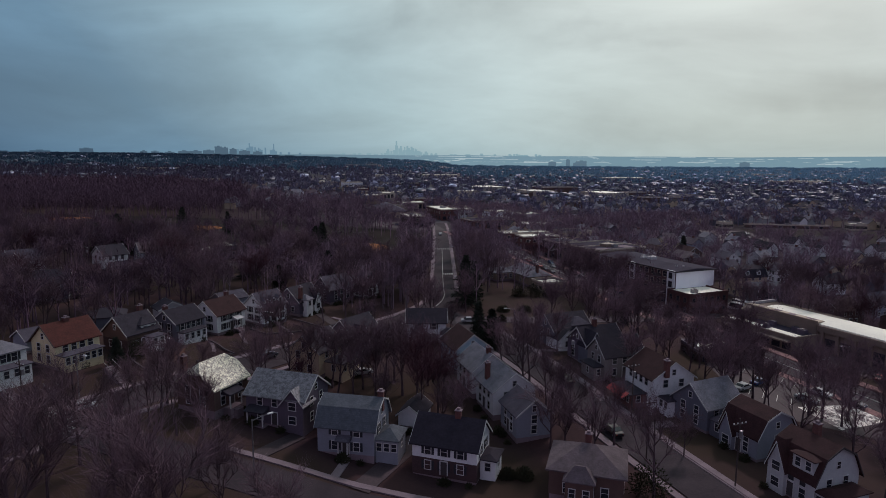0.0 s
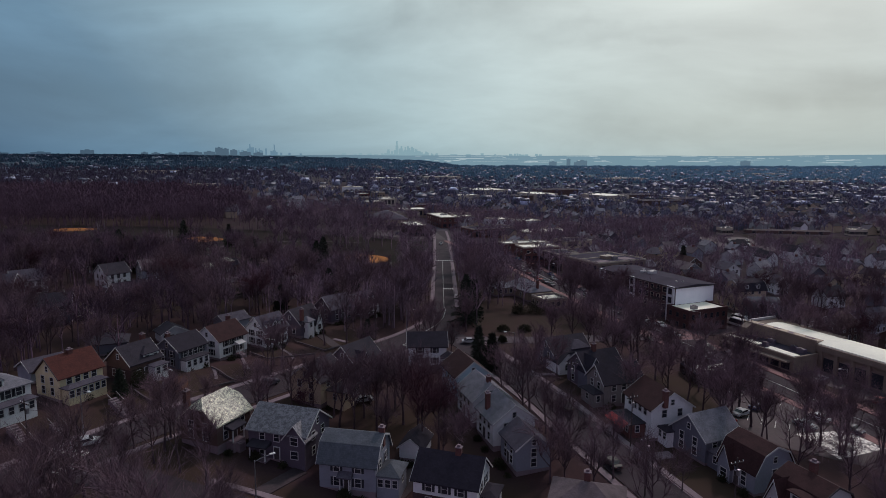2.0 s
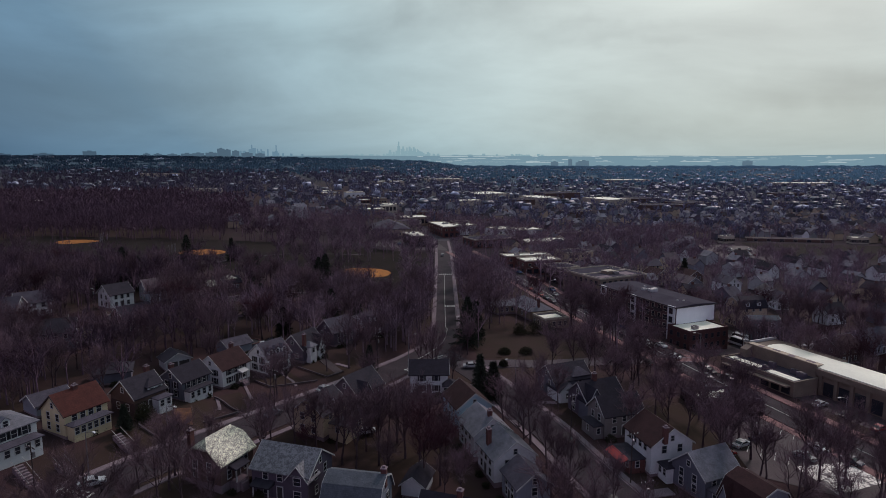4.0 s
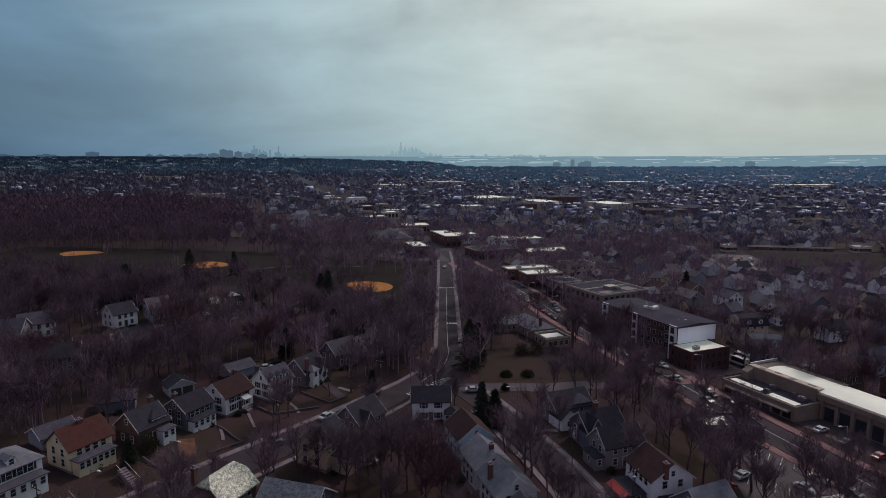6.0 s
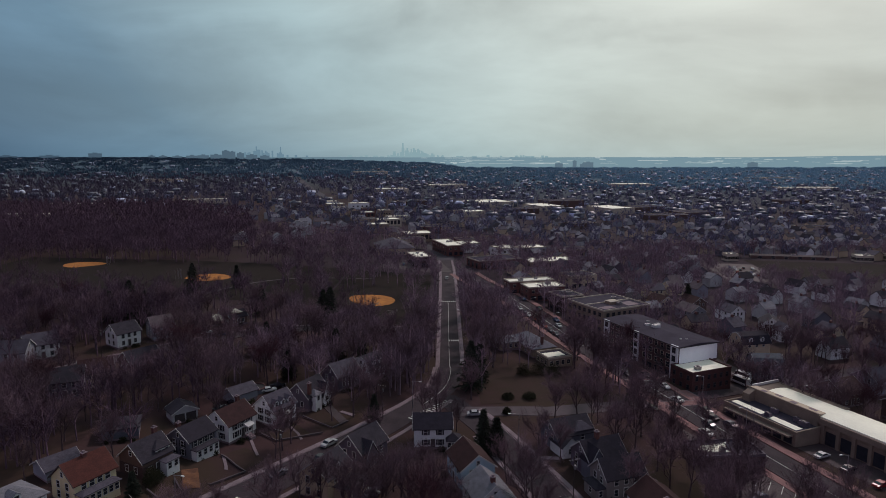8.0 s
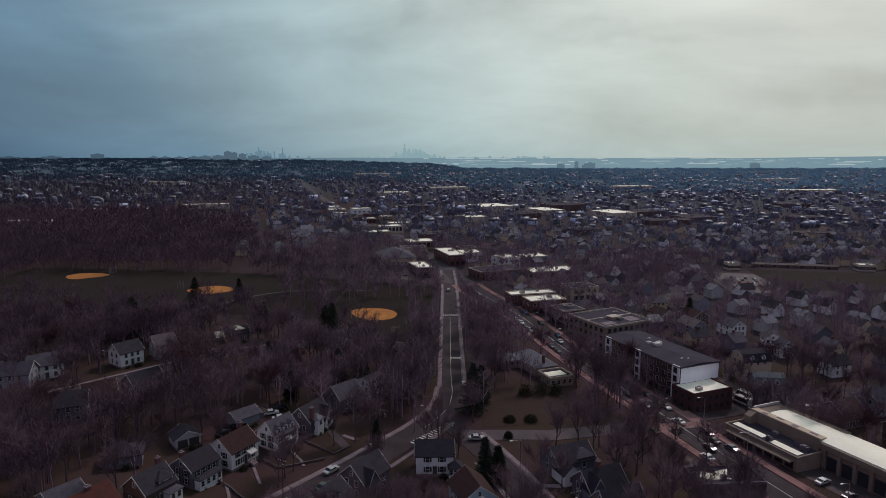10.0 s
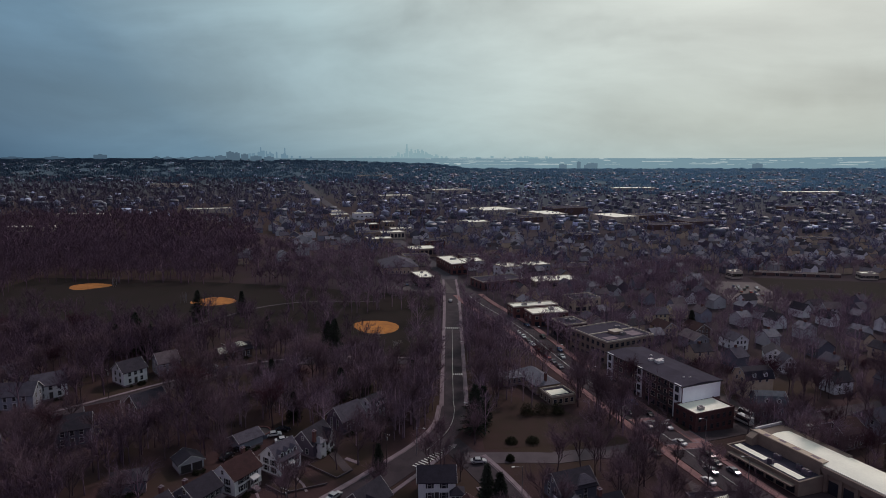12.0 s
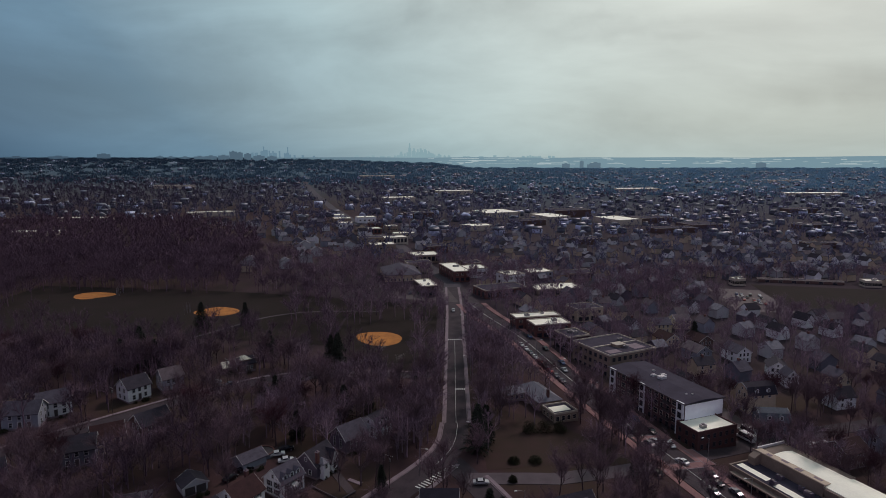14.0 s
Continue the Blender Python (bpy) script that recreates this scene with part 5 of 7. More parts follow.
infield(-215.5, 375.5, 9.5, 10, 0.45)
infield(-126, 343, 10.0, 195, 0.4)
infield(-34, 310, 11.3, 250, 0.12)
for pts, wd in [([(-123.3, 290), (-111.3, 311), (-104.3, 325), (-96, 338), (-78, 352), (-40, 362)], 1.7), ([(-150, 284), (-136, 288), (-123.3, 290)], 1.6)]:
    lay("path", rounded(pts), wd, 0.16, "paleroad", "pale path through the park", "path", 1)
# drives, garden paths and steps
for pts, wd, mt in [([(43, 109.5), (37.5, 108)], 2.4, "concrete"), ([(37, 121), (32, 119.5)], 1.6, "concrete"), ([(29, 148), (24, 148)], 1.6, "concrete"), ([(-2.2, 106), (-10.5, 88)], 3.4, "lot"), ([(-13.5, 96), (-14.5, 90.5)], 1.3, "concrete"), ([(-22, 102), (-27, 93)], 2.6, "lot"),
                    ([(-46.8, 151.6), (-44.6, 147.0), (-43.0, 144.0)], 0.7, "concrete"), ([(-39.8, 161.4), (-36.4, 157.2), (-34.8, 154.0)], 0.7, "concrete"), ([(-50.3, 141.7), (-48.2, 137.5), (-47.8, 136.3)], 0.7, "concrete"), ([(-54.8, 133.6), (-52.2, 127.8)], 3.4, "dirt"),
                    ([(-33, 177), (-26, 166)], 2.6, "lot"), ([(-28, 173), (-24, 171)], 1.4, "concrete")]:
    lay("path", pts, wd, 0.15, mt, "garden path or drive up to a house", "path", 1, 2)


# low retaining walls round the sloping front lawns
for pts in ([(-37.5, 167.6), (-28.5, 161.6), (-25.0, 166.6)], [(-45.5, 155.4), (-40.6, 152.0), (-30.4, 158.4)], [(-59.6, 123.7), (-55.6, 122.2), (-53.1, 125.6), (-56.1, 128.8)], [(-50.8, 141.8), (-43.4, 136.2), (-49.0, 129.6)]):
    lay("garden_wall", pts, 0.35, 0.5, "paleroad", "low grey retaining wall round a front lawn", "wall", 1, 2)
for pts in ([(-37.5, 168.0), (-28.7, 162.2), (-25.4, 167.0), (-33, 173)], [(-45.2, 156.0), (-40.4, 152.8), (-33.5, 157.6), (-39, 164)], [(-50.6, 142.4), (-44.0, 137.2), (-40.8, 142.0), (-46.8, 147.2)]):
    patch("lawn", pts, 0.1, "grass", "dull green front lawn on the bank", "lawn", 6)


def steps(x, y, ang, n=9):
    st = thing("garden_steps", pose(x, y, 0, 0, 0, ang), "concrete garden steps up the bank with rails", "steps")
    z0 = gz(x, y)
    for i in range(n):
        part("step", boxes("step", [(i * 0.6, -0.8, z0 - 0.8 + i * 0.3, i * 0.6 + 0.62, 0.8, z0 + 0.2 + i * 0.3)], M["concrete"]), st)
    for s in (-0.9, 0.9):
        part("rail", prism("rail", [(0, z0 + 1.0), (n * 0.6, z0 + 1.0 + n * 0.3), (n * 0.6, z0 + 1.08 + n * 0.3), (0, z0 + 1.08)], s - 0.04, s + 0.04, "y", M["metal"]), st)


steps(-56.4, 115.2, 150)
steps(-66.3, 101.5, 150)
steps(-63, 106, 150, 6)

def pool(x, y, r):
    """A round pool standing on the ground, with a rim."""
    n = 28
    p = thing("swimming_pool", pose(x, y, gz(x, y)), "round garden pool with a red-brown rim and dark cover", "pool")
    ring = lambda a, b: [(q * math.cos(2 * math.pi * i / n), q * math.sin(2 * math.pi * i / n), z) for q, z in (a, b) for i in range(n)]
    side = [(i, (i + 1) % n, n + (i + 1) % n, n + i) for i in range(n)]
    part("wall", mesh("wall", ring((r, -0.3), (r, 1.25)), side, M["slatewall"]), p)
    part("cover", mesh("cover", ring((r, 1.05), (0.01, 1.0)), side, M["darktrim"]), p)
    v = ring((r - 0.2, 1.3), (r + 0.2, 1.3)) + ring((r - 0.2, 1.15), (r + 0.2, 1.15))
    f = side + [tuple(k + 2 * n for k in q) for q in side] + [(i, (i + 1) % n, 2 * n + (i + 1) % n, 2 * n + i) for i in range(n)] + [(n + i, n + (i + 1) % n, 3 * n + (i + 1) % n, 3 * n + i) for i in range(n)]
    part("rim", tidy(mesh("rim", v, f, M["redbrick"])), p)


pool(-55.5, 183.6, 3.3)

# ---- vehicles ----
CAR = {}


def car(x, y, ang, paint, label, kind="car", lift=0.12):
    key = (paint, kind)
    place = pose(x, y, gz(x, y) + lift, 0, 0, ang)
    if key in CAR:
        c = copy_thing(CAR[key], place)
        c["label"] = label
        return c
    L2, W, H = {"car": (2.3, 0.88, 1.45), "van": (2.6, 0.98, 1.9), "truck": (3.6, 1.1, 2.8)}[kind]
    c = thing("car" if kind == "car" else kind, place, label, kind, "parked vehicles")
    CAR[key] = c
    if kind == "car":
        prof = [(-L2, 0.3), (-L2, 0.8), (-L2 + 0.2, 0.9), (-1.55, 0.95), (-0.9, H - 0.04), (0.5, H), (1.1, 0.98), (L2 - 0.2, 0.82), (L2, 0.62), (L2, 0.3)]
        glass = [(-1.42, 0.97), (-0.86, H - 0.12), (0.46, H - 0.08), (0.98, 0.99)]
    else:
        prof = [(-L2, 0.35), (-L2, H - 0.1), (-L2 + 0.1, H), (L2 - 1.7, H), (L2 - 0.9, 1.15), (L2 - 0.1, 0.95), (L2, 0.8), (L2, 0.35)]
        glass = [(-L2 + 0.3, 1.15), (-L2 + 0.3, H - 0.2), (L2 - 1.75, H - 0.16), (L2 - 1.08, 1.18)]
    body = prism("body", prof, -W, W, "y", M[paint])
    bm = bmesh.new(); bm.from_mesh(body)
    bmesh.ops.bevel(bm, geom=[e for e in bm.edges if abs(e.verts[0].co.y - e.verts[1].co.y) < 0.01], offset=0.07, segments=2, affect="EDGES")
    bm.to_mesh(body); bm.free()
    part("body", body, c)
    for s in (-1, 1):
        part("side_window", prism("side_window", glass, s * W - 0.02, s * W + 0.012, "y", M["glass"]), c)
    if kind == "car":
        for nm, a, b in (("windscreen", (0.53, H - 0.04), (1.06, 1.0)), ("rear_window", (-0.96, H - 0.08), (-1.5, 0.99))):
            dx = 0.03 if nm == "windscreen" else -0.03
            part(nm, prism(nm, [(a[0], a[1]), (b[0], b[1]), (b[0] + dx, b[1] + 0.03), (a[0] + dx, a[1] + 0.03)], -W + 0.14, W - 0.14, "y", M["glass"]), c)
    for sx in (-0.62, 0.62):
        for s in (-1, 1):
            n = 14
            v, f = [], []
            for yy in (-0.1, 0.1):
                v += [(0.32 * math.cos(2 * math.pi * i / n), yy, 0.32 * math.sin(2 * math.pi * i / n)) for i in range(n)]
            f = [tuple(range(n)), tuple(range(2 * n - 1, n - 1, -1))] + [(i, (i + 1) % n, n + (i + 1) % n, n + i) for i in range(n)]
            wh = part("wheel", tidy(mesh("wheel", v, f, M["tyre"])), c, pose(sx * L2, s * (W - 0.06), 0.32))
            part("rim", tidy(mesh("rim", [(p[0] * 0.6, p[1] * 1.1, p[2] * 0.6) for p in v], f, M["steel"])), wh)
    for s in (-1, 1):
        part("headlight", boxes("headlight", [(L2 - 0.04, s * 0.6 - 0.16, 0.6, L2 + 0.02, s * 0.6 + 0.16, 0.74)], M["lampglass"]), c)
        part("tail_light", boxes("tail_light", [(-L2 - 0.02, s * 0.62 - 0.14, 0.66, -L2 + 0.04, s * 0.62 + 0.14, 0.8)], M["car_red"]), c)
    return c


rc = random.Random(5)
paints = ["car_white", "car_silver", "car_black", "car_grey", "car_blue", "car_red"]
words = {"car_white": "white", "car_silver": "silver", "car_black": "black", "car_grey": "dark grey", "car_blue": "dark blue", "car_red": "dark red"}
edge = side_of(SHOPS, 5.2)
for i in range(9):
    p = rc.choice(["car_white", "car_silver", "car_white", "car_black", "car_silver", "car_grey", "car_red"])
    x, y, a = along_line(edge, 155 + i * 6.1)
    car(x, y, a, p, f"{words[p]} car parked along the main street", lift=0.2)
for off_, n, st, chance in [(-5.0, 18, 130.0, 0.35), (1.9, 5, 250.0, 0.4), (-1.9, 6, 170.0, 0.3)]:
    e2 = side_of(SHOPS, off_)
    for i in range(n):
        if rc.random() < chance:
            p = rc.choice(["car_black", "car_grey", "car_silver", "car_blue", "car_white"])
            x, y, a = along_line(e2, st + i * 10)
            car(x, y, a, p, f"{words[p]} car on the main street", lift=0.2)
for x, y, a, p, t, k in [(30.9, 105.2, 106, "car_black", "black car standing on the street", "car"), (9.8, 173.0, 2, "car_silver", "silver car on the side street", "car"), (27.4, 128.0, 108, "car_black", "black car on the street", "car"),
                         (-58.0, 103.0, 32, "car_silver", "silver car turning into the street", "car"), (-28, 144, 56, "car_black", "black car on the sloping street", "car"), (-35.9, 135.5, 56, "car_grey", "dark grey car on the sloping street", "car"), (-51.1, 183.4, 20, "car_white", "white car behind the houses", "car"),
                         (-47.6, 180.2, 20, "car_white", "white car on a back drive", "car"), (-49.3, 187.0, 20, "car_black", "black car on a back drive", "car"), (-57.5, 173.4, 30, "car_black", "black car beside a garage", "car"), (-89.6, 237.4, 40, "car_silver", "silver car on the back street", "car"), (-92.6, 239.4, 40, "car_grey", "dark grey car on the back street", "car"), (-27.5, 152, 56, "car_silver", "silver car on the sloping street", "car"), (-60, 168, 60, "car_black", "black car beside the garage", "car"),
                         (-21.5, 134.0, 20, "car_grey", "dark grey car on a drive", "car"), (-15, 131.0, 20, "car_silver", "silver car on a drive", "car"), (44, 117.5, 20, "car_silver", "silver car behind the house", "car"),
                         (101.5, 161.5, 24, "car_silver", "silver car parked by the store", "car"), (104.2, 154.6, 24, "car_black", "black car parked by the store", "car"), (107.4, 147.2, 24, "car_red", "dark red car parked by the store", "car"), (78, 128, -60, "car_silver", "silver car in the car park", "car"), (84, 133, -60, "car_white", "white car in the car park", "car"), (88, 128, -60, "car_grey", "grey car in the car park", "car"), (72, 136, 30, "car_blue", "blue car in the car park", "car"),
                         (105.5, 217, 112, "car_white", "white delivery truck behind the brick building", "truck"), (108.7, 222.5, 112, "car_white", "white delivery truck behind the brick building", "truck"), (126, 212, 20, "car_silver", "silver van on the cross street", "van"),
                         (70.4, 207.4, 108, "car_silver", "silver car waiting at the junction", "car"), (74.8, 194.2, 120, "car_white", "white car crossing the junction", "car"), (80.8, 182, 112, "car_black", "black car on the main street", "car"), (64, 184.6, 100, "car_black", "black car by the footpath", "car"), (130.7, 213, 20, "car_silver", "silver van on the cross street", "van"), (112.5, 225.4, 112, "car_silver", "silver car behind the trucks", "car"), (74, 170, 110, "car_white", "white car near the store", "car"), (3.0, 372, 90, "car_silver", "silver car on the street", "car"), (-86, 233, 45, "car_black", "black car on the back street", "car"), (-83, 236, 45, "car_blue", "blue car on the back street", "car"),
                         (45, 124, 20, "car_white", "white car on a rear drive", "car"), (60, 125, 30, "car_red", "red car in the car park", "car"), (66, 131, 30, "car_silver", "silver car in the car park", "car")]:
    car(x, y, a, p, t, k, 0.2)
for cx, cy, nx_, ny_, a in [(-18, 415, 5, 2, 8), (208, 425, 6, 4, -18), (88, 490, 8, 2, 15)]:
    for i in range(nx_):
        for j in range(ny_):
            if rc.random() < 0.5:
                p = rc.choice(paints)
                d = Vector((i * 3.0 - nx_ * 1.5, j * 9.0)); d.rotate(Matrix.Rotation(radians(a), 2))
                car(cx + d.x, cy + d.y, a + 90, p, f"{words[p]} car in a car park", lift=0.25)

# ---- poles and lamps ----
POLE = {}


def pole(x, y, ang, lamp):
    place = pose(x, y, gz(x, y) - 0.1, 0, 0, ang)
    if lamp in POLE:
        return copy_thing(POLE[lamp], place)
    h = 8.5 if lamp else 10.5
    p = thing("street_lamp" if lamp else "utility_pole", place, "grey street lamp on a curved arm" if lamp else "dark wooden utility pole with crossarm", "street lamp" if lamp else "pole", "street poles")
    POLE[lamp] = p
    n = 8
    v = [(r * math.cos(2 * math.pi * i / n), r * math.sin(2 * math.pi * i / n), z) for r, z in ((0.12, 0), (0.08, h)) for i in range(n)]
    f = [tuple(range(n))[::-1], tuple(range(n, 2 * n))] + [(i, (i + 1) % n, n + (i + 1) % n, n + i) for i in range(n)]
    part("shaft", mesh("shaft", v, f, M["metal"] if lamp else M["wood"]), p)
    if lamp:
        arm = part("arm", prism("arm", [(0.4 * i, h - 0.3 + 0.16 * i - 0.012 * i * i) for i in range(7)] + [(0.4 * i, h - 0.2 + 0.16 * i - 0.012 * i * i) for i in range(6, -1, -1)], -0.04, 0.04, "y", M["metal"]), p)
        part("lamp_head", boxes("lamp_head", [(2.2, -0.16, h + 0.28, 3.0, 0.16, h + 0.44)], M["lampglass"]), arm)
    else:
        part("crossarm", boxes("crossarm", [(-1.2, -0.06, h - 0.9, 1.2, 0.06, h - 0.75)], M["wood"]), p)
        for i in (-1.1, -0.4, 0.4, 1.1):
            part("insulator", boxes("insulator", [(i - 0.05, -0.05, h - 0.75, i + 0.05, 0.05, h - 0.55)], M["lampglass"]), p)
        part("transformer", boxes("transformer", [(-0.2, 0.12, h - 2.6, 0.2, 0.5, h - 1.7)], M["metal"]), p)
    return p


for x, y, a, l in [(-25.5, 88.2, 30, True), (33.5, 95.5, 200, False), (36.2, 112, 200, False), (28.6, 129, 200, False), (-51.5, 118.5, -30, True), (-60, 106, -30, True), (-36, 138, -30, False), (-16, 170, -30, False), (-63.5, 97, -30, False),
                   (9.2, 196, 180, True), (-2.3, 225, 0, False), (9.6, 262, 180, True), (-1.8, 320, 0, False), (61, 214, 20, True), (67, 190, 20, True), (84, 197, 200, True), (55, 236, 20, True), (47, 262, 20, True), (41, 288, 20, True),
                   (20, 155, 200, True), (-85, 238, -40, False), (-112, 205, -40, False), (98, 146, 200, True), (86, 172, 200, True), (44, 88, 200, False), (-8, 178, -30, True), (9.3, 330, 180, True)]:
    pole(x, y, a, l)


# ---- trees ----
def cone(v, f, a, b, r, sides=3):
    a, b = Vector(a), Vector(b)
    d = (b - a).normalized()
    u = d.orthogonal().normalized()
    w = d.cross(u)
    k = len(v)
    for i in range(sides):
        t = 2 * math.pi * i / sides
        v.append(tuple(a + u * (r * math.cos(t)) + w * (r * math.sin(t))))
    v.append(tuple(b))
    f += [(k + i, k + (i + 1) % sides, k + sides) for i in range(sides)]


def sliver(v, f, a, b, r, rnd):
    """A single thin twig."""
    d = b - a
    u = d.cross(Vector((rnd.gauss(0, 1), rnd.gauss(0, 1), rnd.gauss(0, 1))))
    u = u.normalized() * r if u.length > 1e-6 else Vector((r, 0, 0))
    k = len(v)
    v += [tuple(a - u), tuple(a + u), tuple(b)]
    f.append((k, k + 1, k + 2))


def tube(v, f, pts, radii, sides):
    k = len(v)
    for j, p in enumerate(pts):
        d = (pts[min(j + 1, len(pts) - 1)] - pts[max(0, j - 1)]).normalized()
        u = d.orthogonal().normalized()
        w = d.cross(u)
        for i in range(sides):
            t = 2 * math.pi * i / sides
            v.append(tuple(p + u * (radii[j] * math.cos(t)) + w * (radii[j] * math.sin(t))))
    for j in range(len(pts) - 1):
        for i in range(sides):
            a, b = k + j * sides + i, k + j * sides + (i + 1) % sides
            f.append((a, b, b + sides)); f.append((a, b + sides, a + sides))


def bent(rnd, d, amount):
    q = Vector(d).normalized()
    r = Vector((rnd.gauss(0, 1), rnd.gauss(0, 1), rnd.gauss(0, 1)))
    r -= q * r.dot(q)
    return (q + r.normalized() * amount).normalized()


def bare_tree(seed, h, limbs, branches, twigs, spread=0.6):
    """A leafless tree: trunk and limbs, and a crown of branches and twigs. Returns both as verts and faces."""
    rnd = random.Random(seed)
    tv, tf, cv, cf = [], [], [], []
    r0 = h * 0.0135
    fork = h * rnd.uniform(0.16, 0.28)
    lean = Vector((rnd.uniform(-0.08, 0.08), rnd.uniform(-0.08, 0.08), 1))
    tip = lean.normalized() * (h * 0.72)
    tube(tv, tf, [Vector((0, 0, -0.4)), Vector((0, 0, fork * 0.4)), lean * fork, tip], [r0 * 1.25, r0, r0 * 0.8, r0 * 0.15], 6)
    ends = []
    for i in range(limbs):
        az = i * 2.4 + rnd.uniform(-0.4, 0.4)
        s = rnd.uniform(0.0, 0.55)
        a = lean * fork * (1 - s) + tip * s
        el = rnd.uniform(0.85, 1.3) * (1.25 - spread * 0.5)
        d = Vector((math.cos(az) * math.cos(el), math.sin(az) * math.cos(el), math.sin(el)))
        L2 = h * rnd.uniform(0.34, 0.52) * (1.1 - 0.6 * s)
        p = [a, a + d * L2 * 0.35, a + bent(rnd, d + Vector((0, 0, 0.25)), 0.15) * L2 * 0.7, a + bent(rnd, d + Vector((0, 0, 0.35)), 0.2) * L2]
        r = r0 * 0.5 * (1 - s * 0.5)
        tube(tv, tf, p, [r, r * 0.75, r * 0.45, r * 0.12], 4)
        ends.append(p)
    ends.append([lean * fork, tip * 0.6 + lean * fork * 0.4, tip * 0.85, tip])
    for p in ends:
        for j in range(branches):
            s = rnd.uniform(0.25, 1.0) * 3
            k = min(2, int(s))
            a = p[k].lerp(p[k + 1], s - k)
            d = bent(rnd, p[k + 1] - p[k], rnd.uniform(0.5, 1.1))
            d = (d + Vector((0, 0, 0.25))).normalized()
            L2 = h * rnd.uniform(0.11, 0.22)
            mid, end = a + d * L2 * 0.5, a + bent(rnd, d, 0.25) * L2
            cone(tv, tf, a, mid + (end - a) * 0.1, h * 0.0036)
            cone(cv, cf, mid, end, h * 0.0022)
            for t in range(twigs):
                q = a.lerp(mid, rnd.random()) if t % 2 else mid.lerp(end, rnd.random())
                e = bent(rnd, d, rnd.uniform(0.4, 1.2))
                e = (e + Vector((0, 0, 0.2))).normalized()
                sliver(cv, cf, q, q + e * h * rnd.uniform(0.06, 0.17), h * 0.00095, rnd)
    return (tv, tf), (cv, cf)


def conifer(seed, h, r, whorls=18, arms=11):
    rnd = random.Random(seed)
    tv, tf, cv, cf = [], [], [], []
    tube(tv, tf, [Vector((0, 0, -0.3)), Vector((0, 0, h * 0.5)), Vector((0, 0, h * 0.97))], [h * 0.02, h * 0.013, 0.03], 6)
    for i in range(whorls):
        s = i / (whorls - 1)
        z = h * (0.1 + 0.87 * s)
        L2 = r * (1 - s) ** 0.85 + 0.25
        for j in range(arms):
            az = j * 2 * math.pi / arms + i * 0.7 + rnd.uniform(-0.3, 0.3)
            l = L2 * rnd.uniform(0.65, 1.15)
            a = Vector((0, 0, z + rnd.uniform(-0.2, 0.2)))
            d = Vector((math.cos(az), math.sin(az), -0.18 + 0.5 * s))
            cone(cv, cf, a, a + d * l, 0.10 + 0.05 * l)
            for t in range(14):
                q = a + d * l * rnd.uniform(0.2, 1.0)
                e = bent(rnd, d + Vector((0, 0, -0.2)), rnd.uniform(0.5, 1.3))
                sliver(cv, cf, q, q + e * rnd.uniform(0.5, 1.1), 0.16, rnd)
    return (tv, tf), (cv, cf)


def bush(seed, r, h, n=150):
    rnd = random.Random(seed)
    v, f = [], []
    for i in range(n):
        d = Vector((rnd.gauss(0, 1), rnd.gauss(0, 1), abs(rnd.gauss(0, 1)))).normalized()
        s = rnd.uniform(0.3, 0.9)
        a = Vector((d.x * r * s, d.y * r * s, d.z * h * s))
        cone(v, f, a, a + bent(rnd, d, 0.7) * rnd.uniform(0.25, 0.55), 0.10)
    return v, f


def occupied(x, y, m):
    for hx, hy, a, w, d in HOUSE_SPOTS:
        dx, dy = x - hx, y - hy
        if dx * dx + dy * dy < (w + d + m * 2) ** 2:
            ca, sa = math.cos(radians(a)), math.sin(radians(a))
            if abs(dx * ca + dy * sa) < w / 2 + m and abs(-dx * sa + dy * ca) < d / 2 + m:
                return True
    return False


def hides_house(x, y):
    """A tree that would stand close before a house."""
    return occupied(x * 1.015, y + 6, 1.0) or occupied(x * 1.03, y + 11, -0.5)


ROAD_POINTS = [(p, wd) for pts, wd in ROADS for p in resample(pts, 5)]


def on_road(x, y, m):
    return any((x - p[0]) ** 2 + (y - p[1]) ** 2 < (wd / 2 + m) ** 2 for p, wd in ROAD_POINTS)


def open_ground(x, y):
    """Places with few or no trees."""
    if -240 < x < -88 and 299 + 12 * math.sin(x * 0.05) < y < 386:
        return True
    if 13 < x < 46 and 179 < y < 212 or -52 < x < -16 and 284 < y < 330 or -96 < x < -78 and 236 < y < 262:
        return True
    if 235 < y < 345 and -17 < x - (62 - 0.27 * (y - 229)) < 6:
        return True
    if 134 < x < 153 and 256 < y < 299 or 108 < x < 138 and 210 < y < 242 or -84 < x < -62 and 137 < y < 162:
        return True
    if -76 < x < -56 and 96 < y < 122 or -58 < x < -41 and 166 < y < 189 or 64 < x < 98 and 108 < y < 168 or 186 < x < 335 and 398 < y < 500 or -40 < x < 5 and 396 < y < 440:
        return True
    return False


KIND = {}
for i in range(8):
    t, c = bare_tree(11 + i, 15.0, 6 + i % 3, 11, 29, 0.5 + 0.1 * (i % 4))
    bud = i == 7
    KIND[i] = (mesh("trunk", *t, M["bark"]), mesh("crown", *c, M["budding"] if bud else M["twig"]))
for i, (h, r) in enumerate([(13, 3.2), (10, 3.0), (15, 4.8)]):
    t, c = conifer(40 + i, h, r)
    KIND[f"fir{i}"] = (mesh("trunk", *t, M["bark"]), mesh("crown", *c, M["needles"]))
t, c = bare_tree(91, 23.0, 11, 12, 26, 0.75)
KIND["oak"] = (mesh("trunk", *t, M["bark"]), mesh("crown", *c, M["twig"]))
t, c = bare_tree(77, 7.0, 7, 8, 30, 0.8)
KIND["blossom"] = (mesh("trunk", *t, M["bark"]), mesh("crown", *c, M["blossom"]))


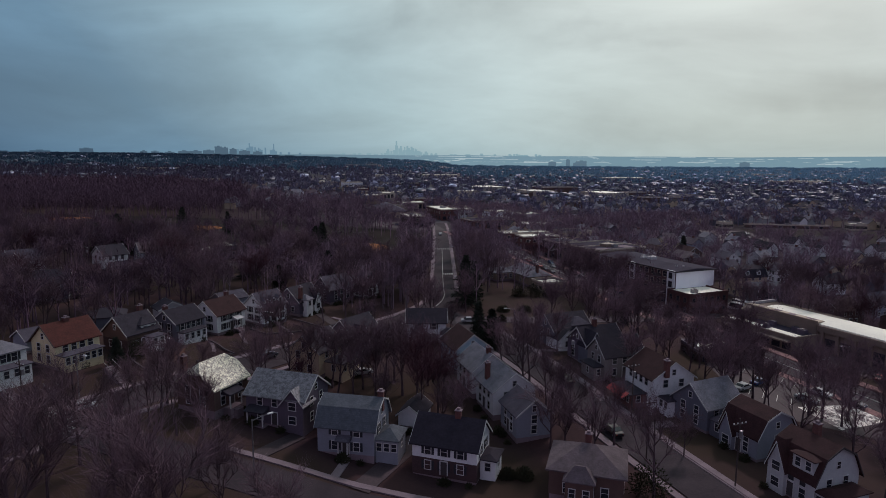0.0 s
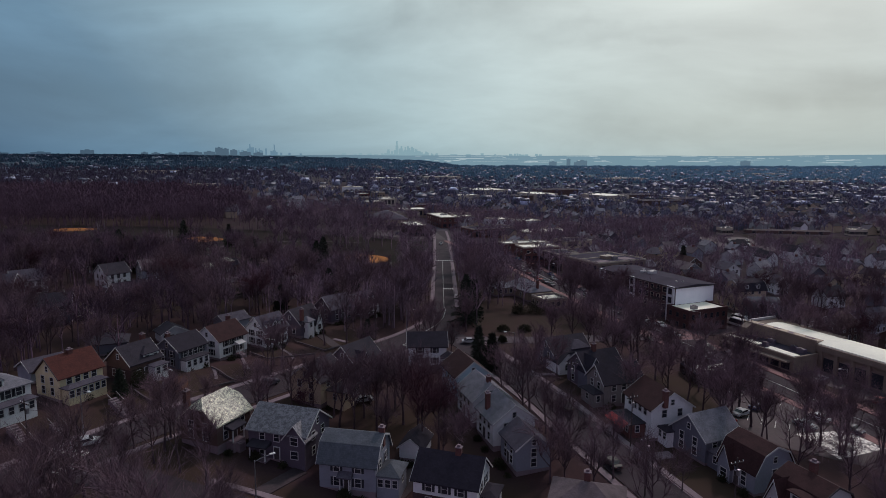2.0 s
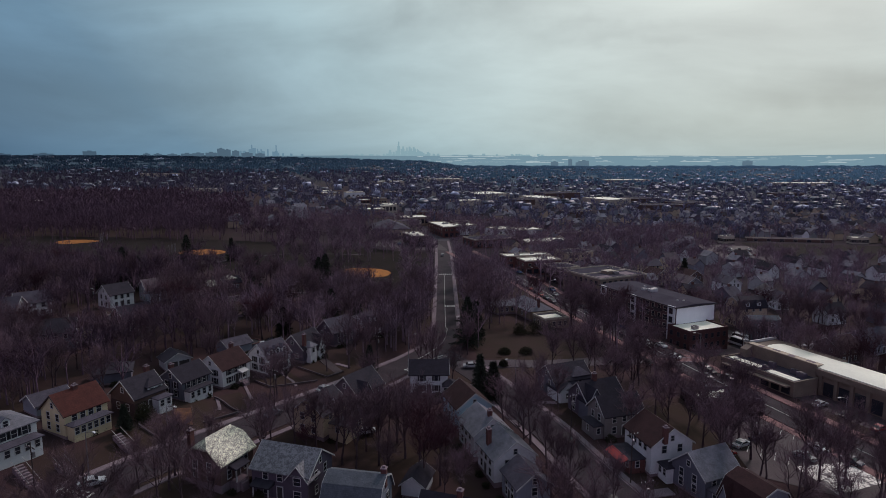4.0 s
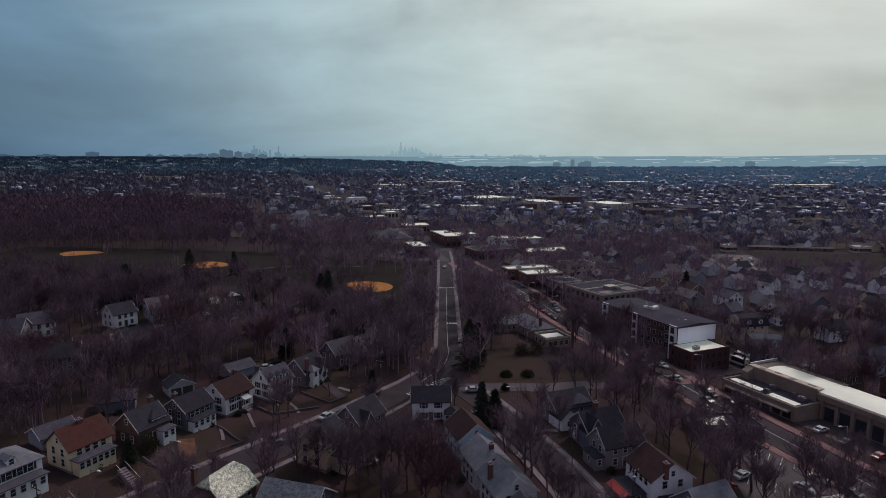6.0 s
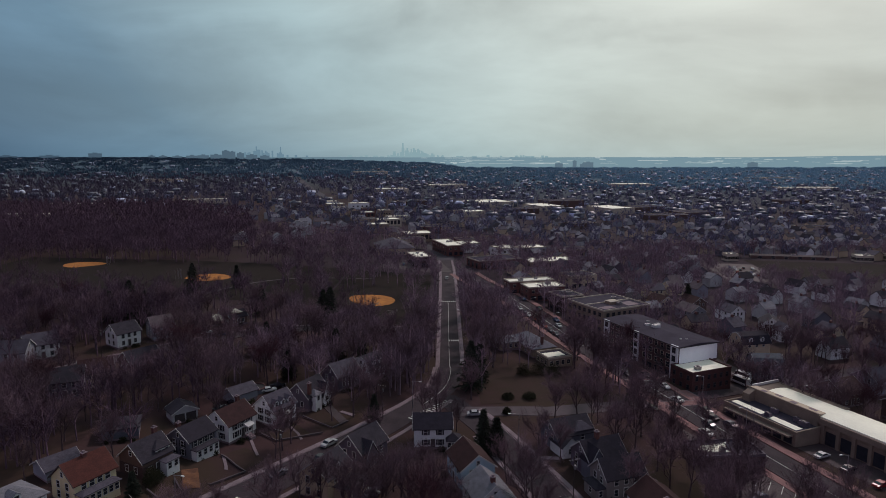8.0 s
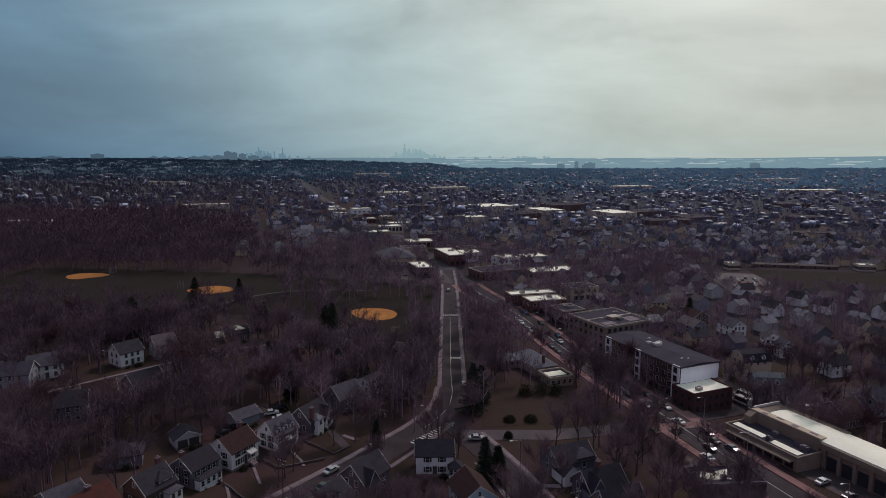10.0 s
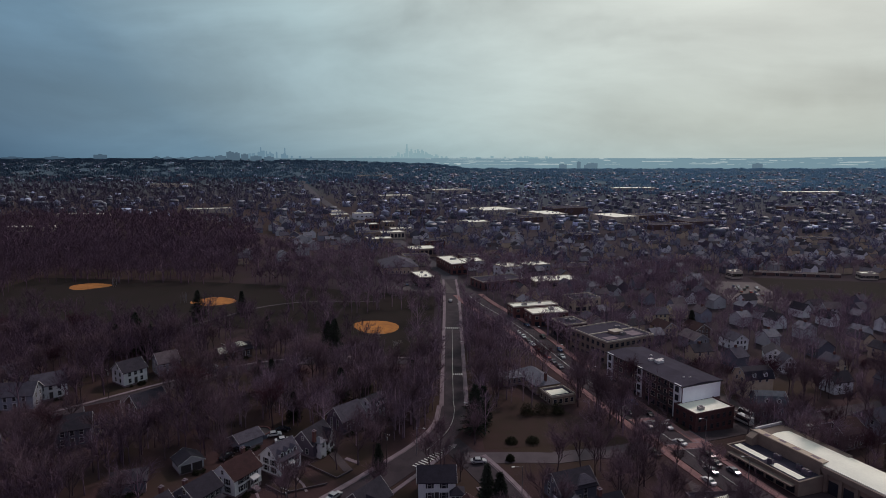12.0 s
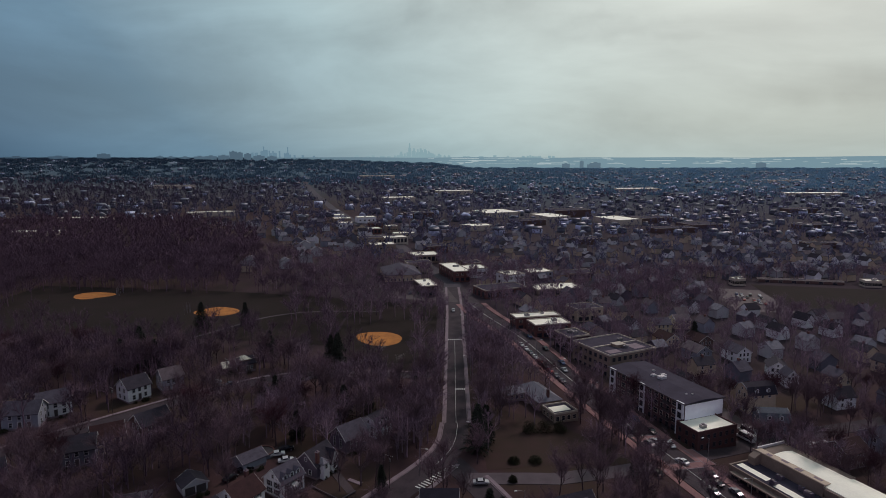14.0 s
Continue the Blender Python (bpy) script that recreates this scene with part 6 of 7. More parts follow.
def tree(x, y, kind, scale, turn):
    tr, cr = KIND[kind]
    fir = isinstance(kind, str) and kind.startswith("fir")
    label = "large spreading bare tree with dark limbs" if kind == "oak" else "dark green conifer with drooping branches" if fir else "small tree in white blossom" if kind == "blossom" else "bare tree with reddish buds" if kind == 7 else "bare leafless tree with brown twigs"
    o = thing("conifer" if fir else "tree", pose(x, y, gz(x, y), 0, 0, turn), label, "tree", "trees")
    o.scale = (scale, scale, scale)
    part("trunk", tr, o)
    part("crown", cr, o)


rt = random.Random(21)
TREES = []
# trees that stand out, first: along the main street and before the near street
for i in range(17):
    x, y, a = along_line(side_of(SHOPS, 11.5), 205 + i * 10.5)
    if 144 < y < 163 or y > 232:
        continue
    TREES.append((x + rt.uniform(-1.5, 1.5), y + rt.uniform(-2, 2), i % 7, rt.uniform(0.7, 1.1)))
for i, (x, y) in enumerate([(-50, 103), (-45, 99), (-40, 97), (-46, 108), (-41, 113), (-57, 88), (-63, 82), (-34, 92), (-70, 84), (-76, 92), (-68, 74), (-58, 78), (-29, 84), (-44, 87), (-82, 100)]):
    TREES.append((x, y, (i * 3) % 7, 0.75 + 0.3 * ((i * 5) % 4) / 4))
for x, y, k, s in [(-29, 63, "oak", 1.0), (-43, 64, "oak", 0.95), (-26, 76, 2, 0.9), (-40, 78, 3, 1.1), (-17, 66, 4, 1.0), (-46, 74, 5, 1.15), (-30, 61, 6, 1.1), (-52, 84, 2, 1.0), (-14, 62, 3, 0.7),
                   (21.5, 99, 1, 0.85), (19.5, 101, 2, 0.9), (24, 108, 3, 0.9), (22, 112, 4, 0.8), (40, 97, 5, 0.55), (73.5, 119.8, 0, 1.1), (75.2, 118.2, 1, 1.15), (80.8, 119, 2, 1.0), (77, 115, 3, 1.0), (88, 117, 3, 0.8), (91, 112, 4, 1.0), (67.3, 135, 5, 1.35), (52.1, 233.7, 6, 1.2), (49, 226, 0, 1.3), (54.5, 218, 1, 1.35), (56.5, 210, 3, 1.3), (51, 207, 5, 1.3), (47, 217, 2, 1.2), (58.5, 202.5, 4, 1.2),
                   (-3, 118, 7, 1.15), (-6, 122, 1, 1.2), (-1, 127, 2, 1.0), (-8, 128, 3, 1.15), (-4, 134, 4, 0.8), (-11, 119, 5, 1.15), (1, 113, 7, 1.05), (-14, 124, 2, 1.1), (5, 106, 4, 0.8), (-18, 118, 6, 1.1), (30, 101, 0, 0.9), (60, 112, 4, 1.0), (57, 121, 1, 1.1), (54, 131, 6, 1.15), (65, 125, 3, 1.2), (70, 142, 0, 1.2), (83, 112, 5, 1.1), (-2, 112, 7, 1.0), (2, 122, 2, 0.8), (-9, 113, 1, 0.85), (-28, 122, 3, 0.95), (-25, 118, 7, 0.6), (-12, 126, 7, 0.6), (-15, 116, 0, 1.0),
                   (41, 165, 0, 1.0), (46, 160, 1, 1.0), (50, 156, 2, 1.1), (44, 171, 3, 1.1), (54, 164, 4, 1.0), (57, 150, 5, 1.0), (52, 145, 1, 1.0), (62, 144, 2, 1.0), (52, 205, 2, 1.1), (12.5, 219, 4, 1.15), (13, 233, 5, 1.1), (17, 247, 0, 1.2), (14, 262, 1, 1.2), (20, 275, 2, 1.1), (16, 290, 3, 1.1)]:
    TREES.append((x, y, k, s))
for x, y, k, s in [(10.8, 151, "fir0", 0.85), (13.9, 149.3, "fir1", 0.95), (9.6, 193, "fir2", 1.05), (12.6, 199, "fir0", 1.0), (-46.4, 262, "fir2", 1.05), (-50, 266, "fir2", 0.9), (-121.4, 306.6, "fir2", 0.95), (-104, 319.5, "fir0", 0.9), (-77.4, 269.4, "fir2", 0.85), (-64.5, 216, "fir2", 0.8), (-62, 222, "fir0", 0.8), (-61, 121, "fir1", 0.55), (-48, 196, "fir1", 0.9), (-18, 168, "fir0", 0.6),
                   (-128.6, 258.8, "fir2", 1.0), (-124, 252, "fir0", 1.1), (-117, 247, "fir2", 0.9), (-132, 250, "fir1", 1.2), (55, 180, "fir1", 0.6), (-20, 225, "fir1", 0.9), (-12, 232, "fir2", 0.7), (-28, 221, "fir0", 0.7), (-36, 214, "fir2", 0.8), (130, 330, "fir0", 1.0), (-30.7, 279.5, "blossom", 1.0), (-21.3, 270.3, "blossom", 0.9), (-8, 236, "blossom", 0.7)]:
    TREES.append((x, y, k, s))
def far_from_others(x, y, m):
    return all((x - q[0]) ** 2 + (y - q[1]) ** 2 > m * m for q in TREES)
tries = 0
while len(TREES) < 375 and tries < 6000:
    tries += 1
    y = rt.uniform(84, 262)
    x = rt.uniform(-0.72 * y - 8, 0.72 * y + 8)
    m = 4.2 if x > 22 else 3.6
    dense = 0.95 if -75 < x < 0 else 0.7
    if rt.random() > dense or hides_house(x, y) and rt.random() < 0.8 or occupied(x, y, 1.5) or on_road(x, y, 2.2) or open_ground(x, y) or not far_from_others(x, y, m):
        continue
    if 19 < x < 50 and 196 < y < 228 or 32 < x < 47 and 98 < y < 124:
        continue
    if -13 < x < 9 and 134 < y < 153 or -62 < x < -26 and abs((x + 52) * 0.883 - (y - 140) * 0.469) < 6.5:
        continue
    if 10 < x < 40 and 178 < y < 212 or -36 < x < 14 and y < 107 or 12 < x < 30 and y < 96:
        continue
    TREES.append((x, y, 7 if rt.random() < 0.09 else rt.randrange(7), rt.uniform(0.7, 1.25)))
for x, y, k, s in TREES:
    tree(x, y, k, s, rt.uniform(0, 360))

# a broad evergreen beside the street and low rounded bushes on the lawn
for x, y, r, h in [(28.0, 207.5, 3.0, 4.6), (33.2, 208.6, 3.4, 5.2), (38.4, 209.4, 2.8, 4.4), (30.6, 85.5, 3.4, 6.0), (20.5, 186, 2.2, 2.0), (27, 186.5, 2.4, 2.2), (19, 174.5, 1.4, 2.2), (14, 92.5, 1.6, 2.0), (11.5, 93, 1.4, 1.6), (-14, 96, 1.2, 1.4), (-59.5, 126.5, 2.4, 4.2)]:
    v, f = bush(int(x * 10 + y), r, h, 900)
    o = tagged(new("bush", mesh("bush", v, f, M["shrub"])), "broad dark evergreen bush on a lawn", "bush")
    o.matrix_world = pose(x, y, gz(x, y))

# shrubs round the houses
SHRUB = [mesh("shrub", *bush(60 + i, 1.0, 1.3), M["shrub"]) for i in range(3)]
rb = random.Random(9)
for hx, hy, a, w, d in HOUSE_SPOTS[:46]:
    for i in range(3):
        u, s = rb.uniform(-0.45, 0.45) * w, -d / 2 - rb.uniform(0.9, 1.6)
        ca, sa = math.cos(radians(a)), math.sin(radians(a))
        x, y = hx + u * ca - s * sa, hy + u * sa + s * ca
        if on_road(x, y, 1.0):
            continue
        o = tagged(new("shrub", rb.choice(SHRUB)), "dark evergreen shrub by a house wall", "shrub", "shrubs")
        o.matrix_world = pose(x, y, gz(x, y), 0, 0, rb.uniform(0, 360)) @ Matrix.Scale(rb.uniform(0.6, 1.2), 4)


def tri_arrays(v, f):
    return np.array(v, dtype=np.float32), np.array(f, dtype=np.int32)


def scatter(name, kinds, places, material, label, category):
    """One joined mesh of many copies; places: x, y, z, turn, scale, kind."""
    V, F, off = [], [], 0
    for x, y, z, turn, s, k in places:
        v, f = kinds[k]
        c, sn = math.cos(turn) * s, math.sin(turn) * s
        q = np.empty_like(v)
        q[:, 0] = v[:, 0] * c - v[:, 1] * sn + x
        q[:, 1] = v[:, 0] * sn + v[:, 1] * c + y
        q[:, 2] = v[:, 2] * s + z
        V.append(q); F.append(f + off); off += len(v)
    V, F = np.concatenate(V), np.concatenate(F)
    me = bpy.data.meshes.new(name)
    me.vertices.add(len(V)); me.vertices.foreach_set("co", V.ravel())
    me.loops.add(F.size); me.loops.foreach_set("vertex_index", F.ravel())
    me.polygons.add(len(F))
    me.polygons.foreach_set("loop_start", np.arange(0, F.size, 3, dtype=np.int32))
    me.materials.append(material)
    me.update(calc_edges=True)
    return tagged(new(name, me), label, category, kind="stuff")


def light_tree(seed, limbs, branches, twigs, r, reach=1.0):
    """A lighter bare tree of 15 m for woods."""
    rnd = random.Random(seed)
    v, f = [], []
    cone(v, f, (0, 0, -0.5), (0.3, 0.2, 13), 0.24, 4)
    for i in range(limbs):
        az, z = i * 2.4 + rnd.uniform(-0.3, 0.3), rnd.uniform(3.5, 8)
        d = Vector((math.cos(az), math.sin(az), rnd.uniform(0.9, 1.9))).normalized()
        a, L2 = Vector((0, 0, z)), rnd.uniform(5, 7.5) * (1.15 - z / 16)
        cone(v, f, a, a + d * L2, r * 2.4)
        for j in range(branches):
            q = a + d * L2 * rnd.uniform(0.2, 1.0)
            e = (bent(rnd, d, rnd.uniform(0.5, 1.1)) + Vector((0, 0, 0.2))).normalized()
            l = rnd.uniform(1.6, 3.0)
            sliver(v, f, q, q + e * l, r * 1.2, rnd)
            for t in range(twigs):
                p = q + e * l * rnd.uniform(0.1, 1.0)
                g = (bent(rnd, e, rnd.uniform(0.4, 1.3)) + Vector((0, 0, 0.25))).normalized()
                sliver(v, f, p, p + g * rnd.uniform(1.0, 2.4) * reach, r * 0.8, rnd)
    return tri_arrays(v, f)


def grove(seed, n, wide, h):
    rnd = random.Random(seed)
    v, f = [], []
    for i in range(n):
        x, y = rnd.gauss(0, wide / 3), rnd.gauss(0, wide / 3)
        z = rnd.uniform(0.25, 0.8) * h
        d = Vector((rnd.gauss(0, 0.5), rnd.gauss(0, 0.5), 1)).normalized()
        sliver(v, f, Vector((x, y, z - 2.5)), Vector((x, y, z)) + d * h * 0.3, 1.5, rnd)
    return tri_arrays(v, f)


# ---- houses of the town beyond ----
rh_ = random.Random(33)
FAR = []
walls = ["dimwhite", "tan", "slatewall", "grey", "darkgrey", "white", "dimwhite"]
tops = ["r_light", "r_charcoal", "r_grey", "r_tan", "r_light", "r_black"]
for row in [(116.5, 239.1, 12, 12, 8.2, "tan house with a dark mansard roof", "tan", "r_black", "gambrel"), (113.0, 222.0, -6, 10, 8.4, "blue-grey house with a gambrel roof", "slatewall", "r_blue", "gambrel"), (139.0, 299.4, 15, 8.2, 11, "white house with a grey gable roof", "white", "r_grey", "gable"), (143.9, 279.6, -20, 8.2, 10, "white house with dark roof", "white", "r_charcoal", "gable"),
            (145.9, 267.5, 0, 5.6, 6.5, "white house with porch and grey roof", "white", "r_grey", "gable"), (116, 350, 10, 10, 9, "pale yellow house with grey roof", "cream", "r_grey", "gable"), (131, 359, 10, 9, 9, "cream house with tan roof", "cream", "r_tan", "gable"), (222, 365, 5, 10, 7, "pale house with grey roof", "dimwhite", "r_tan", "gable"),
            (120, 300, 20, 9, 11, "grey house with tan roof", "grey", "r_tan", "gable"), (112, 320, 20, 9, 11, "tan house with brown roof", "tan", "r_brown", "gable"), (128, 318, 20, 9, 11, "brown house with brown roof", "brownwall", "r_brown", "gable"), (128, 196, 20, 10, 9, "brown house with dark roof", "brownwall", "r_brown", "gable"), (146, 206, 20, 10, 9, "grey house with grey roof", "grey", "r_grey", "gable"), (165, 214, 20, 10, 9, "tan house with dark roof", "tan", "r_charcoal", "gable"), (140, 182, 20, 10, 9, "brown house with brown roof", "brownwall", "r_brown", "gable")]:
    house(*row[:6], wall=row[6], top=row[7], roof=row[8], ridge="y" if row[4] > row[3] else "x", he=8.2 if row[3] == 12 and row[4] < 9 else 5.2, rh=3.4 if row[8] == "gambrel" else 2.8, front=3, ends=2, dormers=2 if row[8] == "gambrel" else 0, dormer_wall="white")
for i in range(9):
    w, d = rh_.uniform(6.2, 7.8), rh_.uniform(7.5, 10)
    he, rr = rh_.uniform(4.2, 5.2), rh_.uniform(2.4, 3.2)
    wl, tp = walls[i % 7], tops[i % 6]
    ridge = "y" if i % 2 else "x"
    span, run = (d, w) if ridge == "x" else (w, d)
    line = [(-span / 2, he), (0, he + rr), (span / 2, he)]
    FAR.append((prism("wall", [(-span / 2, -1.5)] + line + [(span / 2, -1.5)], -run / 2, run / 2, ridge, M[wl]), prism("roof", slab(line, 0.4, 0.25), -run / 2 - 0.4, run / 2 + 0.4, ridge, M[tp]),
                boxes("chimney", [(-0.5, -0.4, he, 0.5, 0.4, he + rr + 1.2)], M["redbrick"]), f"{wl.replace('wall', '').replace('dimwhite', 'pale').replace('darkgrey', 'dark grey').replace('slate', 'blue-grey')} house with {tp[2:]} roof in the town", max(w, d)))
spots, tries = [], 0
while len(spots) < 330 and tries < 9000:
    tries += 1
    y = 225 + 560 * rh_.random() ** 1.3
    x = rh_.uniform(-0.74, 0.78) * y
    if x < -60 - 0.8 * max(0, y - 470) and y > 420 or -235 < x < 0 and y < 430:
        continue
    if x < -45 and y < 560 + 0.2 * x and not (x < -45 and y < 290 and x < -0.5 * y):
        continue
    if x < -45 and y < 290 and rh_.random() < 0.5:
        continue
    if occupied(x, y, 6) or on_road(x, y, 7) or open_ground(x, y) or 104 < x < 152 and y < 262 or -60 < x < 78 and y < 335 or -60 < x < 22 and y < 470:
        continue
    if any((x - p[0]) ** 2 + (y - p[1]) ** 2 < 15 ** 2 for p in spots):
        continue
    spots.append((x, y))
# two rows of houses among the trees past the park
spots += [(-152 + 11.5 * k + 2 * math.sin(k * 5), 592 + 4 * math.sin(k * 3)) for k in range(7)]
spots += [(-137 + 5.5 * k, 566 - 15 * k) for k in range(5)] + [(-149, 463), (-152, 482), (-124, 478), (-96, 545)]
for i, (x, y) in enumerate(spots):
    wa, ro, ch, label, size = FAR[rh_.randrange(9)]
    turn = 20 + rh_.choice([0, 90, 180, 270]) + rh_.uniform(-6, 6)
    HOUSE_SPOTS.append((x, y, turn, size, size))
    o = thing("house", pose(x, y, gz(x, y) + 0.3, 0, 0, turn), label, "house", "houses of the town")
    part("wall", wa, o)
    part("roof", ro, o)
    if i % 2:
        part("chimney", ch, o)
    if y < 310:
        gable = [v.co for v in wa.vertices]
        hx, hy = max(c.x for c in gable), max(c.y for c in gable)
        for k in (-0.45, 0.45):
            for z in (1.7, 3.9):
                window(o, k * hx, -hy, z, 0, 0.9, 1.3)
                window(o, -hx, k * hy, z, -90, 0.9, 1.3)

# ---- woods: joined stuff ----
mids = [light_tree(100 + i, 6, 5, 9, 0.053, 1.25) for i in range(5)]
lows = [light_tree(200 + i, 5, 2, 6, 0.21, 1.5) for i in range(4)]
groves = [grove(300 + i, 46, 30, 13) for i in range(4)]
rw = random.Random(4)
near_w, far_w, horizon_w = [], [], []
for _ in range(11000):
    y = 130 + 400 * rw.random()
    x = rw.uniform(-0.76, 0.76) * y
    if y < 262 and (x > -50 and rw.random() < 0.45 or y < 180 and x > -62):
        continue
    park = -250 < x < -5 and 262 < y < 440
    wood = x < -70 and y > 425
    p = 0.0 if open_ground(x, y) else 0.16 if -240 < x < -100 and 268 < y < 300 else 0.24 if park and y < 386 else 0.9 if park else 1.0 if wood else 0.36 if x < -45 and y < 235 else 0.36 if x > 100 and y < 420 else 0.62 if x < -20 and y < 330 else 0.8
    if rw.random() > p or occupied(x, y, 1.5) or on_road(x, y, 2.5) or y < (620 if -170 < x < -70 else 420) and hides_house(x, y) and rw.random() < 0.75:
        continue
    if -165 < x < -40 and y > 400 and rw.random() < 0.5:
        continue
    if x < -50 and 145 < y < 262 and any(on_road(x - 3 * k, y + 5 * k, 2) for k in (1, 2, 3, 4)) and rw.random() < 0.85:
        continue
    near_w.append((x, y, gz(x, y), rw.uniform(0, 6.28), rw.uniform(0.65, 1.2), rw.randrange(5)))
for _ in range(6400):
    y = 500 + 1400 * rw.random()
    x = rw.uniform(-0.78, 0.78) * y
    if x > 0.1 * y and rw.random() < 0.25:
        x = -abs(x)
    if on_road(x, y, 5) or occupied(x, y, 2):
        continue
    if x < -60 - 0.8 * (y - 470) and y < 800 or -165 < x < -80 and y < 600 and (hides_house(x, y) or rw.random() < 0.5):
        continue
    far_w.append((x, y, gz(x, y), rw.uniform(0, 6.28), rw.uniform(0.65, 1.15), rw.randrange(4)))
for _ in range(4000):
    y = 1650 + 3100 * rw.random() ** 0.8
    x = rw.uniform(-0.8, 0.8) * y
    horizon_w.append((x, y, gz(x, y), rw.uniform(0, 6.28), rw.uniform(0.7, 1.2), rw.randrange(4)))
wood_w = []
while len(wood_w) < 1200:
    y = rw.uniform(450, 760)
    x = rw.uniform(-0.78 * y, min(-60 - 0.8 * (y - 470), -0.3 * y))
    if not (on_road(x, y, 4) or occupied(x, y, 2) or x > -165 and y < 600 and (hides_house(x, y) or rw.random() < 0.5)):
        wood_w.append((x, y, gz(x, y), rw.uniform(0, 6.28), rw.uniform(0.8, 1.25), rw.randrange(4)))
rw.shuffle(near_w)
dark = [q[0] < ((-0.14 if 262 < q[1] < 430 else -0.30) + rw.gauss(0, 0.10)) * q[1] for q in near_w]
scatter("woodland", mids, [q for q, k in zip(near_w, dark) if k][:1300], M["woods"], "bare brown winter trees in the park and woods", "trees")
scatter("town_trees", mids, [q for q, k in zip(near_w, dark) if not k][:1200], M["towntrees"], "bare grey-brown winter trees across the town", "trees")
scatter("woodland", lows, wood_w, M["woods"], "dark winter woods behind the park", "trees")
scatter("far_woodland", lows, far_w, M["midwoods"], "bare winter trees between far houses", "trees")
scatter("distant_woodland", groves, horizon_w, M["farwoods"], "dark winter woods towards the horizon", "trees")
rs = random.Random(8)
hv, hf = box(-4, -5, -1, 4, 5, 5.4)
rv = [(-4.5, -5.4, 5.2), (4.5, -5.4, 5.2), (4.5, 5.4, 5.2), (-4.5, 5.4, 5.2), (0, -5.4, 8.4), (0, 5.4, 8.4)]
quad = lambda F: [t for q in F for t in ((q[:3]), (q[0], q[2], q[3]) if len(q) == 4 else None) if t]
body = [tri_arrays(hv, quad(hf))]
lid = [tri_arrays(rv, quad([(0, 1, 4), (2, 3, 5), (1, 2, 5, 4), (3, 0, 4, 5), (0, 3, 2, 1)]))]
flat = [tri_arrays(*[q for q in (lambda b: (b[0], quad(b[1])))(box(-14, -9, -1, 14, 9, 6))])]
town = []
for _ in range(3900):
    y = 560 + 3200 * rs.random()
    x = rs.uniform(-0.76, 0.8) * y
    if y < 760 and not -60 - 0.8 * (y - 470) < x < 0.02 * y:
        continue
    if x < -0.12 * y and (y < 800 and x < -0.3 * y or rs.random() < (0.6 if y > 1900 else 0.4)) or on_road(x, y, 8) or occupied(x, y, 8):
        continue
    town.append((x, y, gz(x, y), 0.35 + rs.choice([0, 1.57]) + rs.uniform(-0.15, 0.15), rs.uniform(0.6, 1.25), 0))
# Blue haze and bright roof glints are put into these far colours.
M["farwalls"] = speckle(mat("hazy_far_house_paint", (0.185, 0.225, 0.262), (0.080, 0.098, 0.118), 26, 0.6, 0, 5, world=True, lo=0.40, hi=0.58), 0.45, 3.6, 5.0)
M["farroofs"] = speckle(mat("hazy_far_house_shingles", (0.205, 0.24, 0.27), (0.080, 0.096, 0.112), 22, 0.5, 0, 5, world=True, spec=0.4, lo=0.38, hi=0.62), 0.45, 3.4, 5.0)
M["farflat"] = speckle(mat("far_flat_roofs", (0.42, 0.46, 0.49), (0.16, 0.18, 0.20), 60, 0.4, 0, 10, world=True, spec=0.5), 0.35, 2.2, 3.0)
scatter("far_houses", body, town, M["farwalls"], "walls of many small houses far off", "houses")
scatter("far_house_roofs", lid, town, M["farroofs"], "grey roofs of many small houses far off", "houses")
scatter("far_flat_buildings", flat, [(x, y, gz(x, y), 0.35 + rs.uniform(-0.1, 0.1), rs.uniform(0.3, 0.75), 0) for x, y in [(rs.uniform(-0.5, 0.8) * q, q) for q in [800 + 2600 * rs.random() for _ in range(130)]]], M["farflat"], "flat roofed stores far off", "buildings")


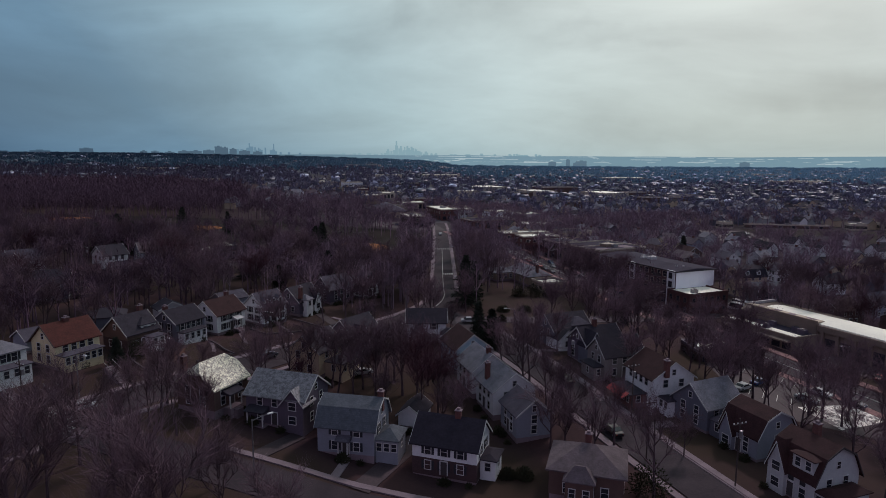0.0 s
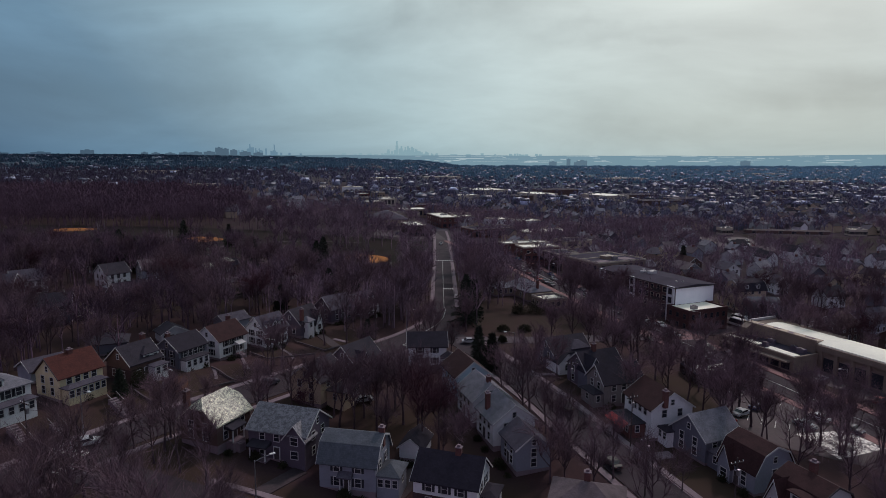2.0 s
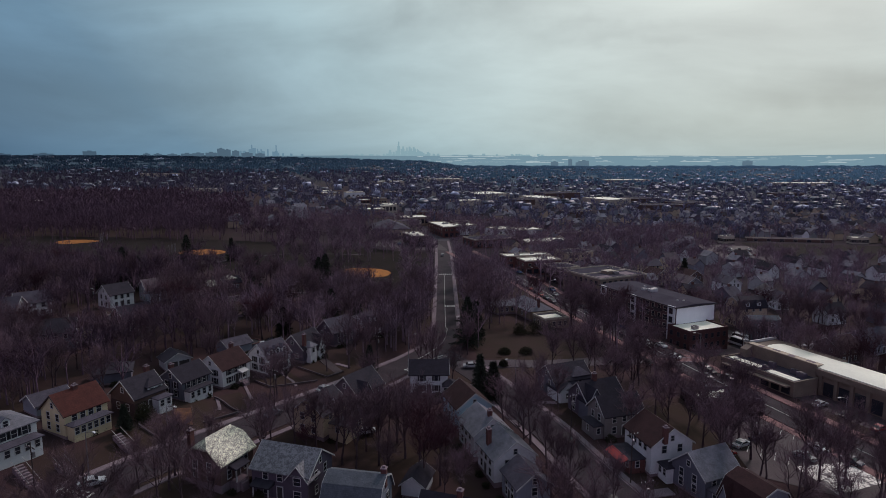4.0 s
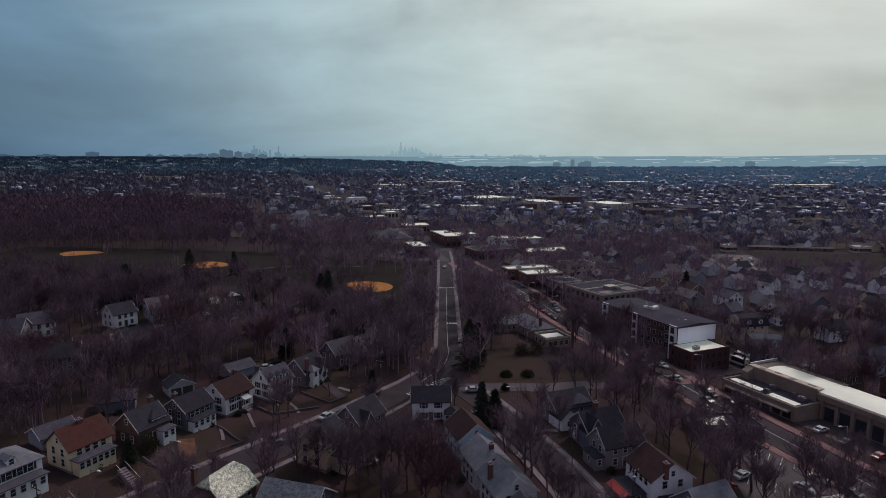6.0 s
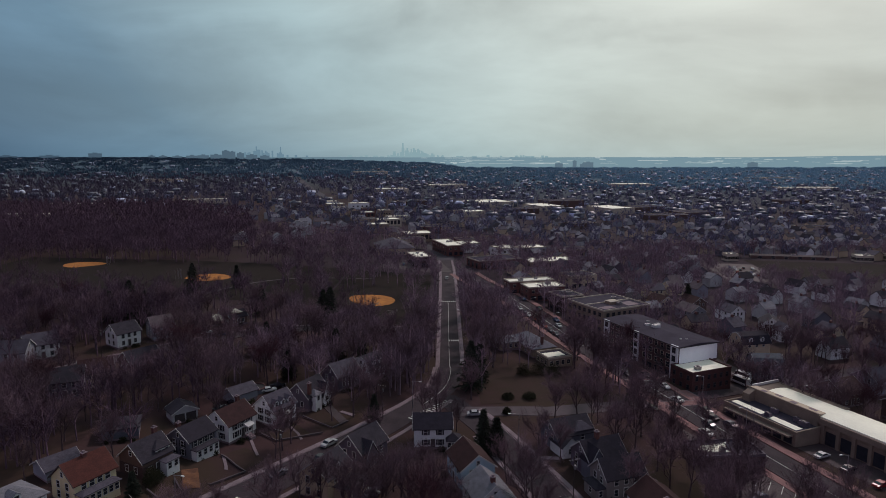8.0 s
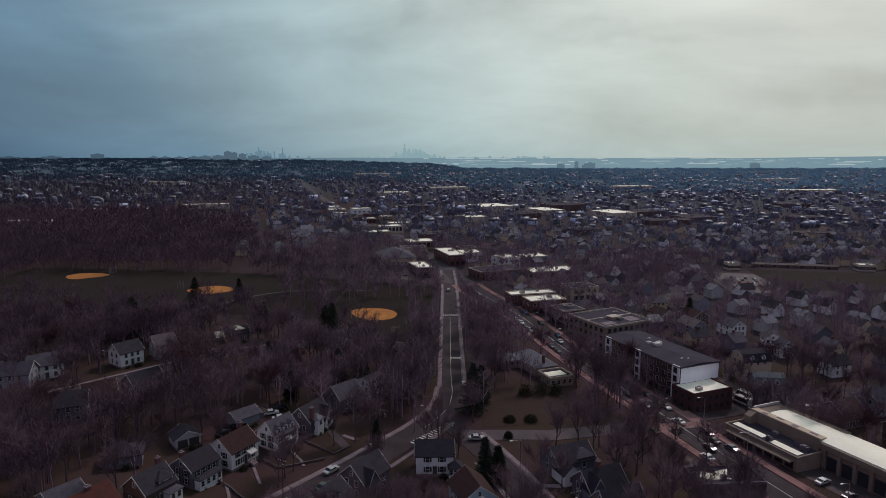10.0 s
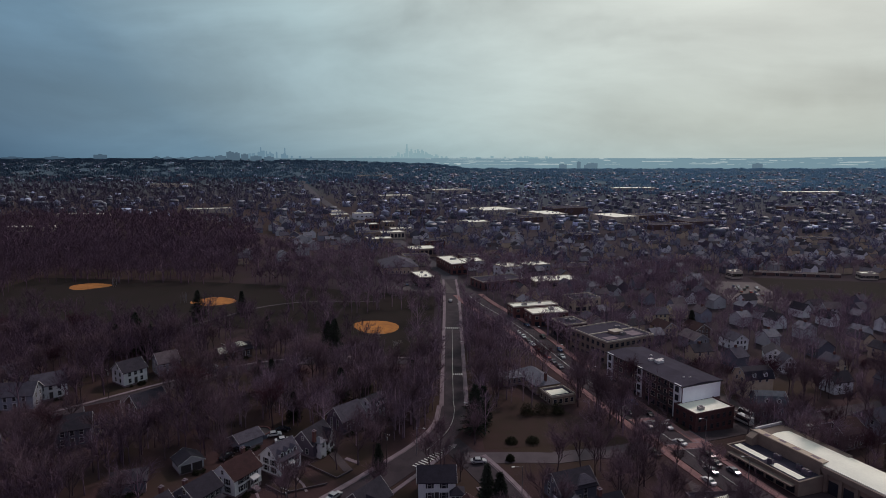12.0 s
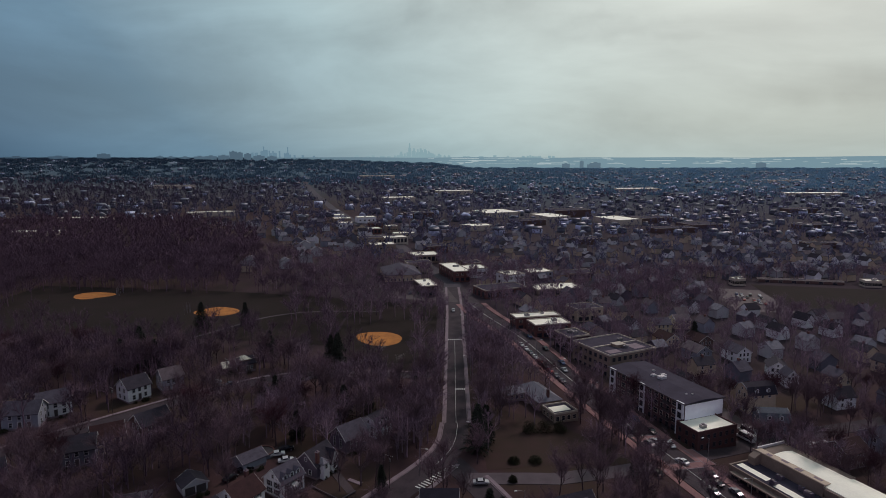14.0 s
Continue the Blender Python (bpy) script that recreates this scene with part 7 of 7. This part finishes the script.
# ---- the horizon ----
def backdrop():
    Y = 4880
    n = 120
    v, f = [], []
    for i in range(n + 1):
        x = -4200 + 8400 * i / n
        top = 58 + 4 * noise.noise((x * 0.002, 0, 0)) + 14 * ss(2300, 3600, x)
        v += [(x, Y, -80), (x, Y, top)]
    f = [(2 * i, 2 * i + 2, 2 * i + 3, 2 * i + 1) for i in range(n)]
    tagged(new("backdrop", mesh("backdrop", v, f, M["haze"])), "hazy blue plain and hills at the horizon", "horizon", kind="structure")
    r = random.Random(12)
    v, f = [], []

    def tower(px, w, h, y=Y + 10):
        box(px - w / 2, y, 30, px + w / 2, y + 10, 60 + h, v, f)
    for i in range(46):
        x = r.gauss(-230, 110)
        tower(x, r.uniform(9, 18), r.uniform(14, 62) * math.exp(-((x + 250) / 150) ** 2) + r.uniform(4, 12))
    tower(-306, 10, 104); tower(-306, 20, 70)
    for i in range(36):
        x = r.uniform(-800, 900)
        tower(x, r.uniform(8, 30), r.uniform(2, 14))
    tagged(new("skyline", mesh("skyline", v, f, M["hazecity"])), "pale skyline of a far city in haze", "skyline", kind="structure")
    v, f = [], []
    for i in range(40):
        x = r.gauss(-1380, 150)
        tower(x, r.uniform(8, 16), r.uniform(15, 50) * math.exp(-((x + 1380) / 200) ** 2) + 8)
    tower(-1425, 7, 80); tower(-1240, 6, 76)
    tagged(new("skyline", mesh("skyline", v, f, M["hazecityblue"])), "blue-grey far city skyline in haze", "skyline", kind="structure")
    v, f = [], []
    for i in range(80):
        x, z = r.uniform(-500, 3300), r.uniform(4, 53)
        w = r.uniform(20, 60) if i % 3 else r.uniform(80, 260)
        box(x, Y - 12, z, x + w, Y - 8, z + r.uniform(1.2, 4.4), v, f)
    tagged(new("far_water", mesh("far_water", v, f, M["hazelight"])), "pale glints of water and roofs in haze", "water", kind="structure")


backdrop()
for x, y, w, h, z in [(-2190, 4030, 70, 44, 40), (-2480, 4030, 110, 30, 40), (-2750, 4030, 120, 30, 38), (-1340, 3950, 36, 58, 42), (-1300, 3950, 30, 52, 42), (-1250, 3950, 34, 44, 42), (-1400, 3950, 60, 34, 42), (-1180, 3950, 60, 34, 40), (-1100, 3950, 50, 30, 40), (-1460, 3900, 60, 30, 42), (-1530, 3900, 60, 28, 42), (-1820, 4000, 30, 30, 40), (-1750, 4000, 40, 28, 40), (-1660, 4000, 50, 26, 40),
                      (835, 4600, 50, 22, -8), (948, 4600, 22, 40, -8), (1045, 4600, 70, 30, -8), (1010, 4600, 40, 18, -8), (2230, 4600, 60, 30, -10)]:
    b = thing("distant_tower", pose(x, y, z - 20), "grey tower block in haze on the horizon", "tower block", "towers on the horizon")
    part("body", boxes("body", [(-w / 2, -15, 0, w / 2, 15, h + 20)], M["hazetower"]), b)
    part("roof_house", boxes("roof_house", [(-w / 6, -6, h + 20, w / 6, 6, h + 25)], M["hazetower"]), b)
